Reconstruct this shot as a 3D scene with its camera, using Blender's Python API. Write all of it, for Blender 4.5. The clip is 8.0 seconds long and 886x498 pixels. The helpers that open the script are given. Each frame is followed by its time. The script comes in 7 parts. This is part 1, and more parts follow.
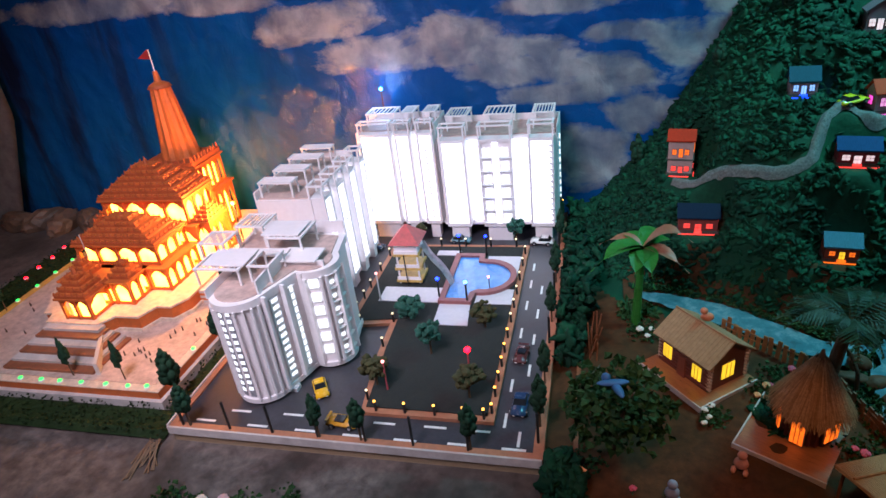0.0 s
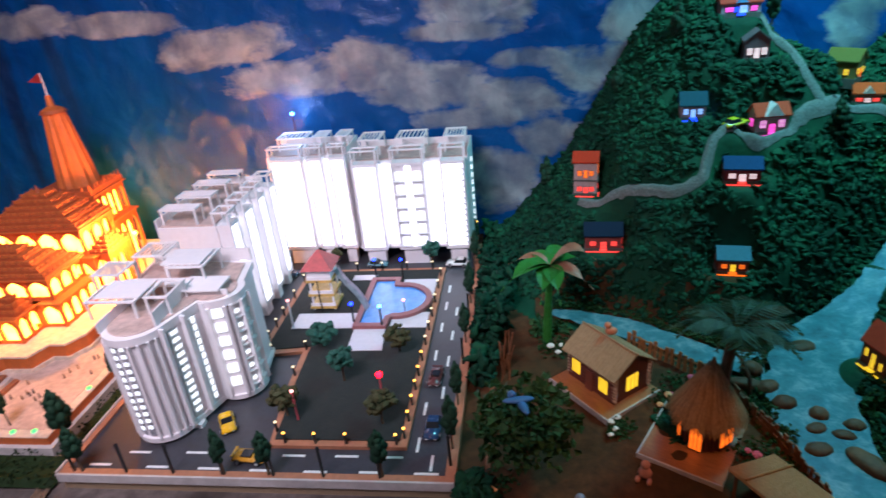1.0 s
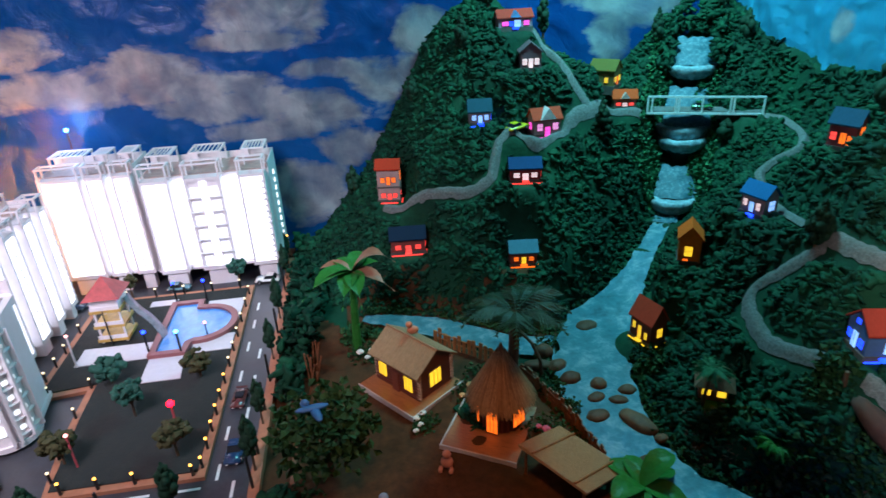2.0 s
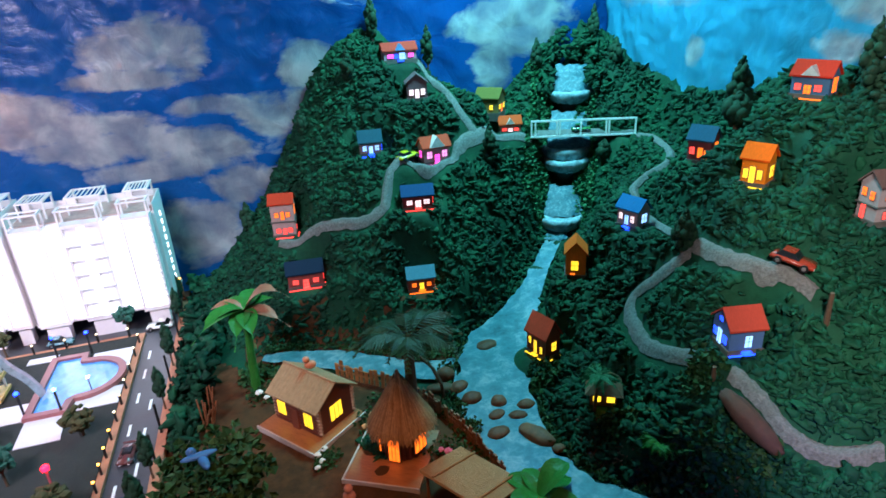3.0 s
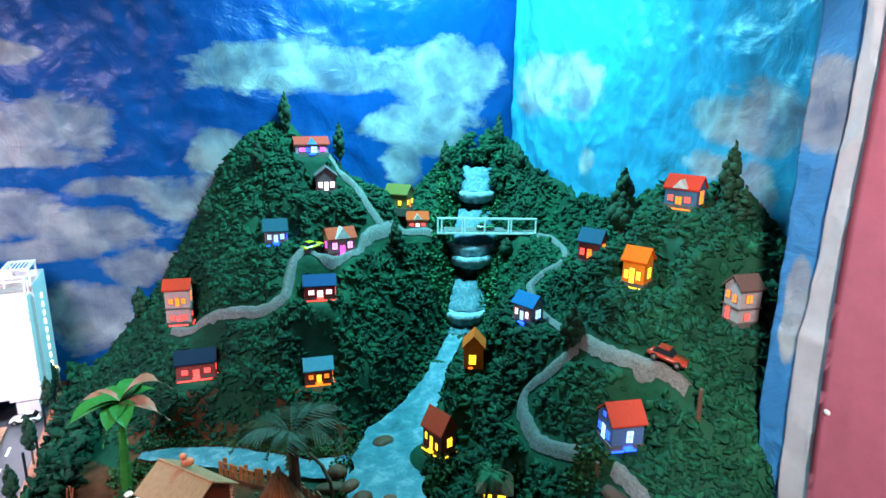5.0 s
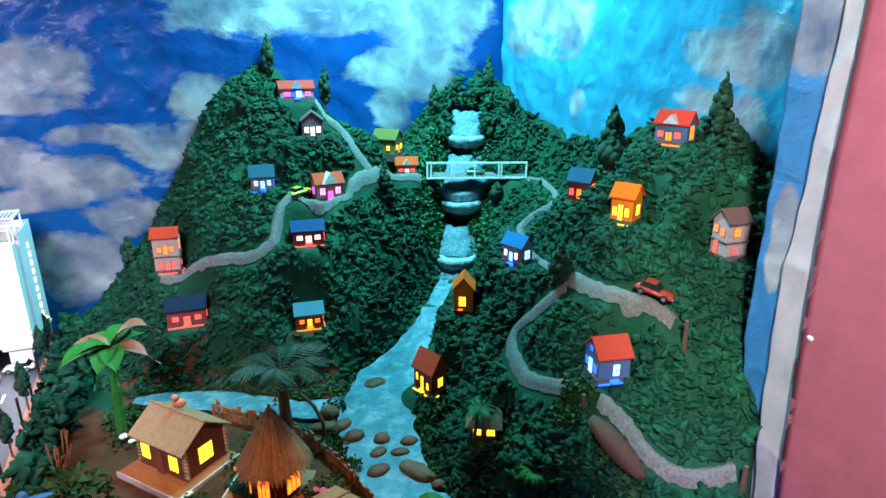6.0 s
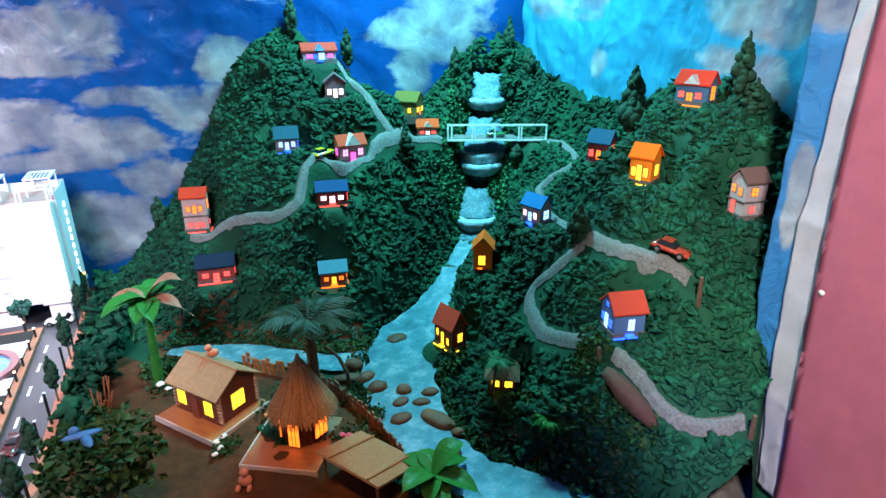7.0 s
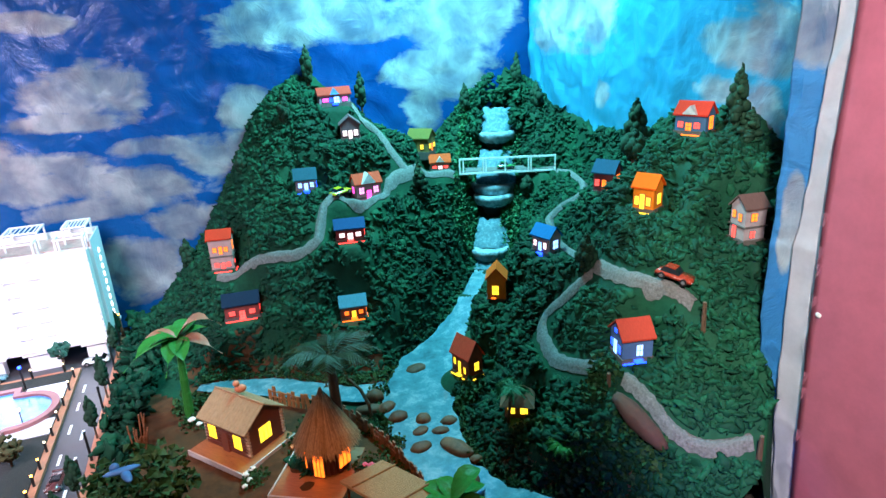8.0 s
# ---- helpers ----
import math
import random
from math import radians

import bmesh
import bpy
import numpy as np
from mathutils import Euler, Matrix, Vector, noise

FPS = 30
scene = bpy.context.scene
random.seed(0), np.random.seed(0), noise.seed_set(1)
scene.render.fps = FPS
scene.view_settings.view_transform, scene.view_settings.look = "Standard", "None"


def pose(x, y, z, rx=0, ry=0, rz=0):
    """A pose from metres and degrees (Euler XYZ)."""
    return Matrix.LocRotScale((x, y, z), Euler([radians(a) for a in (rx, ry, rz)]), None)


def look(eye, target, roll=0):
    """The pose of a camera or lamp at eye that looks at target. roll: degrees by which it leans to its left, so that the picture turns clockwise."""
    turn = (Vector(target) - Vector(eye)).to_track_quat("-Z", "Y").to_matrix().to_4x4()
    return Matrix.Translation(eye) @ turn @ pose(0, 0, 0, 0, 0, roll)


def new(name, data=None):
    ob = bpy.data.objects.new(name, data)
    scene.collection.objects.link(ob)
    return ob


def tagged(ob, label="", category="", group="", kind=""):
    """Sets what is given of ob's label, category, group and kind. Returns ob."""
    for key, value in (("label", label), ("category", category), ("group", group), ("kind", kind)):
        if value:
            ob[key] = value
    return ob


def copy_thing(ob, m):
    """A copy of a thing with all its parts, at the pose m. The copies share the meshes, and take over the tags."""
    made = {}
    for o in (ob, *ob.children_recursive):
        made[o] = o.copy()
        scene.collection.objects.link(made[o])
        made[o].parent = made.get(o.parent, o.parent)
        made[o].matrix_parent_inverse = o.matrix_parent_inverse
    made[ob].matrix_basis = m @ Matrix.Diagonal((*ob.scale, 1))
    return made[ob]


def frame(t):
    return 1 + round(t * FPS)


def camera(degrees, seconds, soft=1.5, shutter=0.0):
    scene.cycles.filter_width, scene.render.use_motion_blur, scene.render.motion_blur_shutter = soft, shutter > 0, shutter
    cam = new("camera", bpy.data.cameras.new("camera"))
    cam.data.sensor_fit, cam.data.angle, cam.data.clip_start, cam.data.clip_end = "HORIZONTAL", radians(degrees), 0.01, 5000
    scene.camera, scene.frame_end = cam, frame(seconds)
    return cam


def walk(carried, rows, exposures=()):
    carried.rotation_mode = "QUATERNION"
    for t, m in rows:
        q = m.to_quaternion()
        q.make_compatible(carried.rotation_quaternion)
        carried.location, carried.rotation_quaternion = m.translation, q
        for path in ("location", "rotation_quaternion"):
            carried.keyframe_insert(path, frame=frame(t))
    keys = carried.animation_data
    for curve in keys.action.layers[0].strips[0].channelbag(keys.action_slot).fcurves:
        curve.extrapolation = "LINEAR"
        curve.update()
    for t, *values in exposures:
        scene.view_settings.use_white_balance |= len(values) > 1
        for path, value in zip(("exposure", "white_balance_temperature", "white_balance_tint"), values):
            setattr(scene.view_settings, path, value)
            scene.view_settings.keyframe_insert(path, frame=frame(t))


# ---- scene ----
cam = camera(72.2, 8.0, 1.5, 0.3)
PATH = [
    (0, (1.257, -1.135, 1.302), (0.771, 0.566, 0.369), -7.1),
    (0.5, (1.271, -1.131, 1.298), (0.847, 0.6, 0.39), -6.5),
    (1, (1.325, -1.122, 1.287), (1.058, 0.653, 0.405), -5.4),
    (1.1, (1.339, -1.122, 1.285), (1.134, 0.661, 0.402), -5.1),
    (1.5, (1.4, -1.111, 1.263), (1.413, 0.687, 0.387), -3.4),
    (2, (1.47, -1.138, 1.249), (1.709, 0.649, 0.383), -2.8),
    (2.2, (1.491, -1.149, 1.253), (1.786, 0.627, 0.383), -2.7),
    (3.3, (1.569, -1.192, 1.247), (2.136, 0.579, 0.511), -3.0),
    (3.5, (1.583, -1.205, 1.248), (2.181, 0.572, 0.55), -2.4),
    (4, (1.6, -1.209, 1.275), (2.301, 0.578, 0.715), -1.0),
    (4.2, (1.609, -1.206, 1.288), (2.306, 0.611, 0.826), -0.6),
    (5.3, (1.63, -1.227, 1.231), (2.435, 0.521, 0.685), 1.1),
    (5.5, (1.647, -1.228, 1.225), (2.458, 0.506, 0.647), 1.0),
    (6, (1.647, -1.233, 1.193), (2.421, 0.497, 0.553), 0.2),
    (6.5, (1.639, -1.237, 1.178), (2.35, 0.506, 0.501), -0.3),
    (7, (1.617, -1.283, 1.184), (2.321, 0.436, 0.444), -0.1),
    (7.5, (1.623, -1.338, 1.226), (2.27, 0.415, 0.511), -3.9),
    (8, (1.62, -1.358, 1.241), (2.269, 0.414, 0.577), -2.9),
]
walk(cam, [(t, look(eye, target, roll)) for t, eye, target, roll in PATH], [(0, -1.05), (1.0, -1.0), (1.6, -1.0), (2.2, -0.8), (3.3, -0.2), (4.2, 0.0), (5.3, 0.22), (8, 0.22)])

# ---------- light and exposure ----------
world = bpy.data.worlds.new("room_dark")
scene.world = world
world.use_nodes = True
bg = world.node_tree.nodes["Background"]
bg.inputs["Color"].default_value = (0.35, 0.5, 0.8, 1)
bg.inputs["Strength"].default_value = 0.02


def lamp(name, kind, loc, target, power, color, size=0.3, spread=None, blend=0.6):
    data = bpy.data.lights.new(name, kind)
    data.energy, data.color = power, color
    if kind == "AREA":
        data.shape, data.size = "DISK", size
    else:
        data.shadow_soft_size = size
    if kind == "SPOT":
        data.spot_size, data.spot_blend = radians(spread), blend
    ob = new(name, data)
    ob.matrix_world = look(loc, target)
    return ob


# unseen spot added as fill for the estate and left banner
lamp("hall_lamp", "SPOT", (0.3, -1.1, 2.35), (0.1, 1.2, 0.4), 690, (0.92, 0.81, 1.0), 0.5, 72, 0.6)
lamp("cyan_lamp", "AREA", (2.50, 0.98, 2.12), (2.85, 1.38, 0.9), 108, (0.22, 0.86, 0.98), 0.5)
# unseen spot added to brighten the hanging curtains
lamp("side_lamp", "SPOT", (1.5, -1.7, 2.1), (2.85, -0.87, 0.98), 420, (1.0, 0.93, 0.9), 0.08, 46, 0.45)
lamp("blue_led", "SPOT", (2.46, -0.64, 0.42), (2.60, -0.44, 0.14), 2.8, (0.02, 0.12, 1.0), 0.02, 95)
# added warm fill over the village, no fixture stands there
lamp("village_lamp", "SPOT", (1.70, -0.6, 1.6), (1.62, 0.12, 0.05), 55, (1.0, 0.38, 0.11), 0.1, 44, 0.8)

lamp("temple_lamp", "POINT", (-0.25, 0.95, 0.36), (-0.25, 0.9, 0), 52, (1.0, 0.36, 0.07), 0.03)
lamp("tower_lamp", "POINT", (0.30, 1.49, 0.68), (0.3, 1.4, 0), 3.5, (0.30, 0.55, 1.0), 0.02)

# ---------- materials ----------


def nodes_of(name):
    m = bpy.data.materials.new(name)
    m.use_nodes = True
    nt = m.node_tree
    return m, nt, nt.nodes["Principled BSDF"]


def ramp(nt, fac, stops):
    r = nt.nodes.new("ShaderNodeValToRGB")
    els = r.color_ramp.elements
    while len(els) < len(stops):
        els.new(0.5)
    for e, (p, c) in zip(els, stops):
        e.position, e.color = p, (*c, 1)
    nt.links.new(fac, r.inputs["Fac"])
    return r.outputs["Color"]


def noise_tex(nt, vec, scale, detail=6, rough=0.6, distort=0.0):
    n = nt.nodes.new("ShaderNodeTexNoise")
    n.inputs["Scale"].default_value, n.inputs["Detail"].default_value = scale, detail
    n.inputs["Roughness"].default_value, n.inputs["Distortion"].default_value = rough, distort
    nt.links.new(vec, n.inputs["Vector"])
    return n.outputs["Fac"]


def math_node(nt, op, a, b=None, clamp=False):
    n = nt.nodes.new("ShaderNodeMath")
    n.operation, n.use_clamp = op, clamp
    for i, v in enumerate((a, b)):
        if v is None:
            continue
        if isinstance(v, (int, float)):
            n.inputs[i].default_value = v
        else:
            nt.links.new(v, n.inputs[i])
    return n.outputs[0]


def mix_rgb(nt, fac, a, b, mode="MIX"):
    n = nt.nodes.new("ShaderNodeMix")
    n.data_type, n.blend_type = "RGBA", mode
    for sock, v in ((n.inputs[0], fac), (n.inputs[6], a), (n.inputs[7], b)):
        if isinstance(v, (int, float)):
            sock.default_value = v
        elif isinstance(v, tuple):
            sock.default_value = (*v, 1)
        else:
            nt.links.new(v, sock)
    return n.outputs[2]


def shade(c, f):
    return tuple(min(1.0, v * f) for v in c)


def surface(name, base, rough=0.6, scale=40.0, vary=0.35, bump=0.15, metal=0.0, stain=0.0, stain_col=(0.05, 0.04, 0.03), per_object=0.0, coat=0.0, stretch=None, spec=0.5):
    """A matt or glossy paint, card, wood or cloth: grain at one scale, stains at a larger one."""
    m, nt, bsdf = nodes_of(name)
    tc = nt.nodes.new("ShaderNodeTexCoord")
    vec = tc.outputs["Object"]
    if stretch:
        mp = nt.nodes.new("ShaderNodeMapping")
        mp.inputs["Scale"].default_value = stretch
        nt.links.new(vec, mp.inputs["Vector"])
        vec = mp.outputs["Vector"]
    fine = noise_tex(nt, vec, scale, 7, 0.65)
    col = ramp(nt, fine, [(0.25, shade(base, 1 - vary)), (0.75, shade(base, 1 + vary))])
    if stain:
        big = noise_tex(nt, vec, scale * 0.16, 4, 0.6, 0.4)
        f = math_node(nt, "MULTIPLY", ramp(nt, big, [(0.45, (0, 0, 0)), (0.68, (1, 1, 1))]), stain)
        col = mix_rgb(nt, f, col, stain_col)
    if per_object:
        oi = nt.nodes.new("ShaderNodeObjectInfo")
        f = math_node(nt, "MULTIPLY_ADD", oi.outputs["Random"], per_object)
        f.node.inputs[2].default_value = 1 - per_object / 2
        g = nt.nodes.new("ShaderNodeHueSaturation")
        nt.links.new(f, g.inputs["Value"])
        nt.links.new(col, g.inputs["Color"])
        col = g.outputs["Color"]
    nt.links.new(col, bsdf.inputs["Base Color"])
    bsdf.inputs["Metallic"].default_value = metal
    bsdf.inputs["Coat Weight"].default_value = coat
    bsdf.inputs["Specular IOR Level"].default_value = spec
    rr = ramp(nt, fine, [(0.2, (max(0.02, rough - 0.12),) * 3), (0.8, (min(1, rough + 0.12),) * 3)])
    nt.links.new(rr, bsdf.inputs["Roughness"])
    if bump:
        b = nt.nodes.new("ShaderNodeBump")
        b.inputs["Strength"].default_value, b.inputs["Distance"].default_value = bump, 0.004
        nt.links.new(fine, b.inputs["Height"])
        nt.links.new(b.outputs["Normal"], bsdf.inputs["Normal"])
    return m


def glow(name, color, strength, vary=0.25, scale=30.0):
    """Paper or acrylic lit from behind by a lamp: uneven over its face."""
    m, nt, bsdf = nodes_of(name)
    tc = nt.nodes.new("ShaderNodeTexCoord")
    f = noise_tex(nt, tc.outputs["Object"], scale, 2, 0.5)
    col = ramp(nt, f, [(0.3, shade(color, 1 - vary)), (0.7, color)])
    bsdf.inputs["Base Color"].default_value = (*shade(color, 0.6), 1)
    nt.links.new(col, bsdf.inputs["Emission Color"])
    bsdf.inputs["Emission Strength"].default_value = strength
    bsdf.inputs["Roughness"].default_value = 0.5
    return m


def island_green(name, stops, rough=0.75, scale=55.0):
    """Foliage whose clumps differ in tone, each island by itself."""
    m, nt, bsdf = nodes_of(name)
    geo = nt.nodes.new("ShaderNodeNewGeometry")
    tc = nt.nodes.new("ShaderNodeTexCoord")
    big = noise_tex(nt, tc.outputs["Object"], 3.5, 3, 0.6)
    f = math_node(nt, "ADD", math_node(nt, "MULTIPLY", geo.outputs["Random Per Island"], 0.30), math_node(nt, "MULTIPLY", big, 0.75))
    col = ramp(nt, f, stops)
    fine = noise_tex(nt, tc.outputs["Object"], scale, 4)
    col = mix_rgb(nt, 0.5, col, ramp(nt, fine, [(0.3, (0.45, 0.45, 0.45)), (0.7, (1, 1, 1))]), "MULTIPLY")
    nt.links.new(col, bsdf.inputs["Base Color"])
    bsdf.inputs["Roughness"].default_value = rough
    bsdf.inputs["Specular IOR Level"].default_value = 0.18
    b = nt.nodes.new("ShaderNodeBump")
    b.inputs["Strength"].default_value, b.inputs["Distance"].default_value = 0.5, 0.006
    nt.links.new(fine, b.inputs["Height"])
    nt.links.new(b.outputs["Normal"], bsdf.inputs["Normal"])
    return m


def cloud_print(name, axis, blobs, glossy=0.26, low=(0.008, 0.15, 0.46), high=(0.002, 0.080, 0.34)):
    """A printed sky banner: deep blue with clouds at the places of the print."""
    m, nt, bsdf = nodes_of(name)
    geo = nt.nodes.new("ShaderNodeNewGeometry")
    sep = nt.nodes.new("ShaderNodeSeparateXYZ")
    nt.links.new(geo.outputs["Position"], sep.inputs[0])
    u, z = sep.outputs["XYZ".index(axis)], sep.outputs["Z"]
    mp = nt.nodes.new("ShaderNodeMapping")
    mp.inputs["Scale"].default_value = (1.0, 1.0, 1.7)
    nt.links.new(geo.outputs["Position"], mp.inputs["Vector"])
    warp = noise_tex(nt, mp.outputs["Vector"], 3.6, 10, 0.61, 0.25)
    best = None
    for cu, cz, ru, rz in blobs:
        a = math_node(nt, "DIVIDE", math_node(nt, "SUBTRACT", u, cu), ru)
        b = math_node(nt, "DIVIDE", math_node(nt, "SUBTRACT", z, cz), rz)
        d = math_node(nt, "ADD", math_node(nt, "MULTIPLY", a, a), math_node(nt, "MULTIPLY", b, b))
        d = math_node(nt, "SUBTRACT", 1.0, d)
        best = d if best is None else math_node(nt, "MAXIMUM", best, d)
    best = math_node(nt, "MAXIMUM", best, -1.0)
    dens = math_node(nt, "ADD", math_node(nt, "ADD", math_node(nt, "MULTIPLY", best, 0.62), 0.06), math_node(nt, "MULTIPLY", math_node(nt, "SUBTRACT", warp, 0.5), 2.3))
    mask = ramp(nt, dens, [(0.0, (0, 0, 0)), (0.08, (0.30, 0.30, 0.30)), (0.32, (1, 1, 1))])
    puff = noise_tex(nt, geo.outputs["Position"], 6.5, 6, 0.5, 0.3)
    cloud = ramp(nt, puff, [(0.30, (0.17, 0.22, 0.34)), (0.48, (0.36, 0.40, 0.48)), (0.66, (0.66, 0.68, 0.70))])
    if axis == "X":
        cloud = mix_rgb(nt, 1.0, cloud, (0.82, 0.82, 0.84), "MULTIPLY")
    deep = ramp(nt, math_node(nt, "ADD", math_node(nt, "MULTIPLY", z, 0.4), math_node(nt, "MULTIPLY", warp, 0.5)), [(0.25, low), (0.75, high)])
    if axis == "X":      # dark streaks put into the print as shade of vertical folds
        ms = nt.nodes.new("ShaderNodeMapping")
        ms.inputs["Scale"].default_value = (4.0, 4.0, 0.5)
        nt.links.new(geo.outputs["Position"], ms.inputs["Vector"])
        fold_shade = ramp(nt, noise_tex(nt, ms.outputs["Vector"], 1.6, 4, 0.55, 0.2), [(0.45, (0, 0, 0)), (0.62, (1, 1, 1))])
        edge = ramp(nt, math_node(nt, "MULTIPLY", math_node(nt, "ADD", u, 1.9), 0.4), [(0.1, (0.85, 0.85, 0.85)), (0.85, (0, 0, 0))])
        deep = mix_rgb(nt, math_node(nt, "MULTIPLY", fold_shade, edge), deep, (0.02, 0.02, 0.04))
    nt.links.new(mix_rgb(nt, mask, deep, cloud), bsdf.inputs["Base Color"])
    bsdf.inputs["Roughness"].default_value = glossy
    wr = noise_tex(nt, geo.outputs["Position"], 7, 6, 0.65, 1.2)
    b = nt.nodes.new("ShaderNodeBump")
    b.inputs["Strength"].default_value, b.inputs["Distance"].default_value = 0.5, 0.02
    nt.links.new(wr, b.inputs["Height"])
    nt.links.new(b.outputs["Normal"], bsdf.inputs["Normal"])
    return m


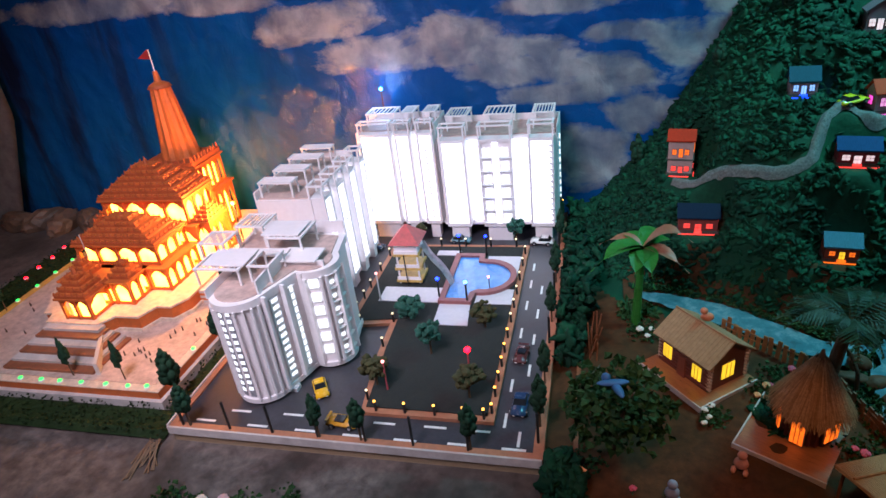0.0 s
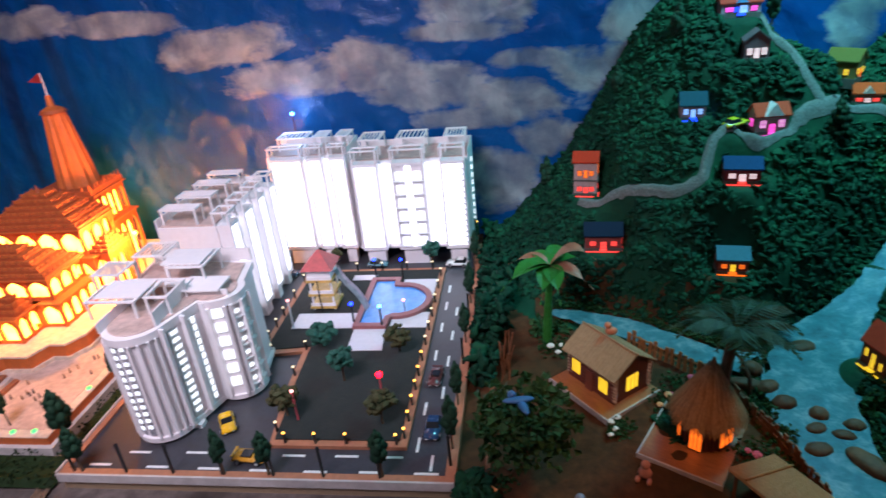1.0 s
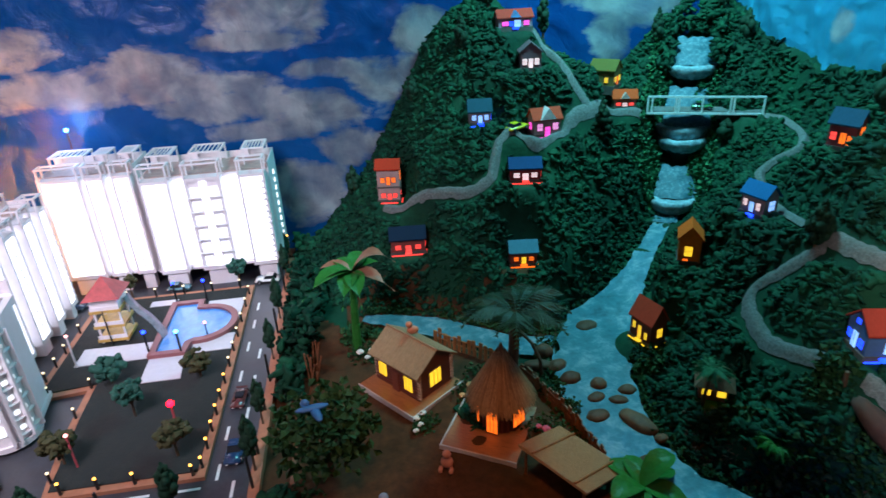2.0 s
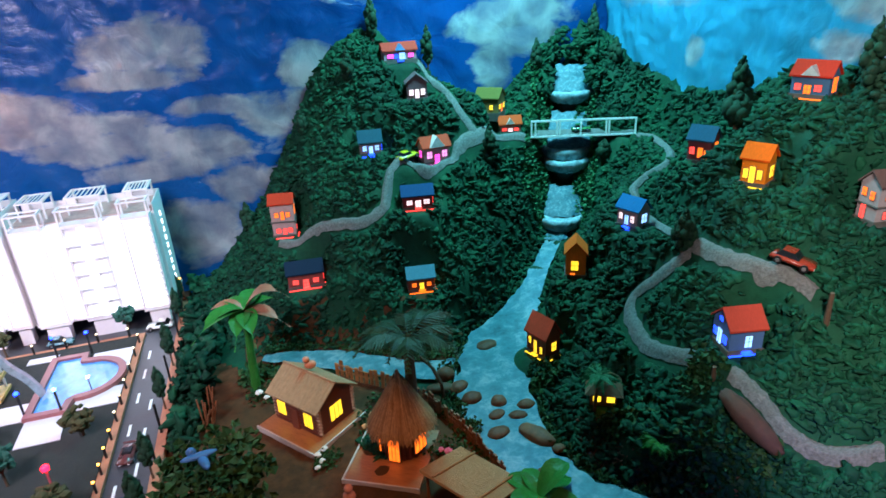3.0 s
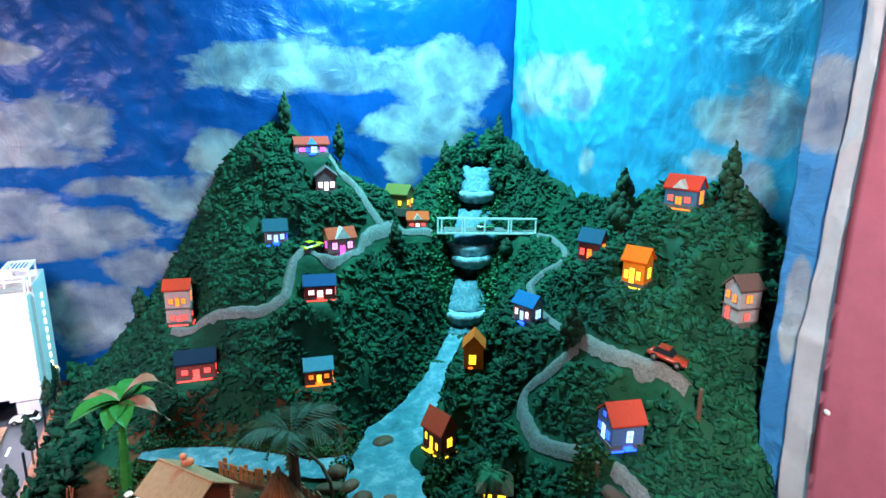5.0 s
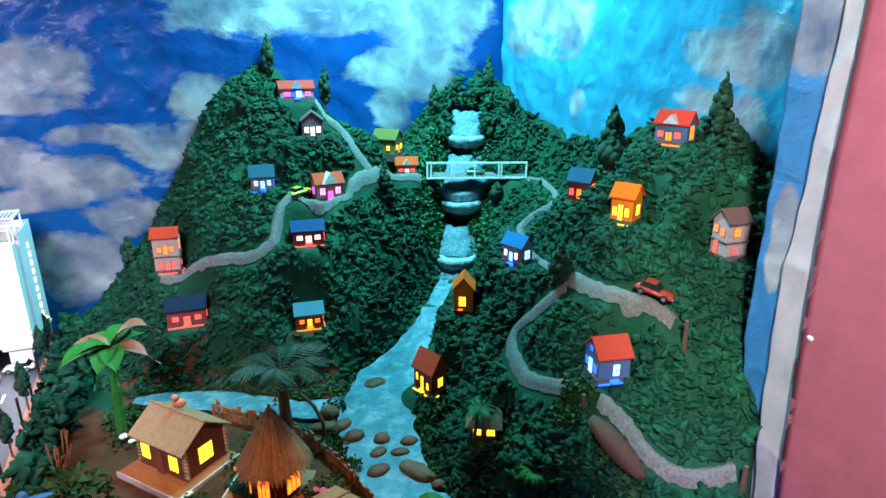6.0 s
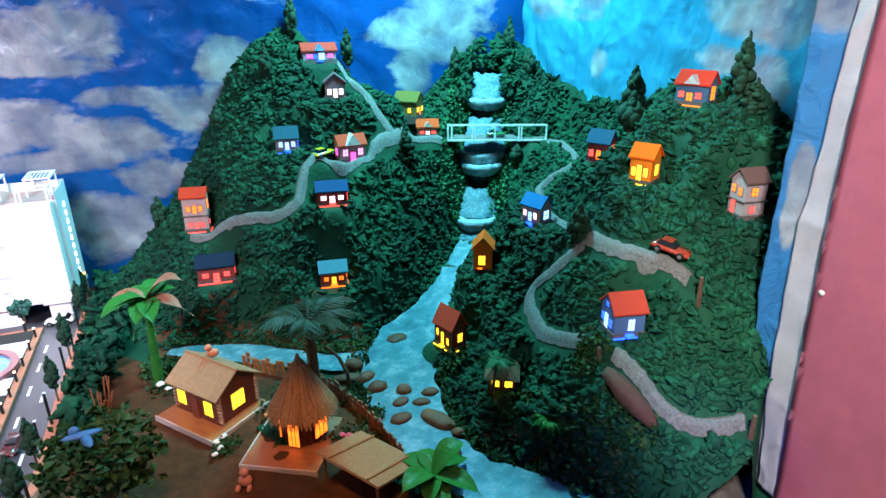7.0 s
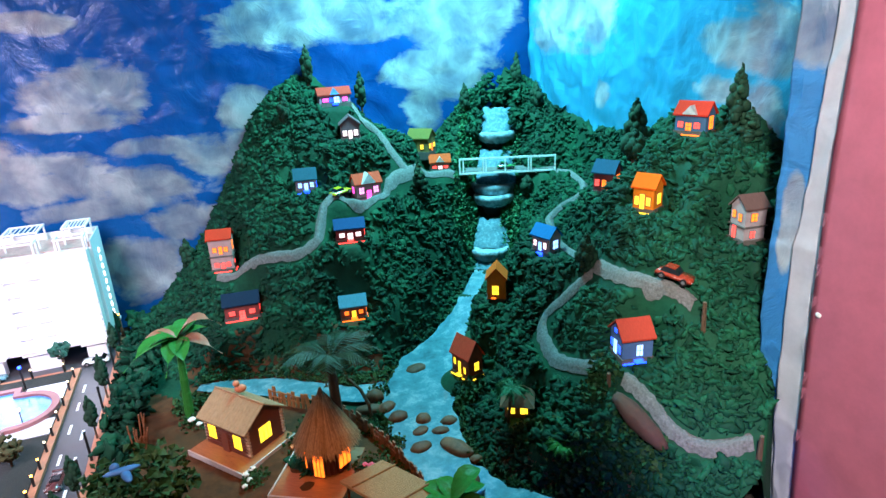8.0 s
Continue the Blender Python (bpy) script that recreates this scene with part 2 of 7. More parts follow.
M = {
    "soil": surface("soil", (0.075, 0.032, 0.014), 0.85, 30, 0.55, 0.7, stain=0.5, stain_col=(0.025, 0.028, 0.012), spec=0.15),
    "cement": surface("cement_floor", (0.125, 0.105, 0.095), 0.6, 22, 0.7, 0.8, stain=0.75, stain_col=(0.02, 0.014, 0.011)),
    "asphalt": surface("asphalt_card", (0.045, 0.045, 0.055), 0.42, 90, 0.3, 0.1, stain=0.3),
    "lawn": surface("dark_turf", (0.014, 0.018, 0.016), 0.9, 220, 0.6, 0.8, stain=0.2),
    "kerb": surface("terracotta_kerb", (0.42, 0.17, 0.09), 0.6, 60, 0.2, 0.1, stain=0.2),
    "white": surface("white_board", (0.78, 0.76, 0.77), 0.5, 50, 0.05, 0.05),
    "edge": surface("dirty_white_edge", (0.55, 0.52, 0.5), 0.5, 40, 0.15, 0.1, stain=0.3),
    "ply": surface("plywood_edge", (0.33, 0.24, 0.15), 0.6, 40, 0.3, 0.2, stretch=(1, 1, 8)),
    "paving": surface("pale_paving", (0.62, 0.58, 0.62), 0.5, 60, 0.08, 0.05),
    "mark": surface("road_paint", (0.75, 0.75, 0.74), 0.5, 60, 0.1),
    "black": surface("black_plastic", (0.012, 0.012, 0.013), 0.4, 60, 0.3),
    "pool_rim": surface("maroon_rim", (0.28, 0.10, 0.10), 0.45, 60, 0.2),
    "path": surface("gravel_path", (0.14, 0.14, 0.135), 0.85, 130, 0.55, 0.9, stain=0.35, stain_col=(0.09, 0.10, 0.08), spec=0.15),
    "rock": surface("river_stone", (0.115, 0.060, 0.034), 0.6, 35, 0.5, 0.5, stain=0.4, per_object=0.7, spec=0.2),
    "rockwhite": surface("painted_rock", (0.24, 0.36, 0.41), 0.8, 45, 0.75, 1.0, stain=0.4, stain_col=(0.02, 0.05, 0.06)),
    # near-black: shade under the basin lips, put into the colour
    "hollow_shade": surface("shade_dark_rock", (0.012, 0.015, 0.018), 0.7, 30, 0.5, 0.7),
    "bark": surface("brown_bark", (0.10, 0.055, 0.03), 0.8, 60, 0.5, 0.6, stretch=(3, 3, 0.6)),
    "wood": surface("brown_stick_wood", (0.20, 0.075, 0.03), 0.6, 50, 0.4, 0.3, per_object=0.4),
    "fencewood": surface("orange_brown_pickets", (0.30, 0.13, 0.04), 0.7, 50, 0.4, 0.3, per_object=0.4),
    "redwood": surface("dark_red_wall", (0.13, 0.03, 0.018), 0.5, 45, 0.3, 0.2),
    "deck": surface("varnished_deck", (0.32, 0.13, 0.05), 0.35, 40, 0.3, 0.1, stretch=(1, 6, 1)),
    "straw": island_green("straw_strands", [(0.25, (0.17, 0.09, 0.042)), (0.5, (0.34, 0.20, 0.10)), (0.8, (0.55, 0.36, 0.20))], 0.8, 120),
    "thatch": surface("straw_thatch", (0.20, 0.11, 0.055), 0.85, 90, 0.4, 0.7),
    "strawmat": surface("straw_mat", (0.40, 0.26, 0.13), 0.75, 90, 0.4, 0.6, stretch=(1, 14, 1)),
    "cardroof": surface("corrugated_card_roof", (0.34, 0.22, 0.125), 0.85, 70, 0.2, 0.2, spec=0.1),
    "temple": surface("orange_mdf", (0.48, 0.115, 0.025), 0.6, 40, 0.25, 0.2),
    "templedark": surface("brown_orange_mdf", (0.36, 0.075, 0.02), 0.65, 40, 0.3, 0.3),
    "pink": surface("pink_tarpaulin", (0.62, 0.17, 0.24), 0.42, 18, 0.12, 0.15, stain=0.25, stain_col=(0.5, 0.12, 0.14)),
    "tarp_white": surface("white_tarpaulin", (0.64, 0.64, 0.68), 0.4, 18, 0.12, 0.2, stain=0.2, stain_col=(0.4, 0.4, 0.43)),
    "rail": surface("white_rail", (0.80, 0.82, 0.82), 0.4, 40, 0.05),
    # greys of the unseen hall shell, raised to bounce soft fill
    "hall_grey": surface("bounce_grey", (0.32, 0.31, 0.31), 0.8, 12, 0.4),
    "ceiling": surface("hall_ceiling", (0.75, 0.75, 0.75), 0.8, 12, 0.2),
    "glow_white": glow("lit_white_panel", (0.82, 0.82, 1.0), 6.6, 0.15, 20),
    "glow_window": glow("lit_small_window", (0.86, 0.9, 1.0), 3.6, 0.1, 20),
    "glow_temple": glow("lit_temple_panel", (1.0, 0.40, 0.05), 36.0, 0.6, 16),
    "glow_green": glow("green_led", (0.04, 1.0, 0.14), 4.0),
    "glow_amber": glow("amber_bulb", (1.0, 0.42, 0.06), 14.0),
    "glow_cream": glow("cream_bulb", (1.0, 0.8, 0.5), 5.0),
    "glow_red": glow("red_bulb", (1.0, 0.002, 0.010), 45.0),
    "glow_blue": glow("blue_bulb", (0.004, 0.02, 1.0), 45.0),
    "glow_pale": glow("pale_blue_bulb", (0.08, 0.35, 1.0), 20.0),
    "glow_pink": glow("pink_bulb", (1.0, 0.35, 0.35), 10.0),
    "hill": island_green("hill_foliage", [(0.25, (0.0016, 0.022, 0.012)), (0.5, (0.0034, 0.046, 0.023)), (0.8, (0.009, 0.095, 0.042))]),
    "creeper": island_green("creeper_leaves", [(0.2, (0.008, 0.07, 0.03)), (0.55, (0.022, 0.15, 0.06)), (0.9, (0.06, 0.24, 0.10))], 0.6, 90),
    "leaf": island_green("bush_leaves", [(0.2, (0.008, 0.035, 0.012)), (0.55, (0.022, 0.075, 0.022)), (0.9, (0.06, 0.12, 0.035))], 0.6, 90),
    "cypress": island_green("cypress_foliage", [(0.2, (0.006, 0.022, 0.014)), (0.6, (0.014, 0.05, 0.026)), (0.9, (0.025, 0.08, 0.04))]),
    "palm": island_green("palm_leaf", [(0.2, (0.008, 0.032, 0.018)), (0.6, (0.018, 0.062, 0.032)), (0.9, (0.045, 0.11, 0.055))], 0.4, 120),
    "banana": island_green("banana_leaf", [(0.2, (0.018, 0.12, 0.018)), (0.6, (0.035, 0.21, 0.035)), (0.9, (0.08, 0.28, 0.06))], 0.35, 60),
    "turf": island_green("temple_turf", [(0.2, (0.006, 0.016, 0.006)), (0.55, (0.014, 0.034, 0.010)), (0.9, (0.04, 0.062, 0.018))], 0.7, 90),
    "dryleaf": surface("dry_brown_leaf", (0.30, 0.13, 0.07), 0.5, 40, 0.3),
    "yellowleaf": surface("yellow_leaf", (0.55, 0.33, 0.03), 0.5, 40, 0.3),
}


def water_mat(name, deep, foam, scale=14.0, rough=0.18, coat=0.4):
    m, nt, bsdf = nodes_of(name)
    tc = nt.nodes.new("ShaderNodeTexCoord")
    f = noise_tex(nt, tc.outputs["Object"], scale, 9, 0.72, 0.3)
    nt.links.new(ramp(nt, f, [(0.30, deep), (0.5, shade(deep, 1.7)), (0.78, foam)]), bsdf.inputs["Base Color"])
    bsdf.inputs["Roughness"].default_value = rough
    bsdf.inputs["Coat Weight"].default_value = coat
    b = nt.nodes.new("ShaderNodeBump")
    b.inputs["Strength"].default_value, b.inputs["Distance"].default_value = 0.35, 0.006
    nt.links.new(f, b.inputs["Height"])
    nt.links.new(b.outputs["Normal"], bsdf.inputs["Normal"])
    return m


M["water"] = water_mat("painted_river", (0.035, 0.115, 0.14), (0.30, 0.42, 0.44), 16)
M["cascade"] = water_mat("falling_water", (0.012, 0.065, 0.09), (0.22, 0.34, 0.38), 60, 0.6, 0.0)
M["poolwater"] = water_mat("pool_water", (0.03, 0.16, 0.42), (0.12, 0.40, 0.7), 25)


def paint(key, base, rough=0.5, **kw):
    if key not in M:
        M[key] = surface(key, base, rough, **kw)
    return M[key]


# ---------- shape helpers ----------


def part(name, bm, material, parent, label="", smooth=False):
    me = bpy.data.meshes.new(name)
    bm.normal_update()
    bm.to_mesh(me)
    bm.free()
    me.materials.append(material)
    if smooth:
        for p in me.polygons:
            p.use_smooth = True
    ob = new(name, me)
    ob.parent = parent
    if label:
        ob["label"] = label
    return ob


def thing(name, m, label, category, group="", kind=""):
    ob = new(name)
    ob.empty_display_size = 0.02
    ob.matrix_basis = m
    return tagged(ob, label, category, group, kind)


def single(name, bm, material, label, category="", group="", kind="", m=None, smooth=False):
    ob = part(name, bm, material, None, "", smooth)
    if m is not None:
        ob.matrix_basis = m
    return tagged(ob, label, category, group, kind)


def box(bm, x0, x1, y0, y1, z0, z1, m=None, bev=0.0):
    r = bmesh.ops.create_cube(bm, size=1)
    t = Matrix.Translation(((x0 + x1) / 2, (y0 + y1) / 2, (z0 + z1) / 2)) @ Matrix.Diagonal((x1 - x0, y1 - y0, z1 - z0, 1))
    vs = r["verts"]
    bmesh.ops.transform(bm, matrix=t, verts=vs)
    if bev:
        es = list({e for v in vs for e in v.link_edges})
        g = bmesh.ops.bevel(bm, geom=es, offset=bev, segments=1, affect="EDGES")
        vs = list({v for f in g["faces"] for v in f.verts} | {v for v in vs if v.is_valid})
    if m is not None:
        bmesh.ops.transform(bm, matrix=m, verts=vs)
    return bm


def B(*a, **k):
    return box(bmesh.new(), *a, **k)


def cone(bm, x, y, z0, z1, r0, r1, n=12, m=None):
    r = bmesh.ops.create_cone(bm, cap_ends=True, segments=n, radius1=max(r0, 1e-5), radius2=max(r1, 1e-5), depth=z1 - z0)
    t = Matrix.Translation((x, y, (z0 + z1) / 2))
    bmesh.ops.transform(bm, matrix=t if m is None else m @ t, verts=r["verts"])
    return bm


def Cn(*a, **k):
    return cone(bmesh.new(), *a, **k)


def ball(bm, x, y, z, r, sub=1, scale=(1, 1, 1), jitter=0.0, rng=random):
    g = bmesh.ops.create_icosphere(bm, subdivisions=sub, radius=r)
    for v in g["verts"]:
        k = 1 + rng.uniform(-jitter, jitter)
        v.co = Vector((x + v.co.x * scale[0] * k, y + v.co.y * scale[1] * k, z + v.co.z * scale[2] * k))
    return bm


def prism(poly, z0, z1, bm=None):
    bm = bm or bmesh.new()
    lo = [bm.verts.new((x, y, z0)) for x, y in poly]
    hi = [bm.verts.new((x, y, z1)) for x, y in poly]
    n = len(poly)
    bm.faces.new(hi)
    bm.faces.new(lo[::-1])
    for i in range(n):
        bm.faces.new((lo[i], lo[(i + 1) % n], hi[(i + 1) % n], hi[i]))
    return bm


def arc(cx, cy, r, a0, a1, n=16, ry=None):
    return [(cx + r * math.cos(radians(a0 + (a1 - a0) * i / n)), cy + (ry or r) * math.sin(radians(a0 + (a1 - a0) * i / n))) for i in range(n + 1)]


def bar(bm, a, b, r=0.003, n=6):
    """A round bar from a to b."""
    a, b = Vector(a), Vector(b)
    d = b - a
    m = Matrix.Translation((a + b) / 2) @ d.to_track_quat("Z", "Y").to_matrix().to_4x4()
    g = bmesh.ops.create_cone(bm, cap_ends=True, segments=n, radius1=r, radius2=r, depth=d.length)
    bmesh.ops.transform(bm, matrix=m, verts=g["verts"])
    return bm


def gable(bm, w, d, z, h, over=0.0):
    """A gable wall body top: triangle prism, ridge along x."""
    v = [bm.verts.new(p) for p in ((-w / 2, -d / 2, z), (-w / 2, d / 2, z), (-w / 2, 0, z + h), (w / 2, -d / 2, z), (w / 2, d / 2, z), (w / 2, 0, z + h))]
    for f in ((0, 2, 1), (3, 4, 5), (0, 3, 5, 2), (1, 2, 5, 4), (0, 1, 4, 3)):
        bm.faces.new([v[i] for i in f])
    return bm


def roof_slab(w, d, z, h, side, over=0.007, t=0.005):
    """One pitched half of a roof, ridge along x; side -1 front, 1 back."""
    bm = bmesh.new()
    s = h / (d / 2)
    y0, y1 = side * (d / 2 + over), 0
    z0, z1 = z - s * over, z + h
    vs = []
    for dz in (0, t):
        for x in (-w / 2 - over, w / 2 + over):
            vs.append(bm.verts.new((x, y0, z0 + dz + 0.001)))
            vs.append(bm.verts.new((x, y1, z1 + dz + 0.001)))
    for f in ((0, 1, 3, 2), (4, 6, 7, 5), (0, 2, 6, 4), (1, 5, 7, 3), (0, 4, 5, 1), (2, 3, 7, 6)):
        bm.faces.new([vs[i] for i in f])
    bmesh.ops.recalc_face_normals(bm, faces=bm.faces)
    return bm


def seg_dist(px, py, line):
    best, where = 9.0, 0.0
    for i in range(len(line) - 1):
        ax, ay, bx, by = line[i][0], line[i][1], line[i + 1][0], line[i + 1][1]
        dx, dy = bx - ax, by - ay
        k = max(0.0, min(1.0, ((px - ax) * dx + (py - ay) * dy) / (dx * dx + dy * dy)))
        q = math.hypot(px - ax - k * dx, py - ay - k * dy)
        if q < best:
            best, where = q, i + k
    return best, where


# ---------- the hills ----------
HEIGHTS = (
    (0.03, 0.03, 0.05, 0.1, 0.26, 0.28, 0.16, 0.16, 0.19, 0.24),
    (0.02, 0.03, 0.03, -0.01, 0.05, -0.17, 0.05, 0.36, 0.46, 0.57),
    (-0.02, 0.05, 0.02, 0.08, -0.02, 0.19, 0.37, 0.41, 0.68, 0.89),
    (-0.05, 0.06, -0.0, 0.04, -0.06, 0.18, 0.65, 0.9, 0.99, 1.14),
    (-0.07, 0.05, 0.02, 0.1, 0.04, 0.06, 0.62, 0.95, 1.08, 1.35),
    (-0.06, 0.08, -0.02, -0.03, -0.24, 0.27, 0.68, 0.56, 1.09, 1.47),
    (-0.02, 0.01, -0.0, 0.47, 0.76, -0.11, -0.02, 0.59, 1.04, 1.33),
    (-0.06, -0.01, 0.3, 0.58, 0.65, 1.2, 0.43, 0.8, 0.96, 0.92),
    (-0.21, 0.08, 0.3, 1.11, 1.38, 0.38, 0.79, 1.28, 0.73, 0.38),
    (-0.69, -0.44, 0.03, 0.8, 1.24, 1.01, 1.27, 1.31, 0.7, -0.04),
)
HX, HY, HS = 0.83, -0.97, 0.32
# river: x, y, z, half width
RIVER = [(2.76, 1.10, 0.30, 0.03), (2.70, 1.04, 0.235, 0.035), (2.58, 0.92, 0.165, 0.035), (2.49, 0.83, 0.115, 0.045), (2.39, 0.73, 0.07, 0.07), (2.26, 0.60, 0.042, 0.12), (2.15, 0.42, 0.038, 0.12),
         (2.11, 0.22, 0.037, 0.11), (2.10, 0.02, 0.037, 0.085), (2.17, -0.15, 0.036, 0.08), (2.29, -0.30, 0.036, 0.09), (2.40, -0.55, 0.036, 0.11)]
FALLS = [(2.972, 1.455, 0.76, 0.075), (2.955, 1.42, 0.715, 0.085), (2.90, 1.33, 0.58, 0.085), (2.86, 1.26, 0.45, 0.085), (2.80, 1.16, 0.35, 0.07), (2.755, 1.09, 0.23, 0.065)]
POND = [(1.42, 0.845, 0.036, 0.02), (1.52, 0.81, 0.036, 0.042), (1.66, 0.74, 0.036, 0.062), (1.80, 0.65, 0.036, 0.055), (1.93, 0.56, 0.036, 0.050), (2.06, 0.52, 0.036, 0.07)]
PATHS = [
    [(1.55, 1.20), (1.62, 1.14), (1.70, 1.10), (1.78, 1.03), (1.86, 0.97), (1.94, 0.97), (1.97, 1.02), (2.01, 1.08), (2.08, 1.10), (2.16, 1.05), (2.25, 1.10), (2.32, 1.15), (2.42, 1.19), (2.55, 1.24), (2.68, 1.25)],
    [(2.40, 1.19), (2.38, 1.205), (2.346, 1.245), (2.306, 1.359), (2.274, 1.427), (2.24, 1.475)],
    [(3.099, 1.081), (3.099, 0.96), (3.059, 0.794), (2.981, 0.712), (2.880, 0.690), (2.815, 0.660), (2.792, 0.600), (2.768, 0.51), (2.750, 0.415), (2.712, 0.28)],
    [(2.694, 0.181), (2.696, 0.108), (2.705, 0.035), (2.732, -0.047), (2.758, -0.098), (2.775, -0.137), (2.783, -0.169)],
    [(2.680, 0.163), (2.646, 0.185), (2.611, 0.212), (2.567, 0.251), (2.535, 0.231), (2.513, 0.158), (2.501, 0.079), (2.513, 0.002), (2.534, -0.067)],
    [(2.568, -0.164), (2.579, -0.212), (2.587, -0.261), (2.593, -0.311), (2.611, -0.355), (2.647, -0.395), (2.700, -0.424), (2.745, -0.440)],
]


# the bed of the path that winds down from the bridge: x, y, z
BED = [(3.099, 1.081, 0.617), (3.099, 0.96, 0.632), (3.059, 0.794, 0.618), (2.981, 0.712, 0.598), (2.880, 0.690, 0.570), (2.815, 0.660, 0.540), (2.792, 0.600, 0.512), (2.768, 0.51, 0.492), (2.750, 0.415, 0.492), (2.712, 0.28, 0.515)]


# level spots cut into the slope for the houses: x, y, z
SITES = ((1.581, 1.278, 0.345), (1.622, 1.028, 0.221), (2.030, 0.828, 0.217), (1.960, 1.235, 0.647), (2.197, 1.132, 0.609), (2.604, 1.315, 0.644),
         (2.168, 1.499, 0.969), (2.198, 1.350, 0.826), (2.080, 0.991, 0.481), (2.693, 0.475, 0.479), (2.962, 0.498, 0.664), (2.881, 0.168, 0.690),
         (3.124, 0.254, 0.900), (3.030, -0.090, 0.639), (2.531, 0.561, 0.299), (2.349, 0.438, 0.086), (2.648, -0.084, 0.351), (2.373, 0.093, 0.128))


def spline_w(t):
    t = abs(t)
    return 2 / 3 - t * t + t ** 3 / 2 if t < 1 else (2 - t) ** 3 / 6 if t < 2 else 0.0


def hill_z(x, y):
    """The smooth height of the hills at a place of the plan."""
    u, v = (x - HX) / HS, (y - HY) / HS
    i0, j0 = int(u) - 1, int(v) - 1
    z = 0.0
    for j in range(max(0, j0), min(10, j0 + 4)):
        wj = spline_w(v - j)
        for i in range(max(0, i0), min(10, i0 + 4)):
            z += HEIGHTS[j][i] * wj * spline_w(u - i)
    return z


def ribbon_at(line, k):
    i = min(int(k), len(line) - 2)
    f = k - i
    return [a + (b - a) * f for a, b in zip(line[i], line[i + 1])]


def crumples(x, y):
    """Folds of the stiffened cloth that covers the hills: broad lumps, then ruffles with sharp crests."""
    w = Vector((x * 6, y * 6, 3.1))
    big = noise.fractal(w, 1.0, 2.0, 2) * 0.020
    p = Vector((x * 19 + 1.3 * noise.noise(w * 1.7), y * 19 + 1.3 * noise.noise(w * 1.7 + Vector((9, 2, 5))), 0.5))
    return big + 0.030 * (0.55 - abs(noise.noise(p))) * 0.9 + 0.012 * (0.5 - abs(noise.noise(p * 2.1)))


def ground_z(x, y, crumple=True):
    z = hill_z(x, y)
    z = max(z, 0.0)
    for line in (RIVER, POND, FALLS):
        d, k = seg_dist(x, y, line)
        p = ribbon_at(line, k)
        if d < p[3] + 0.09:
            f = max(0.0, min(1.0, (d - p[3]) / 0.09))
            f = f * f * (3 - 2 * f)
            z = (p[2] - 0.018) * (1 - f) + z * f
    if crumple:
        k = max(0.0, min(1.0, (z - 0.05) / 0.08))
        dp = min(seg_dist(x, y, l)[0] for l in PATHS) if z > 0.2 else 1.0
        z += crumples(x, y) * k * max(0.0, min(1.0, (dp - 0.028) / 0.03))
    e = y + 0.395 + (2.85 - x) * 0.8       # the hill ends where the curtain hangs
    if e < 0 and x > 2.5:
        z *= max(0.0, 1 + e / 0.04)
    for sx, sy, sz in SITES:
        fx, fy = 1.5 - sx, -1.25 - sy
        q = math.hypot(fx, fy)
        d = math.hypot(x - sx - 0.045 * fx / q, y - sy - 0.045 * fy / q)
        if d < 0.125 and z > sz - 0.012:
            f = max(0.0, min(1.0, (d - 0.085) / 0.04))
            z = (sz - 0.012) * (1 - f) + z * f
        d = math.hypot(x - sx, y - sy)
        if d < 0.13 and z < sz - 0.012:
            f = max(0.0, min(1.0, (d - 0.065) / 0.065))
            z = (sz - 0.012) * (1 - f) + z * f
    if x > 2.55 and y > 0.12:
        d, k = seg_dist(x, y, BED)
        if d < 0.13:
            f = max(0.0, min(1.0, (d - 0.028) / 0.10))
            f = f * f * (3 - 2 * f)
            z = (ribbon_at(BED, k)[2] - 0.012) * (1 - f) + z * f
    return z


X0, X1, Y0, Y1, ST = 1.135, 3.23, -0.50, 1.57, 0.0092
nx, ny = int((X1 - X0) / ST) + 1, int((Y1 - Y0) / ST) + 1
verts, faces = [], []
for j in range(ny):
    for i in range(nx):
        x, y = X0 + i * ST, Y0 + j * ST
        verts.append((x, y, ground_z(x, y)))
for j in range(ny - 1):
    for i in range(nx - 1):
        a = j * nx + i
        faces.append((a, a + 1, a + nx + 1, a + nx))
me = bpy.data.meshes.new("hillside")
me.from_pydata(verts, [], faces)
for p in me.polygons:
    p.use_smooth = True
me.materials.append(M["hill"])
hill_ob = tagged(new("hillside", me), "dark green crumpled hillside of the model landscape", "hill", kind="structure")
hill_ob["label"] = "dark green crumpled model hillside with winding paths"

# the village earth, a thin sheet over the foot of the hills
bm = bmesh.new()
poly = [(1.13, -0.62), (2.02, -0.62), (2.06, -0.30), (1.98, -0.05), (2.0, 0.12), (1.98, 0.40), (1.86, 0.48), (1.70, 0.62), (1.50, 0.72), (1.36, 0.80), (1.25, 0.90), (1.16, 1.45), (1.13, 1.5)]
gx = [1.13 + 0.02 * i for i in range(48)]
gy = [-0.62 + 0.02 * j for j in range(76)]


def inside(px, py, pl):
    c = False
    for i in range(len(pl)):
        (ax, ay), (bx, by) = pl[i], pl[i - 1]
        if (ay > py) != (by > py) and px < (bx - ax) * (py - ay) / (by - ay) + ax:
            c = not c
    return c


grid = {}
for i, x in enumerate(gx):
    for j, y in enumerate(gy):
        if inside(x, y, poly):
            z = max(ground_z(x, y, False) + 0.004, 0.034) + 0.006 * noise.noise(Vector((x * 14, y * 14, 0)))
            grid[i, j] = bm.verts.new((x, y, z))
for (i, j), v in list(grid.items()):
    q = [grid.get(k) for k in ((i, j), (i + 1, j), (i + 1, j + 1), (i, j + 1))]
    if all(q):
        bm.faces.new(q)
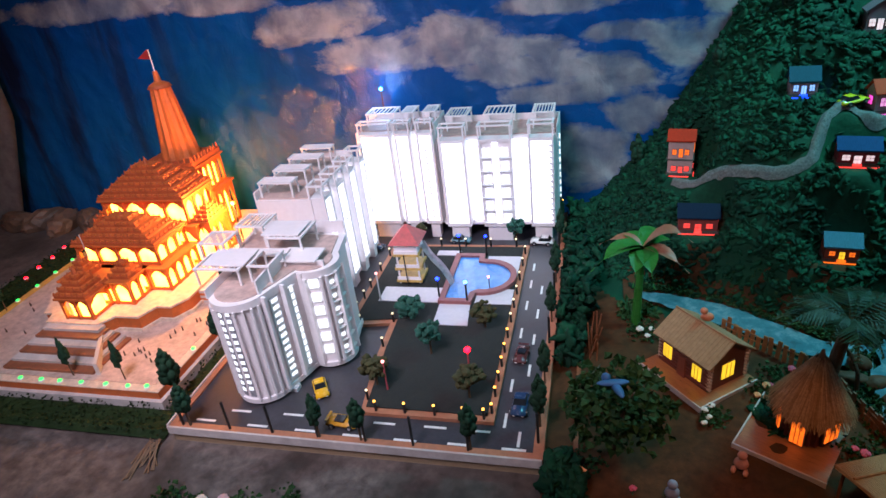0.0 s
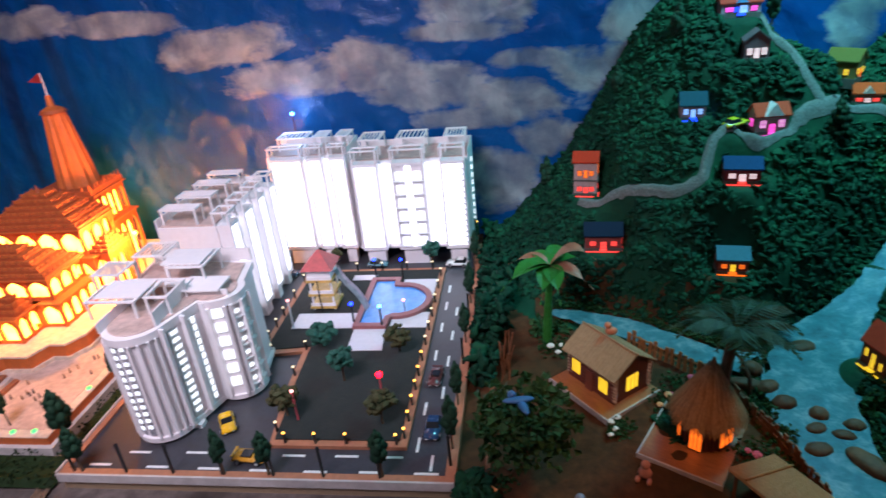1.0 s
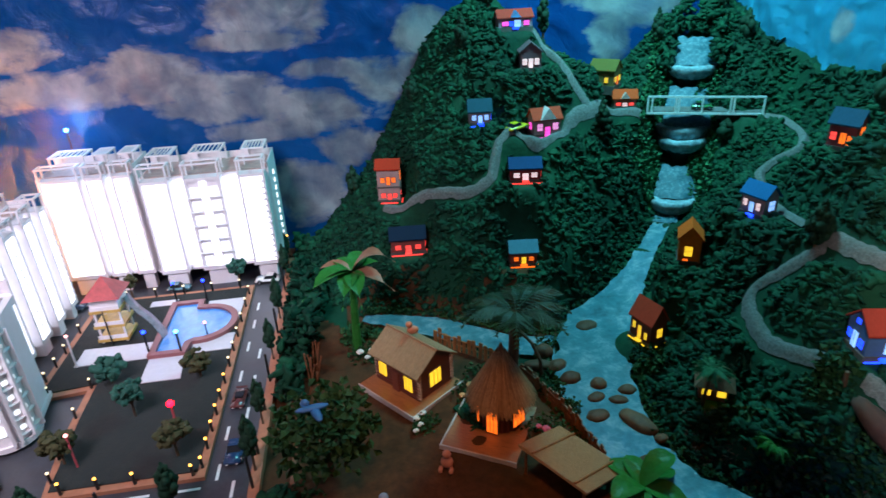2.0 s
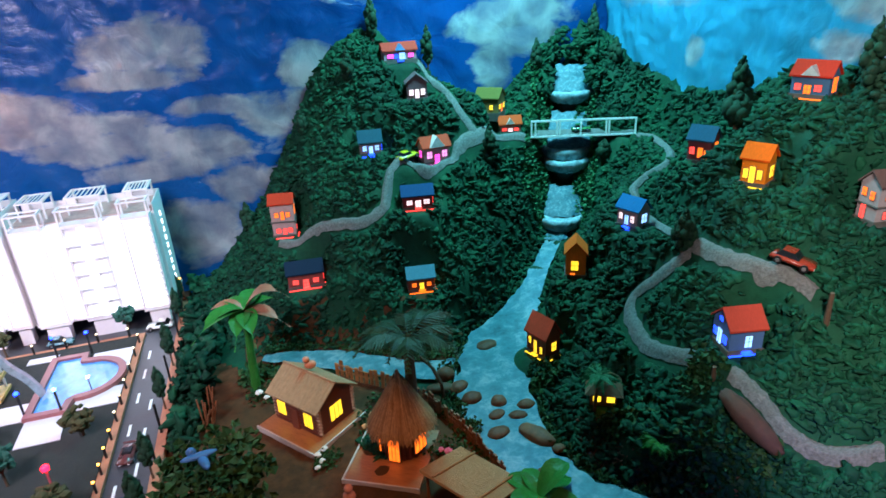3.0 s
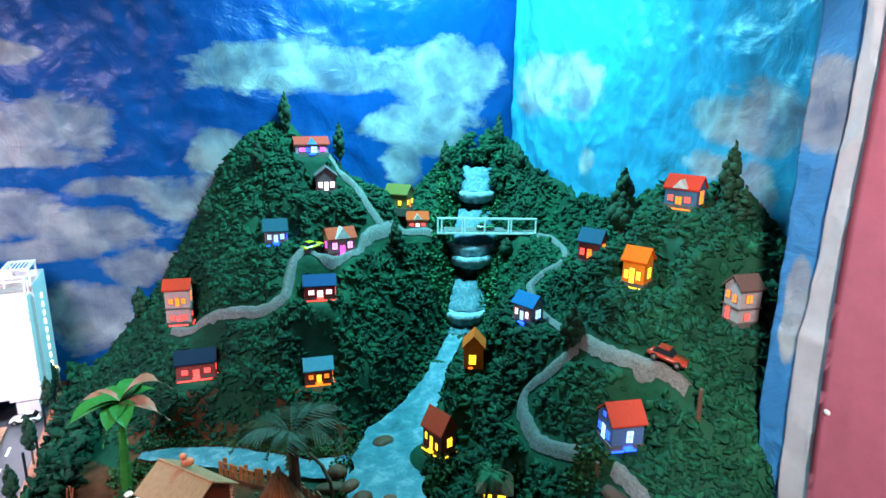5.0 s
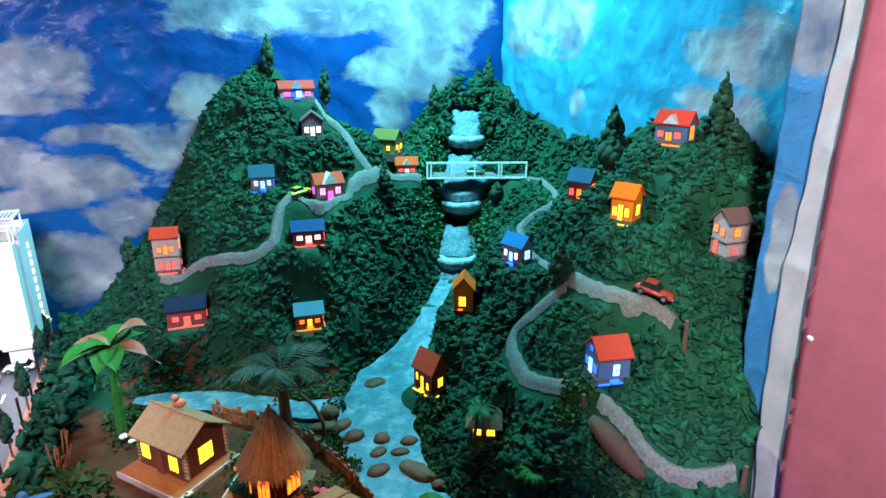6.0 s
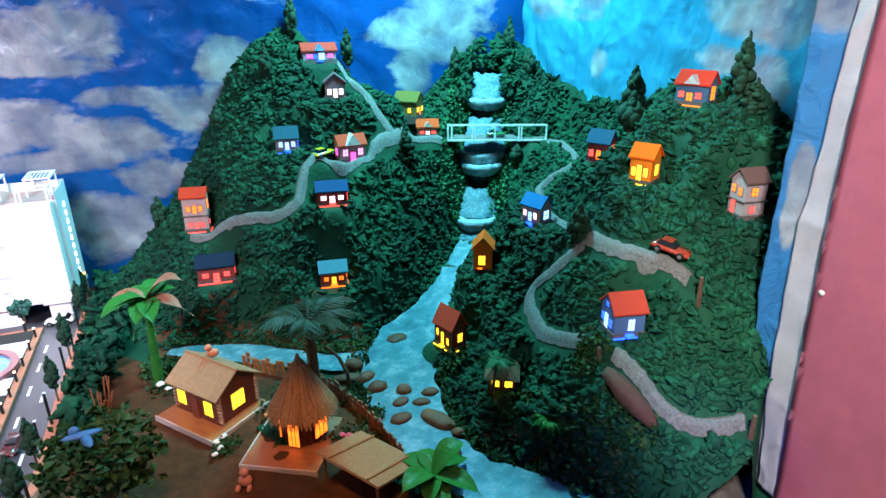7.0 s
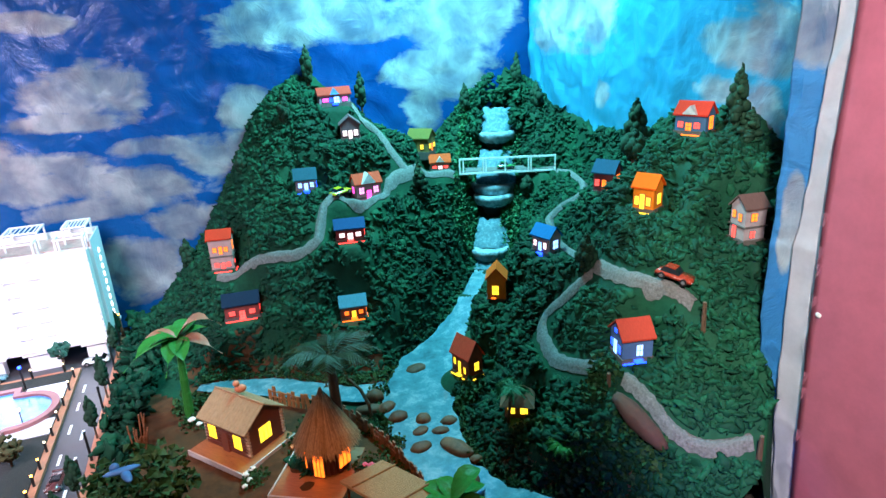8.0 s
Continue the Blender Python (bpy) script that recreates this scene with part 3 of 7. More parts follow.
single("ground", bm, M["soil"], "damp brown village earth with mossy patches", "ground", kind="structure", smooth=True)


bm = bmesh.new()
rows = []
for i in range(34):
    k = i / 33
    cx, cy = 1.36 + 0.74 * k, 0.97 - 0.24 * k ** 1.3
    row = []
    for q in range(9):
        y = cy - 0.16 + 0.024 * q + 0.016 * noise.noise(Vector((cx * 9, q * 0.4, 1)))
        z = ground_z(cx, y, False) + 0.006 + 0.007 * noise.noise(Vector((cx * 30, y * 30, 2)))
        row.append(bm.verts.new((cx, y, z - (0.012 if q in (0, 8) else 0))))
    rows.append(row)
for a, b in zip(rows, rows[1:]):
    for q in range(8):
        bm.faces.new((a[q], b[q], b[q + 1], a[q + 1]))
single("bank", bm, M["soil"], "dark earth bank behind the water", "ground", kind="structure", smooth=True)


def ribbon(name, line, width, lift, material, label, category, zed=None, ragged=0.12, steps=9):
    """A draped strip along a line of the plan."""
    bm = bmesh.new()
    pts = []
    for i in range(len(line) - 1):
        for s in range(steps):
            pts.append(i + s / steps)
    pts.append(len(line) - 1)
    rows = []
    for n, k in enumerate(pts):
        i = min(int(k), len(line) - 2)
        f = k - i
        p0, p1, p2, p3 = (Vector(line[max(0, min(len(line) - 1, i + o))][:2]) for o in (-1, 0, 1, 2))
        c = 0.5 * ((2 * p1) + (p2 - p0) * f + (2 * p0 - 5 * p1 + 4 * p2 - p3) * f * f + (3 * p1 - p0 - 3 * p2 + p3) * f ** 3)
        d = (0.5 * ((p2 - p0) + 2 * (2 * p0 - 5 * p1 + 4 * p2 - p3) * f + 3 * (3 * p1 - p0 - 3 * p2 + p3) * f * f))
        d = d.normalized() if d.length > 1e-6 else (p2 - p1).normalized()
        side = Vector((-d.y, d.x))
        w = width if zed is None else ribbon_at(line, k)[3]
        row = []
        for q in (-1, -0.5, 0, 0.5, 1):
            ww = w * (1 + ragged * 2.2 * noise.noise(Vector((n * 0.35, q * 3, len(line)))))
            x, y = c + side * q * ww
            z = (ground_z(x, y, False) + lift * (1 - 0.75 * abs(q))) if zed is None else ribbon_at(line, k)[2] + zed
            row.append(bm.verts.new((x, y, z)))
        rows.append(row)
    for a, b in zip(rows, rows[1:]):
        for q in range(4):
            bm.faces.new((a[q], a[q + 1], b[q + 1], b[q]))
    bmesh.ops.recalc_face_normals(bm, faces=bm.faces)
    return single(name, bm, material, label, category, kind="structure", smooth=True)


for line in PATHS:
    ribbon("path", line, 0.0155 if line[0][1] < 0.2 else 0.0165, 0.022, M["path"], "narrow grey gravel path winding over the hillside", "path")
ribbon("river", RIVER, 0, 0, M["water"], "blue painted river with white foam streaks", "river", zed=0.006)
ribbon("pond", POND, 0, 0, M["water"], "blue painted water behind the cabin", "water", zed=-0.003)

# ---------- floor, banners, hall ----------
single("floor", B(-4.5, 6.0, -4.0, 3.0, -0.10, -0.004), M["cement"], "stained dark cement floor under the model", "floor", kind="structure")
# unseen shell added round the model to bounce light back
single("wall_south", B(-4.5, 6.0, -4.1, -4.0, -0.1, 2.8), M["hall_grey"], "unseen grey hall wall behind the visitor, bounces light", "wall", kind="structure")
single("wall_west", B(-4.6, -4.5, -4.1, 3.0, -0.1, 2.8), M["hall_grey"], "unseen grey hall wall, bounces light", "wall", kind="structure")
single("wall_east", B(6.0, 6.1, -4.1, 3.0, -0.1, 2.8), M["hall_grey"], "unseen grey hall wall, bounces light", "wall", kind="structure")
single("wall_north", B(-4.5, 6.0, 3.0, 3.1, -0.1, 2.8), M["hall_grey"], "unseen grey hall wall behind the banner, bounces light", "wall", kind="structure")
single("ceiling", B(-4.6, 6.1, -4.1, 3.1, 2.8, 2.9), M["ceiling"], "unseen pale hall ceiling, bounces light", "ceiling", kind="structure")


def banner(name, fx, n, m, zs, material, label, thick=0.003):
    """A hanging cloth: fx(u, z) gives x, y."""
    bm = bmesh.new()
    z0, z1 = zs
    rows = []
    for j in range(m + 1):
        z = z0 + (z1 - z0) * j / m
        rows.append([bm.verts.new((*fx(i / n, z), z)) for i in range(n + 1)])
    for a, b in zip(rows, rows[1:]):
        for i in range(n):
            bm.faces.new((a[i], a[i + 1], b[i + 1], b[i]))
    bmesh.ops.solidify(bm, geom=bm.faces, thickness=thick)
    return single(name, bm, material, label, "banner", kind="structure", smooth=True)


def fold(u, z, s):
    return 0.010 * noise.noise(Vector((u * 5 + s, z * 1.6, s))) + 0.006 * noise.noise(Vector((u * 11, z * 9 + u * 4, s + 4))) + 0.002 * noise.noise(Vector((u * 30, z * 26, s)))


BACK_CLOUDS = [
    (1.16, 1.10, 0.28, 0.12), (1.57, 0.78, 0.15, 0.11), (1.29, 0.68, 0.30, 0.10), (0.95, 0.72, 0.30, 0.09), (1.79, 0.95, 0.12, 0.13), (1.75, 0.81, 0.11, 0.10), (1.22, 0.31, 0.19, 0.17),
    (2.25, 1.33, 0.62, 0.12), (2.85, 1.27, 0.34, 0.22), (2.70, 1.07, 0.26, 0.16), (2.62, 0.89, 0.11, 0.12), (1.00, 1.36, 0.16, 0.05), (-1.15, 1.14, 0.55, 0.07), (0.02, 0.98, 0.33, 0.10),
    (0.26, 0.82, 0.27, 0.10), (0.62, 0.88, 0.25, 0.09), (0.85, 0.80, 0.30, 0.07), (1.15, 0.60, 0.34, 0.06), (1.40, 0.84, 0.20, 0.05), (1.06, 0.97, 0.24, 0.05), (1.42, 0.50, 0.16, 0.09), (-0.45, 1.10, 0.30, 0.06),
]
RIGHT_CLOUDS = [
    (1.23, 1.28, 0.36, 0.15), (0.91, 0.95, 0.06, 0.07), (0.20, 1.18, 0.17, 0.10), (0.07, 1.20, 0.12, 0.12), (0.27, 1.03, 0.12, 0.05), (0.10, 0.95, 0.09, 0.10),
]


def edge_at(knots, z):
    """The y of a hanging cloth's edge at the height z."""
    return float(np.interp(z, [k[0] for k in knots], [k[1] for k in knots]))


def crease(a, b, s):
    """Sharp fold lines of a cloth that was kept folded."""
    return 0.005 * (1 - abs(noise.noise(Vector((a * 2.3 + s, b * 2.7, s))))) ** 14 + 0.004 * (1 - abs(noise.noise(Vector((a * 8 + s, b * 7, s + 2))))) ** 9


SKY_EDGE = ((0.04, -0.405), (0.31, -0.353), (0.52, -0.312), (0.76, -0.314), (1.28, -0.307))
WHITE_EDGE = ((0.06, -0.440), (0.25, -0.416), (0.49, -0.400), (0.71, -0.392), (0.88, -0.402), (1.27, -0.415))
PINK_EDGE = ((0.1, -0.505), (0.3, -0.492), (0.53, -0.480), (0.87, -0.467), (1.27, -0.470))
banner("backdrop_north", lambda u, z: (-2.6 + 5.87 * u, 1.585 + 1.4 * fold(-2.6 + 5.82 * u, z, 0.0) - 0.6 * crease(5.8 * u, z, 4.0)), 420, 150, (-0.02, 2.3), cloud_print("sky_banner_print", "X", BACK_CLOUDS), "glossy printed banner of a deep blue cloudy sky")
banner("backdrop_east", lambda u, z: (3.225 + 1.8 * fold(u * 2.6, z, 7.0) - crease(u * 2.3, z, 1.0), 1.575 - 2.3 * u), 230, 200, (-0.02, 2.3), cloud_print("bright_sky_banner_print", "Y", RIGHT_CLOUDS, 0.32, (0.06, 0.46, 0.66), (0.04, 0.38, 0.64)), "wrinkled printed banner of a bright cloudy sky")
# curtain of tarpaulins hanging before the hill's end
STRIPES = cloud_print("striped_sky_tarpaulin", "Y", [(-0.36, 1.24, 0.09, 0.12), (-0.36, 0.78, 0.03, 0.12), (-0.40, 0.12, 0.04, 0.12)], 0.32, (0.06, 0.30, 0.66), (0.07, 0.30, 0.62))
banner("sky_curtain", lambda u, z: (2.868 + 0.8 * fold(u * 0.1, z, 3.0) - crease(u * 0.12, z, 2.0), edge_at(SKY_EDGE, z) * (1 - u) + (edge_at(WHITE_EDGE, z) - 0.012) * u), 26, 260, (0.02, 2.3), STRIPES, "hanging strip of a wrinkled blue and white sky banner")
banner("white_curtain", lambda u, z: (2.848 + 0.7 * fold(u * 0.1, z, 5.0) - crease(u * 0.13, z, 6.0), edge_at(WHITE_EDGE, z) * (1 - u) + (edge_at(PINK_EDGE, z) - 0.012) * u), 26, 260, (0.03, 2.3), M["tarp_white"], "wrinkled white margin of the sky banner")
banner("pink_curtain", lambda u, z: (2.824 - 0.04 * u + 0.5 * fold(u * 1.4, z * 0.6, 9.0), edge_at(PINK_EDGE, z) - 1.4 * u), 80, 60, (-0.004, 2.3), M["pink"], "faded pink tarpaulin curtain")
banner("dark_cloth", lambda u, z: (-2.9 + (0.83 + 0.27 * min(1.0, z / 0.65)) * u, 1.50 + 0.4 * fold(u, z, 2.0)), 20, 40, (-0.004, 2.3), M["hall_grey"], "dark cloth hanging at the banner's end")

# ---------- the housing estate ----------


def pw(name, bm, material, parent, label="", smooth=False):
    """A part whose shape is given in the world's metres."""
    bmesh.ops.transform(bm, matrix=parent.matrix_basis.inverted(), verts=bm.verts)
    return part(name, bm, material, parent, label, smooth)


def slab_on(px, py, ang, w, z0, z1, t=0.004, bm=None):
    """A thin upright panel at (px, py), facing ang degrees."""
    return box(bm or bmesh.new(), -w / 2, w / 2, -t, t / 2, z0, z1, m=Matrix.Translation((px, py, 0)) @ pose(0, 0, 0, 0, 0, ang + 90))


def pergola(parent, x0, x1, y0, y1, z0, z1, slats=5, t=0.006):
    """An open roof frame: a ring on four posts, with slats across it."""
    bm = bmesh.new()
    a = [(x0 - 0.002, y0 - 0.002), (x1 + 0.002, y0 - 0.002), (x1 + 0.002, y1 + 0.002), (x0 - 0.002, y1 + 0.002)]
    b = [(x0 + t, y0 + t), (x1 - t, y0 + t), (x1 - t, y1 - t), (x0 + t, y1 - t)]
    ro = [[bm.verts.new((x, y, z)) for x, y in p] for p in (a, b) for z in (z1, z1 + t)]
    for i in range(4):
        j = (i + 1) % 4
        for p, q in ((0, 1), (1, 3), (3, 2), (2, 0)):
            bm.faces.new((ro[p][i], ro[p][j], ro[q][j], ro[q][i]))
    bmesh.ops.recalc_face_normals(bm, faces=bm.faces)
    ring = pw("pergola", bm, M["white"], parent)

    def sub(name, bm2):
        bmesh.ops.transform(bm2, matrix=parent.matrix_basis.inverted(), verts=bm2.verts)
        part(name, bm2, M["white"], ring)
    for x in (x0, x1 - t):
        for y in (y0, y1 - t):
            sub("post", B(x, x + t, y, y + t, z0, z1))
    for i in range(slats):
        x = x0 + (x1 - x0) * (i + 1) / (slats + 1)
        sub("slat", B(x - t * 0.3, x + t * 0.3, y0 + t, y1 - t, z1 + 0.001, z1 + t * 0.8))
    return ring


plot = thing("estate_board", pose(0.56, 0.75, 0), "square model board with terracotta kerb and plywood sides", "model board", kind="structure")
pw("board", B(0.004, 1.120, 0.004, 1.500, -0.004, 0.044), M["ply"], plot, "plywood edge of the board")
pw("road_surface", B(0.0, 1.124, 0.0, 1.505, 0.044, 0.050), M["asphalt"], plot, "dark grey card road")
pw("edge_strip", B(-0.003, 1.127, -0.006, 0.0, 0.030, 0.058), M["edge"], plot, "white edging strip")
pw("edge_strip", B(1.124, 1.130, 0.0, 1.505, 0.030, 0.058), M["kerb"], plot)
pw("edge_strip", B(-0.006, 0.0, 0.0, 1.505, 0.030, 0.062), M["edge"], plot)
pw("border_kerb", B(0.0, 1.124, 0.0, 0.022, 0.050, 0.056), M["kerb"], plot, "terracotta border kerb")
pw("border_kerb", B(1.102, 1.124, 0.022, 1.505, 0.050, 0.056), M["kerb"], plot, "terracotta border kerb")
pw("border_kerb", B(0.0, 0.018, 0.022, 1.505, 0.050, 0.056), M["kerb"], plot, "terracotta border kerb")
# garden
GARD = [(0.585, 0.115), (0.985, 0.115), (0.985, 1.165), (0.378, 1.165), (0.378, 0.60), (0.405, 0.545), (0.54, 0.565), (0.548, 0.40), (0.565, 0.25)]
pw("garden_kerb", prism(GARD, 0.050, 0.062), M["kerb"], plot, "terracotta garden kerb")
inner = [(0.595, 0.137), (0.963, 0.137), (0.963, 1.143), (0.400, 1.143), (0.400, 0.61), (0.418, 0.573), (0.562, 0.590), (0.570, 0.41), (0.585, 0.26)]
pw("turf", prism(inner, 0.0615, 0.0655), M["lawn"], plot, "dark turf lawn")
for a in ((0.452, 0.690, 0.700, 0.800), (0.826, 0.962, 0.865, 1.055), (0.826, 0.962, 0.70, 0.80), (0.60, 0.70, 1.06, 1.10)):
    pw("paving_slab", B(*a, 0.0655, 0.0685), M["paving"], plot, "pale lilac paving slab")
pw("paving_slab", prism([(0.700, 0.560), (0.826, 0.560), (0.812, 0.690), (0.696, 0.690)], 0.0655, 0.0685), M["paving"], plot, "pale lilac garden path")
for x, y, h in ((1.014, 0.137, 0), (1.014, 0.285, 0), (1.014, 0.42, 0), (1.014, 0.553, 0), (1.016, 0.723, 0), (1.018, 0.87, 0), (1.018, 1.0, 0), (1.060, 0.07, 0), (1.060, 0.21, 0), (1.060, 0.36, 0), (1.060, 0.52, 0), (1.060, 0.671, 0), (1.062, 0.83, 0)):
    pw("road_marking", B(x - 0.004, x + 0.004, y - 0.028, y + 0.028, 0.050, 0.0512), M["mark"], plot)
for x, y in ((0.103, 0.042), (0.198, 0.091), (0.281, 0.037), (0.374, 0.093), (0.438, 0.035), (0.52, 0.091), (0.590, 0.032), (0.666, 0.088), (0.745, 0.031), (0.819, 0.089), (0.90, 0.033), (0.945, 0.088), (1.050, 0.032)):
    pw("road_marking", B(x - 0.033, x + 0.033, y - 0.004, y + 0.004, 0.050, 0.0512), M["mark"], plot)

# pool
pool = thing("swimming_pool", pose(0.80, 0.87, 0.066), "blue model pool with a maroon brick rim and a half-round bay", "pool")
RIM = [(0.690, 0.690), (0.815, 0.690), (0.820, 0.735)] + arc(0.835, 0.880, 0.128, -95, 92, 18) + [(0.815, 1.012), (0.812, 1.055), (0.690, 1.055)]
WAT = [(0.712, 0.712), (0.796, 0.712), (0.800, 0.757)] + arc(0.835, 0.880, 0.104, -95, 92, 18) + [(0.795, 0.99), (0.792, 1.034), (0.712, 1.034)]
bm = bmesh.new()
n = len(RIM)
for z0, z1 in ((0.066, 0.082),):
    ro = [[bm.verts.new((x, y, z)) for x, y in p] for p in (RIM, WAT) for z in (z0, z1)]
    for i in range(n):
        j = (i + 1) % n
        bm.faces.new((ro[0][i], ro[0][j], ro[1][j], ro[1][i]))
        bm.faces.new((ro[1][i], ro[1][j], ro[3][j], ro[3][i]))
        bm.faces.new((ro[3][i], ro[3][j], ro[2][j], ro[2][i]))
pw("rim", bm, M["pool_rim"], pool, "maroon painted rim")
pw("water", prism(WAT, 0.066, 0.073), M["poolwater"], pool, "blue rippled pool water")

# slide tower
sl = thing("slide_tower", pose(0.545, 0.86, 0.066), "small white tower with a red hipped roof and a pool slide", "slide tower")
for x in (0.500, 0.582):
    for y in (0.832, 0.910):
        pw("post", B(x, x + 0.006, y, y + 0.006, 0.066, 0.250), M["white"], sl)
for z in (0.075, 0.130, 0.190):
    pw("floor_slab", B(0.492, 0.596, 0.824, 0.924, z, z + 0.010), paint("ochre_edge", (0.55, 0.36, 0.10)), sl, "ochre-edged floor")
    pw("railing", B(0.496, 0.592, 0.826, 0.829, z + 0.010, z + 0.024), M["white"], sl)
pw("cabin_wall", B(0.498, 0.590, 0.830, 0.918, 0.200, 0.245), M["white"], sl)
bm = bmesh.new()
cone(bm, 0, 0, 0, 0.062, 0.088, 0.006, 4, m=Matrix.Translation((0.544, 0.874, 0.245)) @ pose(0, 0, 0, 0, 0, 45))
pw("roof", bm, paint("red_card_roof", (0.45, 0.06, 0.06)), sl, "red hipped roof")
pw("ladder", bar(bmesh.new(), (0.540, 0.815, 0.066), (0.536, 0.822, 0.20), 0.0025), M["black"], sl)
bm = bmesh.new()
prev = None
for i in range(15):
    k = i / 14
    x, y = 0.596 + 0.125 * k, 0.885 - 0.075 * k
    z = 0.215 - 0.135 * (k ** 1.1) - 0.010 * math.sin(k * 6.28)
    row = [bm.verts.new((x - 0.010 * q * 0.6, y - 0.016 * q, z + (0.012 if abs(q) == 1 else 0))) for q in (-1, -0.7, 0.7, 1)]
    if prev:
        for q in range(3):
            bm.faces.new((prev[q], prev[q + 1], row[q + 1], row[q]))
    prev = row
bmesh.ops.solidify(bm, geom=bm.faces, thickness=0.002)
pw("slide_chute", bm, paint("grey_chute", (0.45, 0.45, 0.5), 0.3), sl, "grey curved chute")

# towers


def window_mesh(w, h, t=0.003):
    bm = B(-w / 2, w / 2, -t, t, -h / 2, h / 2)
    me = bpy.data.meshes.new("window")
    bm.to_mesh(me)
    bm.free()
    me.materials.append(M["glow_window"])
    return me


WIN = {k: window_mesh(*k) for k in ((0.013, 0.011), (0.022, 0.012), (0.028, 0.030), (0.012, 0.018), (0.030, 0.034))}


def window(parent, size, x, y, z, ang):
    ob = new("window", WIN[size])
    ob.parent = parent
    ob.matrix_basis = parent.matrix_basis.inverted() @ pose(x, y, z, 0, 0, ang + 90)
    return ob


def tower_a():
    t = thing("apartment_tower", pose(0.27, 0.35, 0.05), "white foam-board apartment tower with rounded bays and lit windows", "apartment tower", "estate towers")
    left = arc(0.237, 0.205, 0.082, 185, 340, 20)
    right = arc(0.398, 0.388, 0.072, 248, 400, 18)
    plan = left + right + [(0.43, 0.56), (0.08, 0.60), (0.10, 0.36), (0.155, 0.30)]
    big = arc(0.237, 0.205, 0.090, 185, 338, 20) + arc(0.398, 0.388, 0.080, 250, 400, 18) + [(0.437, 0.566), (0.072, 0.607), (0.092, 0.36), (0.147, 0.30)]
    pw("body", prism(plan, 0.078, 0.418), M["white"], t, smooth=False)
    pw("base_plate", prism(big, 0.062, 0.078), M["white"], t)
    pw("top_ring", prism(big, 0.400, 0.424), M["white"], t)
    pw("roof_floor", prism([(x * 0.94 + 0.015, y * 0.94 + 0.02) for x, y in plan], 0.424, 0.428), paint("terracotta_patch", (0.50, 0.38, 0.34)), t, "pinkish roof terrace")
    for x, y in ((0.325, 0.205), (0.2, 0.42), (0.40, 0.45), (0.22, 0.20)):
        pw("stilt", B(x - 0.018, x + 0.018, y - 0.014, y + 0.014, 0.050, 0.064), M["white"], t)
    # fins on the front bay
    for a in (188, 200, 212, 224, 238, 284, 300, 316, 330):
        c, s = math.cos(radians(a)), math.sin(radians(a))
        pw("fin", slab_on(0.237 + 0.087 * c, 0.205 + 0.087 * s, a, 0.006, 0.078, 0.402, 0.008), M["white"], t)
    for a in (249, 269):
        c, s = math.cos(radians(a)), math.sin(radians(a))
        pw("panel", slab_on(0.237 + 0.0825 * c, 0.205 + 0.0825 * s, a, 0.018, 0.085, 0.398, 0.002), paint("grey_glass_strip", (0.3, 0.31, 0.34), 0.3), t, "grey glazing strip")
        for i in range(12):
            window(t, (0.013, 0.011), 0.237 + 0.083 * c, 0.205 + 0.083 * s, 0.110 + i * 0.0250 + (0.008 if a > 260 else 0), a)
    # flank between the bays, facing the garden
    ax, ay, bx, by = 0.314, 0.177, 0.371, 0.321
    ang = math.degrees(math.atan2(-(bx - ax), by - ay))
    for k, size, n in ((0.28, (0.022, 0.012), 12), (0.72, (0.012, 0.018), 12)):
        x, y = ax + (bx - ax) * k, ay + (by - ay) * k
        pw("panel", slab_on(x + 0.002, y - 0.001, ang, 0.034, 0.090, 0.392, 0.003), M["white"], t)
        for i in range(n):
            window(t, size, x + 0.003, y - 0.001, 0.108 + i * 0.0250, ang)
    for k in (0.02, 0.5, 0.96):
        x, y = ax + (bx - ax) * k, ay + (by - ay) * k
        pw("fin", slab_on(x + 0.008, y - 0.003, ang, 0.008, 0.078, 0.420, 0.014), M["white"], t)
    # right bay: large windows, then a grid of ledges
    for i in range(6):
        a = 285
        window(t, (0.028, 0.030), 0.398 + 0.073 * math.cos(radians(a)), 0.388 + 0.073 * math.sin(radians(a)), 0.130 + i * 0.050, a)
    for i in range(7):
        pw("ledge", prism(arc(0.398, 0.388, 0.082, 318, 372, 6) + arc(0.398, 0.388, 0.066, 372, 318, 6), 0.095 + i * 0.050, 0.099 + i * 0.050), M["white"], t)
        if i < 6:
            for a in (330, 350):
                window(t, (0.013, 0.011), 0.398 + 0.073 * math.cos(radians(a)), 0.388 + 0.073 * math.sin(radians(a)), 0.118 + i * 0.050, a)
    for a in (268, 303, 316, 342, 375):
        pw("fin", slab_on(0.398 + 0.078 * math.cos(radians(a)), 0.388 + 0.078 * math.sin(radians(a)), a, 0.008, 0.078, 0.402, 0.010), M["white"], t)
    # roof frames
    pergola(t, 0.09, 0.24, 0.22, 0.32, 0.424, 0.478, 7)
    pergola(t, 0.02, 0.11, 0.36, 0.45, 0.424, 0.488, 8)
    pergola(t, 0.26, 0.33, 0.24, 0.34, 0.424, 0.480, 0)
    pergola(t, 0.10, 0.20, 0.46, 0.56, 0.424, 0.500, 6)
    pergola(t, 0.24, 0.36, 0.40, 0.52, 0.424, 0.490, 4)
    for a in ((0.10, 0.32, 0.355, 0.40, 0.452, 0.458), (0.11, 0.25, 0.235, 0.335, 0.484, 0.489), (0.22, 0.35, 0.41, 0.51, 0.496, 0.501), (0.15, 0.31, 0.505, 0.56, 0.470, 0.476), (0.30, 0.43, 0.33, 0.42, 0.446, 0.451)):
        pw("roof_canopy", B(*a), M["white"], t)
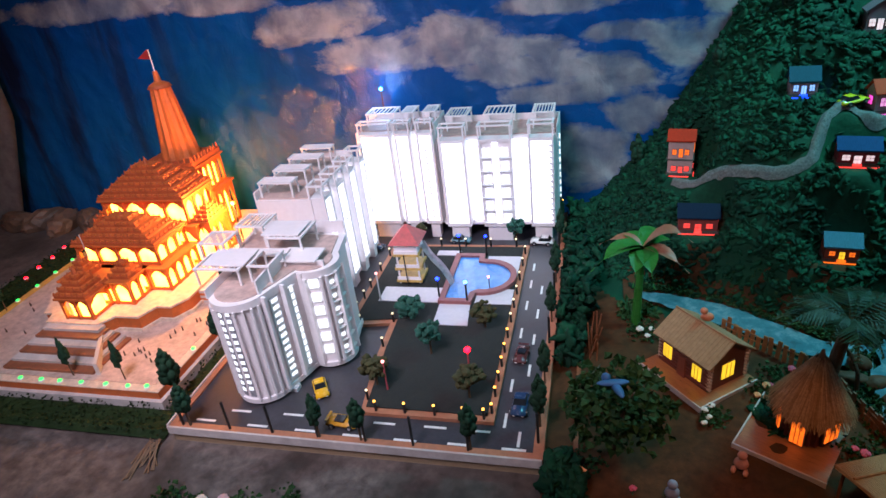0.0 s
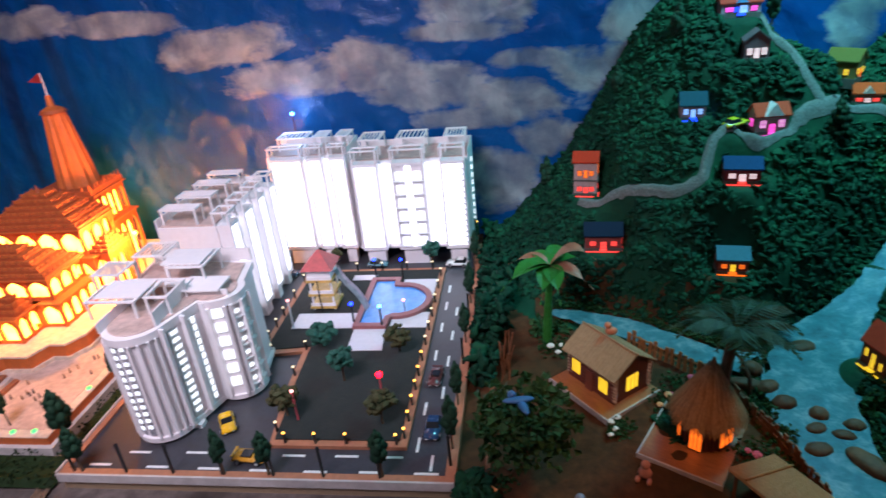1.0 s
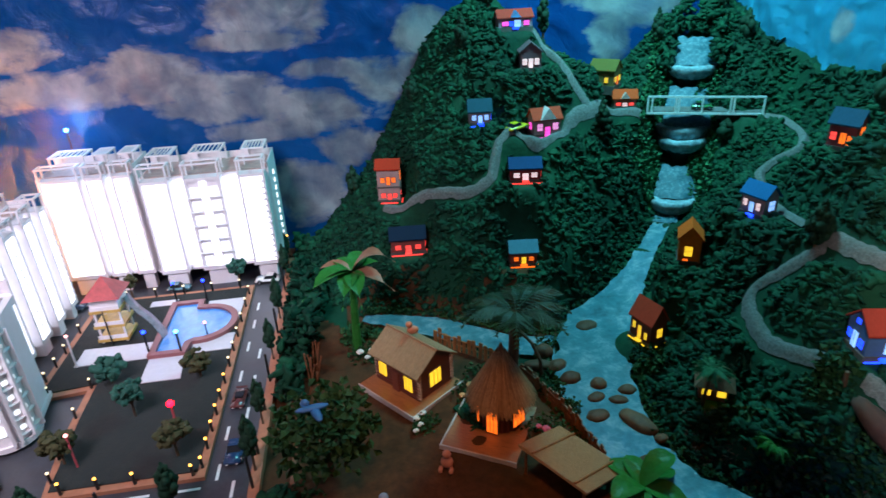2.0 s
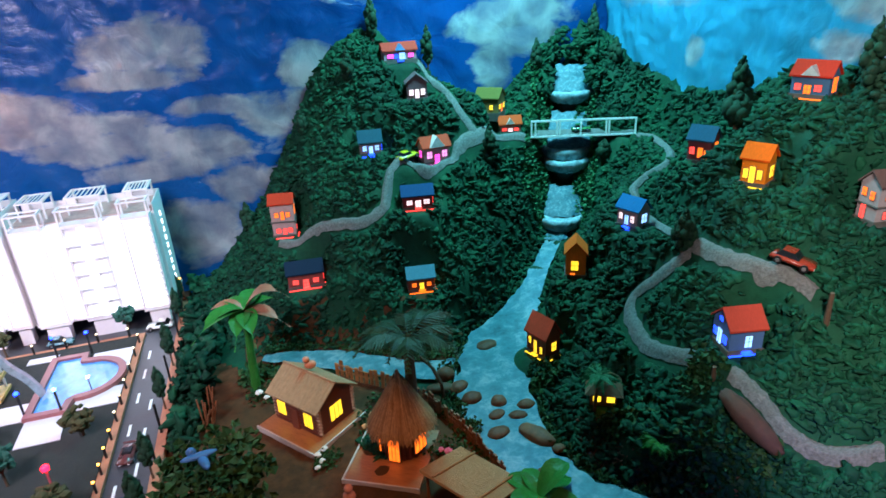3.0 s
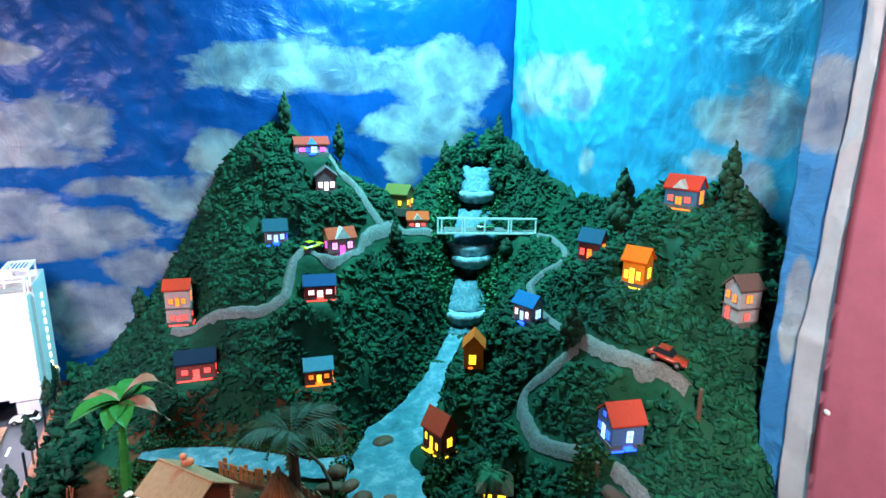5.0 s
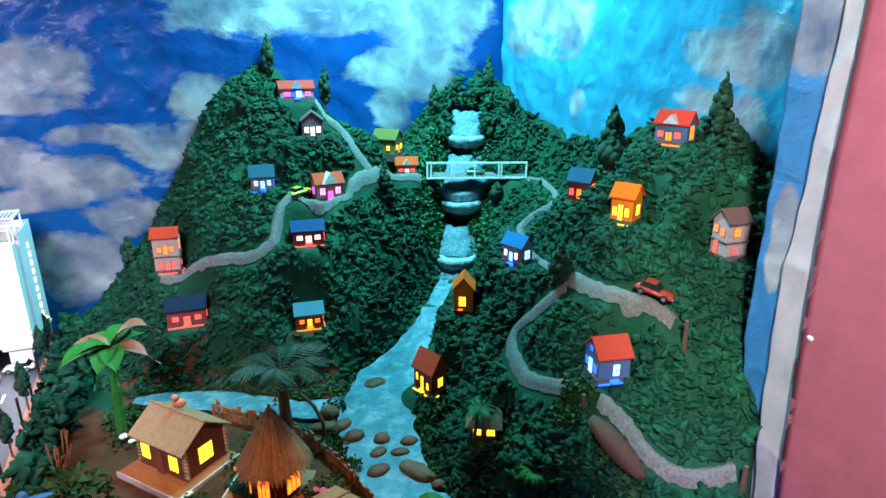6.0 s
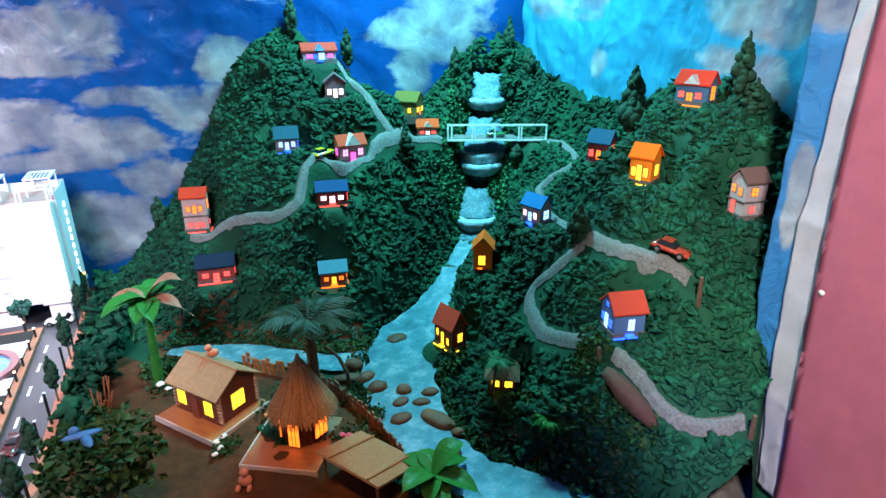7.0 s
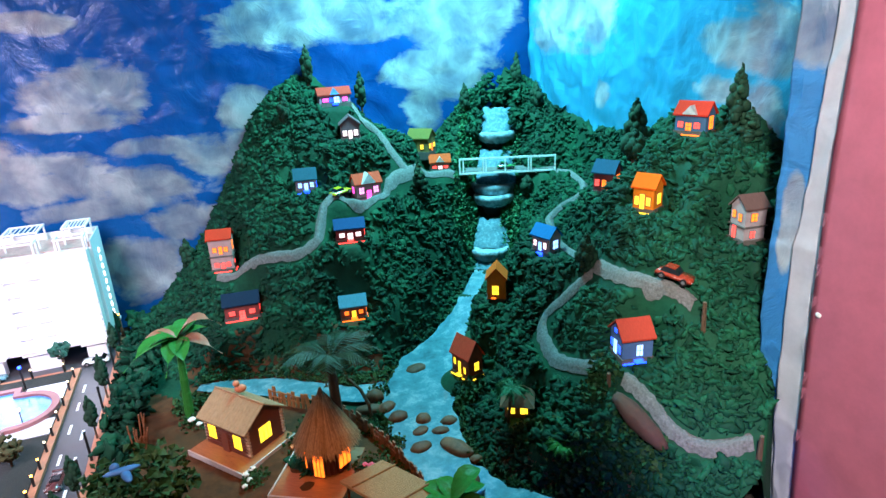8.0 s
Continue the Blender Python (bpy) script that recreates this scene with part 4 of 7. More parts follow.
    for a in ((0.16, 0.165, 0.15, 0.34, 0.424, 0.455), (0.31, 0.316, 0.18, 0.36, 0.424, 0.470), (0.32, 0.45, 0.345, 0.350, 0.424, 0.446), (0.09, 0.43, 0.575, 0.580, 0.424, 0.468)):
        pw("parapet", B(*a), M["white"], t)
    return t


tower_a()


def slab_tower(name, label, y_front, y_rec, y_back, bays, recesses, z0, z1, ztop, x0, x1, facing=None):
    """A block of lit bays between piers; built along x, then turned by facing."""
    t = thing(name, pose((x0 + x1) / 2, y_back - 0.1, 0.05), label, "apartment tower", "estate towers")
    pw("body", B(x0, x1, y_rec, y_back, z0 - 0.005, z1 + 0.01), M["white"], t)
    pw("base_slab", B(x0 - 0.004, x1 + 0.004, y_rec - 0.01, y_back + 0.004, z0 - 0.014, z0 - 0.005), M["white"], t)
    for a, b, style in bays:
        m = 0.010
        pw("bay_frame", B(a, a + m, y_front, y_rec, z0 - 0.006, z1 + 0.012), M["white"], t)
        pw("bay_frame", B(b - m, b, y_front, y_rec, z0 - 0.006, z1 + 0.012), M["white"], t)
        pw("bay_frame", B(a + m, b - m, y_front, y_rec, z1, z1 + 0.012), M["white"], t)
        pw("bay_frame", B(a + m, b - m, y_front, y_rec, z0 - 0.006, z0 + 0.010), M["white"], t)
        if style == "grid":
            w = (b - a - 2 * m)
            pw("panel", B(a + m, b - m, y_front + 0.008, y_rec, z0 + 0.010, z1), M["white"], t)
            pw("lit_strip", B(a + m + w * 0.40, a + m + w * 0.60, y_front + 0.004, y_front + 0.008, z0 + 0.010, z1), M["glow_white"], t, "lit acrylic strip")
            for i in range(6):
                z = z0 + 0.035 + i * (z1 - z0 - 0.02) / 6
                for k in (0.18, 0.82):
                    window(t, (0.030, 0.034), a + m + w * k, y_front + 0.006, z, -90)
                pw("ledge", B(a + 0.004, a + m + w * 0.38, y_front - 0.006, y_front + 0.006, z - 0.025, z - 0.021), M["white"], t)
                pw("ledge", B(a + m + w * 0.62, b - 0.004, y_front - 0.006, y_front + 0.006, z - 0.025, z - 0.021), M["white"], t)
        else:
            pw("lit_panel", B(a + m, b - m, y_front + 0.006, y_front + 0.010, z0 + 0.010, z1), M["glow_white"], t, "lit white acrylic panel")
            if style == "slats":
                for i in range(14):
                    z = z0 + 0.02 + i * (z1 - z0 - 0.02) / 14
                    pw("slat", B(b - m - 0.008, b - 0.002, y_front - 0.003, y_front + 0.004, z, z + 0.008), M["white"], t)
            if style == "holes":
                for i in range(13):
                    z = z0 + 0.03 + i * (z1 - z0 - 0.04) / 13
                    pw("knob", Cn(0, 0, 0, 0.004, 0.006, 0.006, 8, m=Matrix.Translation(((a + b) / 2, y_front + 0.004, z)) @ pose(0, 0, 0, 90)), M["white"], t)
    for a, b in recesses:
        pw("lit_panel", B(a, b, y_rec - 0.006, y_rec - 0.002, z0 + 0.006, z1 - 0.006), M["glow_white"], t, "lit white acrylic panel")
        for i in range(1, 12):
            z = z0 + i * (z1 - z0) / 12
            pw("slat", B(a, b, y_rec - 0.009, y_rec - 0.006, z, z + 0.0015), M["white"], t)
    for a, b, st in bays:
        pw("stilt", B(a + 0.015, b - 0.015, y_front + 0.01, y_front + 0.05, 0.050, z0 - 0.014), M["white"], t)
        pergola(t, a, b, y_front, y_rec + 0.01, z1 + 0.012, ztop, 0)
        pergola(t, a + 0.01, b - 0.005, y_rec + 0.07, y_back - 0.02, z1 + 0.010, ztop + 0.012, 6)
    pw("roof_floor", B(x0 + 0.008, x1 - 0.008, y_rec + 0.012, y_back - 0.01, z1 + 0.010, z1 + 0.014), paint("terracotta_patch", (0.50, 0.38, 0.34)), t, "pinkish roof terrace")
    pw("parapet", B(x0, x1, y_back - 0.006, y_back, z1 + 0.010, z1 + 0.040), M["white"], t)
    pw("parapet", B(x1 - 0.005, x1, y_rec, y_back - 0.006, z1 + 0.010, z1 + 0.040), M["white"], t)
    for i in range(10):
        z = z0 + 0.03 + i * (z1 - z0 - 0.03) / 10
        window(t, (0.012, 0.018), x1 + 0.001, (y_rec + y_back) / 2, z, 0)
    return t


slab_tower("apartment_tower", "white apartment tower with brightly lit bays on stilts", 1.225, 1.275, 1.49,
           [(0.620, 0.728, "plain"), (0.785, 0.922, "grid"), (0.990, 1.092, "slats")], [(0.731, 0.782), (0.925, 0.987)], 0.128, 0.506, 0.572, 0.602, 1.105)
slab_tower("apartment_tower", "white apartment tower with wide glowing bays on stilts", 1.255, 1.295, 1.49,
           [(0.255, 0.400, "plain"), (0.418, 0.488, "plain"), (0.516, 0.588, "holes")], [(0.402, 0.416), (0.490, 0.514)], 0.128, 0.535, 0.590, 0.230, 0.592)
# the third stands side on: built facing front, then turned to face the garden
side = slab_tower("apartment_tower", "white apartment tower turned to the garden, fins and lit strips", -0.05, 0.0, 0.22,
                  [(-0.22, -0.15, "plain"), (-0.10, -0.02, "holes"), (0.03, 0.10, "plain"), (0.15, 0.21, "slats")], [(-0.145, -0.105), (-0.015, 0.025), (0.105, 0.145)], 0.105, 0.490, 0.545, -0.225, 0.215)
side.matrix_basis = pose(0.275, 0.905, 0, 0, 0, 90) @ Matrix.Translation((0, 0, 0)) @ side.matrix_basis

# ---------- small estate things ----------


def toy_car(m, colour, label, length=0.09, roof="saloon", stripe=None, group="toy cars"):
    c = thing("toy_car", m, label, "toy car", group)
    L, W, Hh = length, length * 0.46, length * 0.17
    mat_b = paint("car_paint_" + "_".join(str(int(v * 99)) for v in colour), colour, 0.25, scale=60, vary=0.06, bump=0.0, coat=0.6)
    bm = bmesh.new()
    prof = [(-L / 2, 0.25), (-L / 2, 0.75), (-L * 0.42, 1.0), (L * 0.22, 1.0), (L * 0.46, 0.8), (L / 2, 0.55), (L / 2, 0.25)]
    a = [bm.verts.new((x, -W / 2, z * Hh + 0.004)) for x, z in prof]
    b = [bm.verts.new((x, W / 2, z * Hh + 0.004)) for x, z in prof]
    bm.faces.new(a)
    bm.faces.new(b[::-1])
    for i in range(len(prof)):
        j = (i + 1) % len(prof)
        bm.faces.new((a[j], a[i], b[i], b[j]))
    bmesh.ops.recalc_face_normals(bm, faces=bm.faces)
    bmesh.ops.bevel(bm, geom=list(bm.edges), offset=L * 0.02, segments=2, affect="EDGES")
    part("body", bm, mat_b, c, smooth=True)
    z = Hh + 0.004
    glass = paint("car_glass", (0.015, 0.018, 0.022), 0.08, vary=0.1, bump=0.0)
    if roof != "open":
        bm = bmesh.new()
        lo = [(-L * 0.40, z - 0.002), (L * 0.16, z - 0.002)]
        hi = [(-L * 0.28, z + Hh * 0.8), (L * 0.02, z + Hh * 0.8)]
        vs = []
        for (x, zz), k in ((lo[0], 0.44), (lo[1], 0.44), (hi[1], 0.36), (hi[0], 0.36)):
            vs.append((bm.verts.new((x, -W * k, zz)), bm.verts.new((x, W * k, zz))))
        bm.faces.new([v[0] for v in vs])
        bm.faces.new([v[1] for v in vs][::-1])
        for i in range(4):
            j = (i + 1) % 4
            bm.faces.new((vs[j][0], vs[i][0], vs[i][1], vs[j][1]))
        bmesh.ops.recalc_face_normals(bm, faces=bm.faces)
        part("cabin_glass", bm, glass, c, "dark glass cabin")
        part("roof", B(-L * 0.275, L * 0.015, -W * 0.355, W * 0.355, z + Hh * 0.78, z + Hh * 0.86), mat_b, c)
    else:
        part("seat", B(-L * 0.22, L * 0.1, -W * 0.32, W * 0.32, z - 0.001, z + 0.004), glass, c, "dark open cockpit")
        part("windscreen", B(L * 0.10, L * 0.12, -W * 0.32, W * 0.32, z, z + 0.008), glass, c)
        part("spoiler", B(-L * 0.5, -L * 0.42, -W * 0.45, W * 0.45, z + 0.004, z + 0.007), mat_b, c)
    for x in (-L * 0.29, L * 0.31):
        for s in (-1, 1):
            w = part("wheel", Cn(0, 0, -0.0045, 0.0045, L * 0.095, L * 0.095, 14, m=pose(x, s * W * 0.47, L * 0.095, 90)), M["black"], c)
            part("rim", Cn(0, 0, 0.0, 0.001, L * 0.05, L * 0.05, 10, m=pose(x, s * (W * 0.47 + 0.005), L * 0.095, 90)), paint("rim_chrome", (0.5, 0.5, 0.52), 0.25, metal=0.8), w)
    for s in (-1, 1):
        part("headlight", B(L * 0.47, L * 0.503, s * W * 0.3 - 0.003, s * W * 0.3 + 0.003, Hh * 0.5, Hh * 0.7), paint("lamp_clear", (0.8, 0.8, 0.78), 0.15), c)
    return c


R = 0.050
toy_car(pose(0.418, 0.205, R, 0, 0, -58), (0.75, 0.42, 0.01), "yellow toy saloon parked by the tower", 0.092)
toy_car(pose(0.545, 0.072, R, 0, 0, -4), (0.62, 0.30, 0.03), "orange toy buggy with an open cockpit on the road", 0.095, "open")
toy_car(pose(1.030, 0.425, R, 0, 0, -95), (0.10, 0.03, 0.03), "dark red toy racing car on the road", 0.085, "open")
toy_car(pose(1.050, 0.195, R, 0, 0, -92), (0.02, 0.05, 0.12), "dark blue toy jeep on the road", 0.095)
toy_car(pose(0.285, 1.150, R, 0, 0, -18), (0.03, 0.06, 0.11), "dark blue toy roadster beside a tower", 0.10, "open")
toy_car(pose(0.675, 1.215, R, 0, 0, -5), (0.12, 0.25, 0.30), "teal toy saloon on the rear road", 0.09)
toy_car(pose(1.035, 1.205, R, 0, 0, 175), (0.75, 0.74, 0.72), "white toy sports car on the rear road", 0.10)


def bollard(m, tip, h=0.034):
    b = thing("bollard_light", m, "short black bollard with a tiny glowing tip", "bollard light", "garden bollards")
    part("post", Cn(0, 0, 0, h, 0.0042, 0.0042, 8), M["black"], b)
    part("bulb", ball(bmesh.new(), 0, 0, h + 0.002, 0.0042), tip, b, "glowing bulb")
    return b


amber = bollard(pose(0.63, 0.126, 0.062), M["glow_amber"])
for x, y in ((0.72, 0.126), (0.81, 0.126), (0.895, 0.126), (0.955, 0.126), (0.974, 0.15), (0.974, 0.22), (0.974, 0.29), (0.974, 0.36), (0.974, 0.43), (0.974, 0.51)):
    copy_thing(amber, pose(x, y, 0.062))
cream = bollard(pose(0.974, 0.60, 0.062), M["glow_cream"])
for x, y in ((0.974, 0.69), (0.974, 0.78), (0.974, 0.88), (0.974, 0.99), (0.974, 1.09), (0.93, 1.154), (0.82, 1.154), (0.71, 1.154), (0.60, 1.154), (0.49, 1.154), (0.389, 1.06), (0.389, 0.93), (0.389, 0.80), (0.389, 0.72), (0.389, 0.64), (0.43, 0.556), (0.55, 0.575), (0.556, 0.43), (0.575, 0.26), (0.59, 0.17)):
    copy_thing(cream, pose(x, y, 0.062))


def post_lamp(m, h, bulb, label, r=0.003, br=0.006, pole=None):
    p = thing("lamp_post", m, label, "lamp post", "garden lamps")
    part("pole", Cn(0, 0, 0, h, r, r, 8), pole or M["black"], p)
    part("bulb", ball(bmesh.new(), 0, 0, h + br * 0.6, br, 2), bulb, p, "glowing bulb")
    return p


post_lamp(pose(0.890, 0.275, 0.066), 0.115, M["glow_red"], "slim post with a bright red bulb on the lawn", 0.003, 0.010, paint("red_post", (0.5, 0.08, 0.1)))
post_lamp(pose(0.640, 0.215, 0.066), 0.105, M["glow_pink"], "slim pink post with a red bulb by the garden kerb", 0.003, 0.005, paint("red_post", (0.5, 0.08, 0.1)))
post_lamp(pose(0.800, 0.700, 0.080), 0.075, M["glow_pale"], "black post with a pale blue bulb at the pool", 0.004, 0.007)
post_lamp(pose(0.690, 0.720, 0.080), 0.075, M["glow_blue"], "black post with a blue bulb at the pool", 0.004, 0.007)
post_lamp(pose(0.700, 1.075, 0.066), 0.085, M["glow_blue"], "black post with a blue bulb behind the pool", 0.004, 0.006)
post_lamp(pose(0.815, 1.070, 0.066), 0.085, M["glow_blue"], "black post with a blue bulb behind the pool", 0.004, 0.006)
post_lamp(pose(0.870, 0.790, 0.066), 0.060, M["glow_pink"], "thin post with a warm bulb on the pool terrace", 0.002, 0.005)
post_lamp(pose(0.462, 0.700, 0.066), 0.120, M["glow_pink"], "tall pale post with a pink bulb", 0.003, 0.005, M["white"])
post_lamp(pose(1.112, 1.42, 0.056), 0.10, M["glow_amber"], "orange post with small amber bulbs", 0.005, 0.004, M["kerb"])

black = thing("lamp_post", pose(0.045, 0.012, 0.056), "tall plain black post on the border kerb", "lamp post", "border posts")
part("pole", Cn(0, 0, 0, 0.10, 0.0042, 0.0042, 8), M["black"], black)
part("cap", Cn(0, 0, 0.10, 0.104, 0.005, 0.003, 8), M["black"], black)
for x, y in ((0.205, 0.012), (0.345, 0.012), (0.490, 0.012), (0.635, 0.012), (0.775, 0.012), (0.930, 0.012), (1.113, 0.06), (1.113, 0.18), (1.113, 0.36), (1.113, 0.50), (1.113, 0.78), (1.113, 0.95), (1.113, 1.10), (1.113, 1.30)):
    copy_thing(black, pose(x, y, 0.056))


def cypress(m, h, r, label, trunk=0.2, seed=1, mat=None, group="model cypresses", squash=1.0):
    """A tapering tree: trunk and a crown of many small overlapping clumps."""
    rng = random.Random(seed)
    t = thing("cypress", m, label, "tree", group)
    part("trunk", Cn(0, 0, -0.01, h * (trunk + 0.25), r * 0.16, r * 0.10, 7), M["bark"], t)
    bm = bmesh.new()
    n = 80
    for i in range(n):
        k = (i + rng.random()) / n
        z = h * trunk + (h * (1 - trunk)) * k
        rad = r * squash * (math.sin(min(1, k * 1.6 + 0.22) * 1.57) * (1 - k ** 2.2) + 0.06)
        a = rng.uniform(0, 6.28)
        q = rng.uniform(0.25, 0.75) * rad
        ball(bm, q * math.cos(a), q * math.sin(a), z, rad * rng.uniform(0.30, 0.55) + 0.002, 1, (1, 1, rng.uniform(1.0, 1.7)), 0.22, rng)
    part("crown", bm, mat or M["cypress"], t, smooth=True)
    return t


lab = "small dark green model cypress beside the estate road"
ca = cypress(pose(0.07, 0.012, 0.052), 0.165, 0.027, lab, 0.36, 2)
cb = cypress(pose(1.113, 0.30, 0.052), 0.165, 0.023, lab, 0.34, 3)
for x, y, s in ((0.495, 0.012, 1.0), (0.622, 0.014, 0.95), (0.936, 0.016, 1.0)):
    copy_thing(cb if x == 0.495 else ca, pose(x, y, 0.052)).scale = (s, s, s)
for x, y, s in ((1.113, 0.12, 1.15), (1.113, 0.62, 1.0), (1.113, 0.88, 1.1), (1.113, 1.20, 1.0), (1.108, 1.36, 0.9)):
    copy_thing(cb, pose(x, y, 0.052)).scale = (s, s, s)
for x, y, s in ((-0.055, 0.13, 1.3), (-0.07, 0.42, 1.0)):
    copy_thing(ca, pose(x, y, 0.03)).scale = (s, s, s)


def round_tree(m, h, r, mat, label, seed=1, group="garden trees", trunk_r=0.004):
    rng = random.Random(seed)
    t = thing("garden_tree", m, label, "tree", group)
    bm = bmesh.new()
    cone(bm, 0, 0, 0, h - r * 0.6, trunk_r, trunk_r * 0.7, 7)
    for a in (0.4, 2.4, 4.5):
        bar(bm, (0, 0, h - r * 1.1), (math.cos(a) * r * 0.6, math.sin(a) * r * 0.6, h - r * 0.2), trunk_r * 0.5, 5)
    part("trunk", bm, M["bark"], t)
    bm = bmesh.new()
    for i in range(60):
        d = Vector((rng.gauss(0, 1), rng.gauss(0, 1), rng.gauss(0, 0.8))).normalized() * r * rng.uniform(0.45, 1.0)
        ball(bm, d.x, d.y, h + d.z * 0.75, r * rng.uniform(0.16, 0.34), 1, (1, 1, 0.9), 0.3, rng)
    part("crown", bm, mat, t)
    return t


M["olive"] = island_green("olive_sponge", [(0.2, (0.03, 0.035, 0.015)), (0.6, (0.07, 0.07, 0.03)), (0.9, (0.10, 0.06, 0.03))])
M["tealtree"] = island_green("teal_sponge", [(0.2, (0.012, 0.05, 0.04)), (0.6, (0.03, 0.11, 0.08)), (0.9, (0.05, 0.15, 0.10))])
round_tree(pose(0.600, 0.235, 0.062), 0.075, 0.044, M["olive"], "olive and red sponge tree at the garden kerb", 4)
round_tree(pose(0.735, 0.400, 0.066), 0.090, 0.042, M["tealtree"], "teal green sponge tree on the lawn", 5)
round_tree(pose(0.900, 0.205, 0.066), 0.085, 0.044, M["olive"], "brownish sponge tree under the red lamp", 6)
round_tree(pose(0.890, 0.560, 0.066), 0.060, 0.046, M["olive"], "dark olive sponge tree by the path", 7)
round_tree(pose(0.610, 0.590, 0.066), 0.055, 0.050, M["tealtree"], "dark green sponge tree by the paving", 8)
round_tree(pose(0.930, 1.165, 0.062), 0.090, 0.040, M["tealtree"], "teal sponge tree on the rear kerb", 9)
round_tree(pose(0.500, 1.180, 0.052), 0.080, 0.032, M["olive"], "dark sponge tree before the rear tower", 10)

# bare bulbs behind the towers and beside the temple
for x, y, z, mat, lab in ((0.30, 1.515, 0.68, M["glow_pale"], "small bare blue-white bulb behind the white towers"), (-0.25, 0.975, 0.36, M["glow_amber"], "small bare amber bulb beside the temple")):
    t = thing("bulb_stand", pose(x, y, 0.0), lab, "lamp", "bare bulbs")
    part("pole", Cn(0, 0, -0.004, z - 0.008, 0.004, 0.003, 6), M["black"], t)
    part("bulb", ball(bmesh.new(), 0, 0, z, 0.009, 2), mat, t, "glowing bulb")

# ---------- the temple ----------
terr = thing("temple_terrace", pose(-0.62, 0.8, 0), "raised pale terrace with orange border walls and steps", "terrace", kind="structure")
pw("terrace_base", prism([(-1.20, 0.118), (-0.118, 0.118), (-0.105, 1.50), (-1.28, 1.50)], -0.004, 0.030), M["edge"], terr, "pale base slab")
pw("terrace_wall", prism([(-1.185, 0.133), (-0.133, 0.133), (-0.12, 1.48), (-1.262, 1.48)], 0.030, 0.056), M["temple"], terr, "orange border wall")
pw("terrace_floor", prism([(-1.15, 0.170), (-0.168, 0.170), (-0.155, 1.46), (-1.225, 1.46)], 0.056, 0.059), paint("pale_terrace", (0.55, 0.42, 0.36), stain=0.2), terr, "pale pink terrace floor")
pw("coping", prism([(-1.185, 0.133), (-0.133, 0.133), (-0.133, 0.166), (-1.15, 0.166)], 0.0562, 0.0600), paint("cream_coping", (0.62, 0.50, 0.40)), terr)
pw("coping", prism([(-0.133, 0.166), (-0.12, 1.48), (-0.152, 1.48), (-0.165, 0.166)], 0.0562, 0.0600), paint("cream_coping", (0.62, 0.50, 0.40)), terr)
pw("coping", prism([(-1.150, 0.166), (-1.225, 1.48), (-1.262, 1.48), (-1.185, 0.133)], 0.0562, 0.0600), paint("yellow_coping", (0.62, 0.36, 0.08)), terr)
# upper plinth with a stepped flank
PL = [(-0.80, 0.40), (-0.565, 0.40), (-0.530, 0.455), (-0.43, 0.455), (-0.40, 0.53), (-0.34, 0.53), (-0.30, 0.60), (-0.30, 1.42), (-0.96, 1.42), (-0.96, 0.60), (-0.90, 0.53), (-0.86, 0.455), (-0.82, 0.455)]
pw("plinth", prism(PL, 0.059, 0.118), M["temple"], terr, "orange plinth")
pw("plinth_coping", prism([(x * 1.015 + 0.0093, y - 0.004) for x, y in PL], 0.118, 0.126), paint("cream_coping", (0.62, 0.50, 0.40)), terr)
pw("plinth_foot", prism([(x * 1.03 + 0.0186, y - 0.008) for x, y in PL], 0.059, 0.072), paint("cream_coping", (0.62, 0.50, 0.40)), terr)
for i in range(6):
    f = i / 6
    y0 = 0.195 + 0.205 * f
    pw("step", B(-0.835 + 0.05 * f, -0.440 - 0.12 * f, y0, 0.40 if i < 5 else 0.405, 0.059 + i * 0.010, 0.069 + i * 0.010), paint("dark_step", (0.25, 0.09, 0.045)) if i % 2 == 0 else M["edge"], terr, "brown and white stair step")
for i in range(5):
    pw("side_step", B(-0.30 + 0.0, -0.215 - 0.016 * i + 0.0, 0.66, 0.92, 0.059 + i * 0.011, 0.070 + i * 0.011), M["temple"] if i % 2 else M["edge"], terr, "striped side stair step")
pw("stair_cheek", prism([(-0.565, 0.405), (-0.425, 0.195), (-0.412, 0.200), (-0.552, 0.412)], 0.059, 0.105), M["edge"], terr)

temple = thing("temple", pose(-0.62, 0.85, 0.126), "orange multi-tiered model temple glowing yellow from inside", "temple")


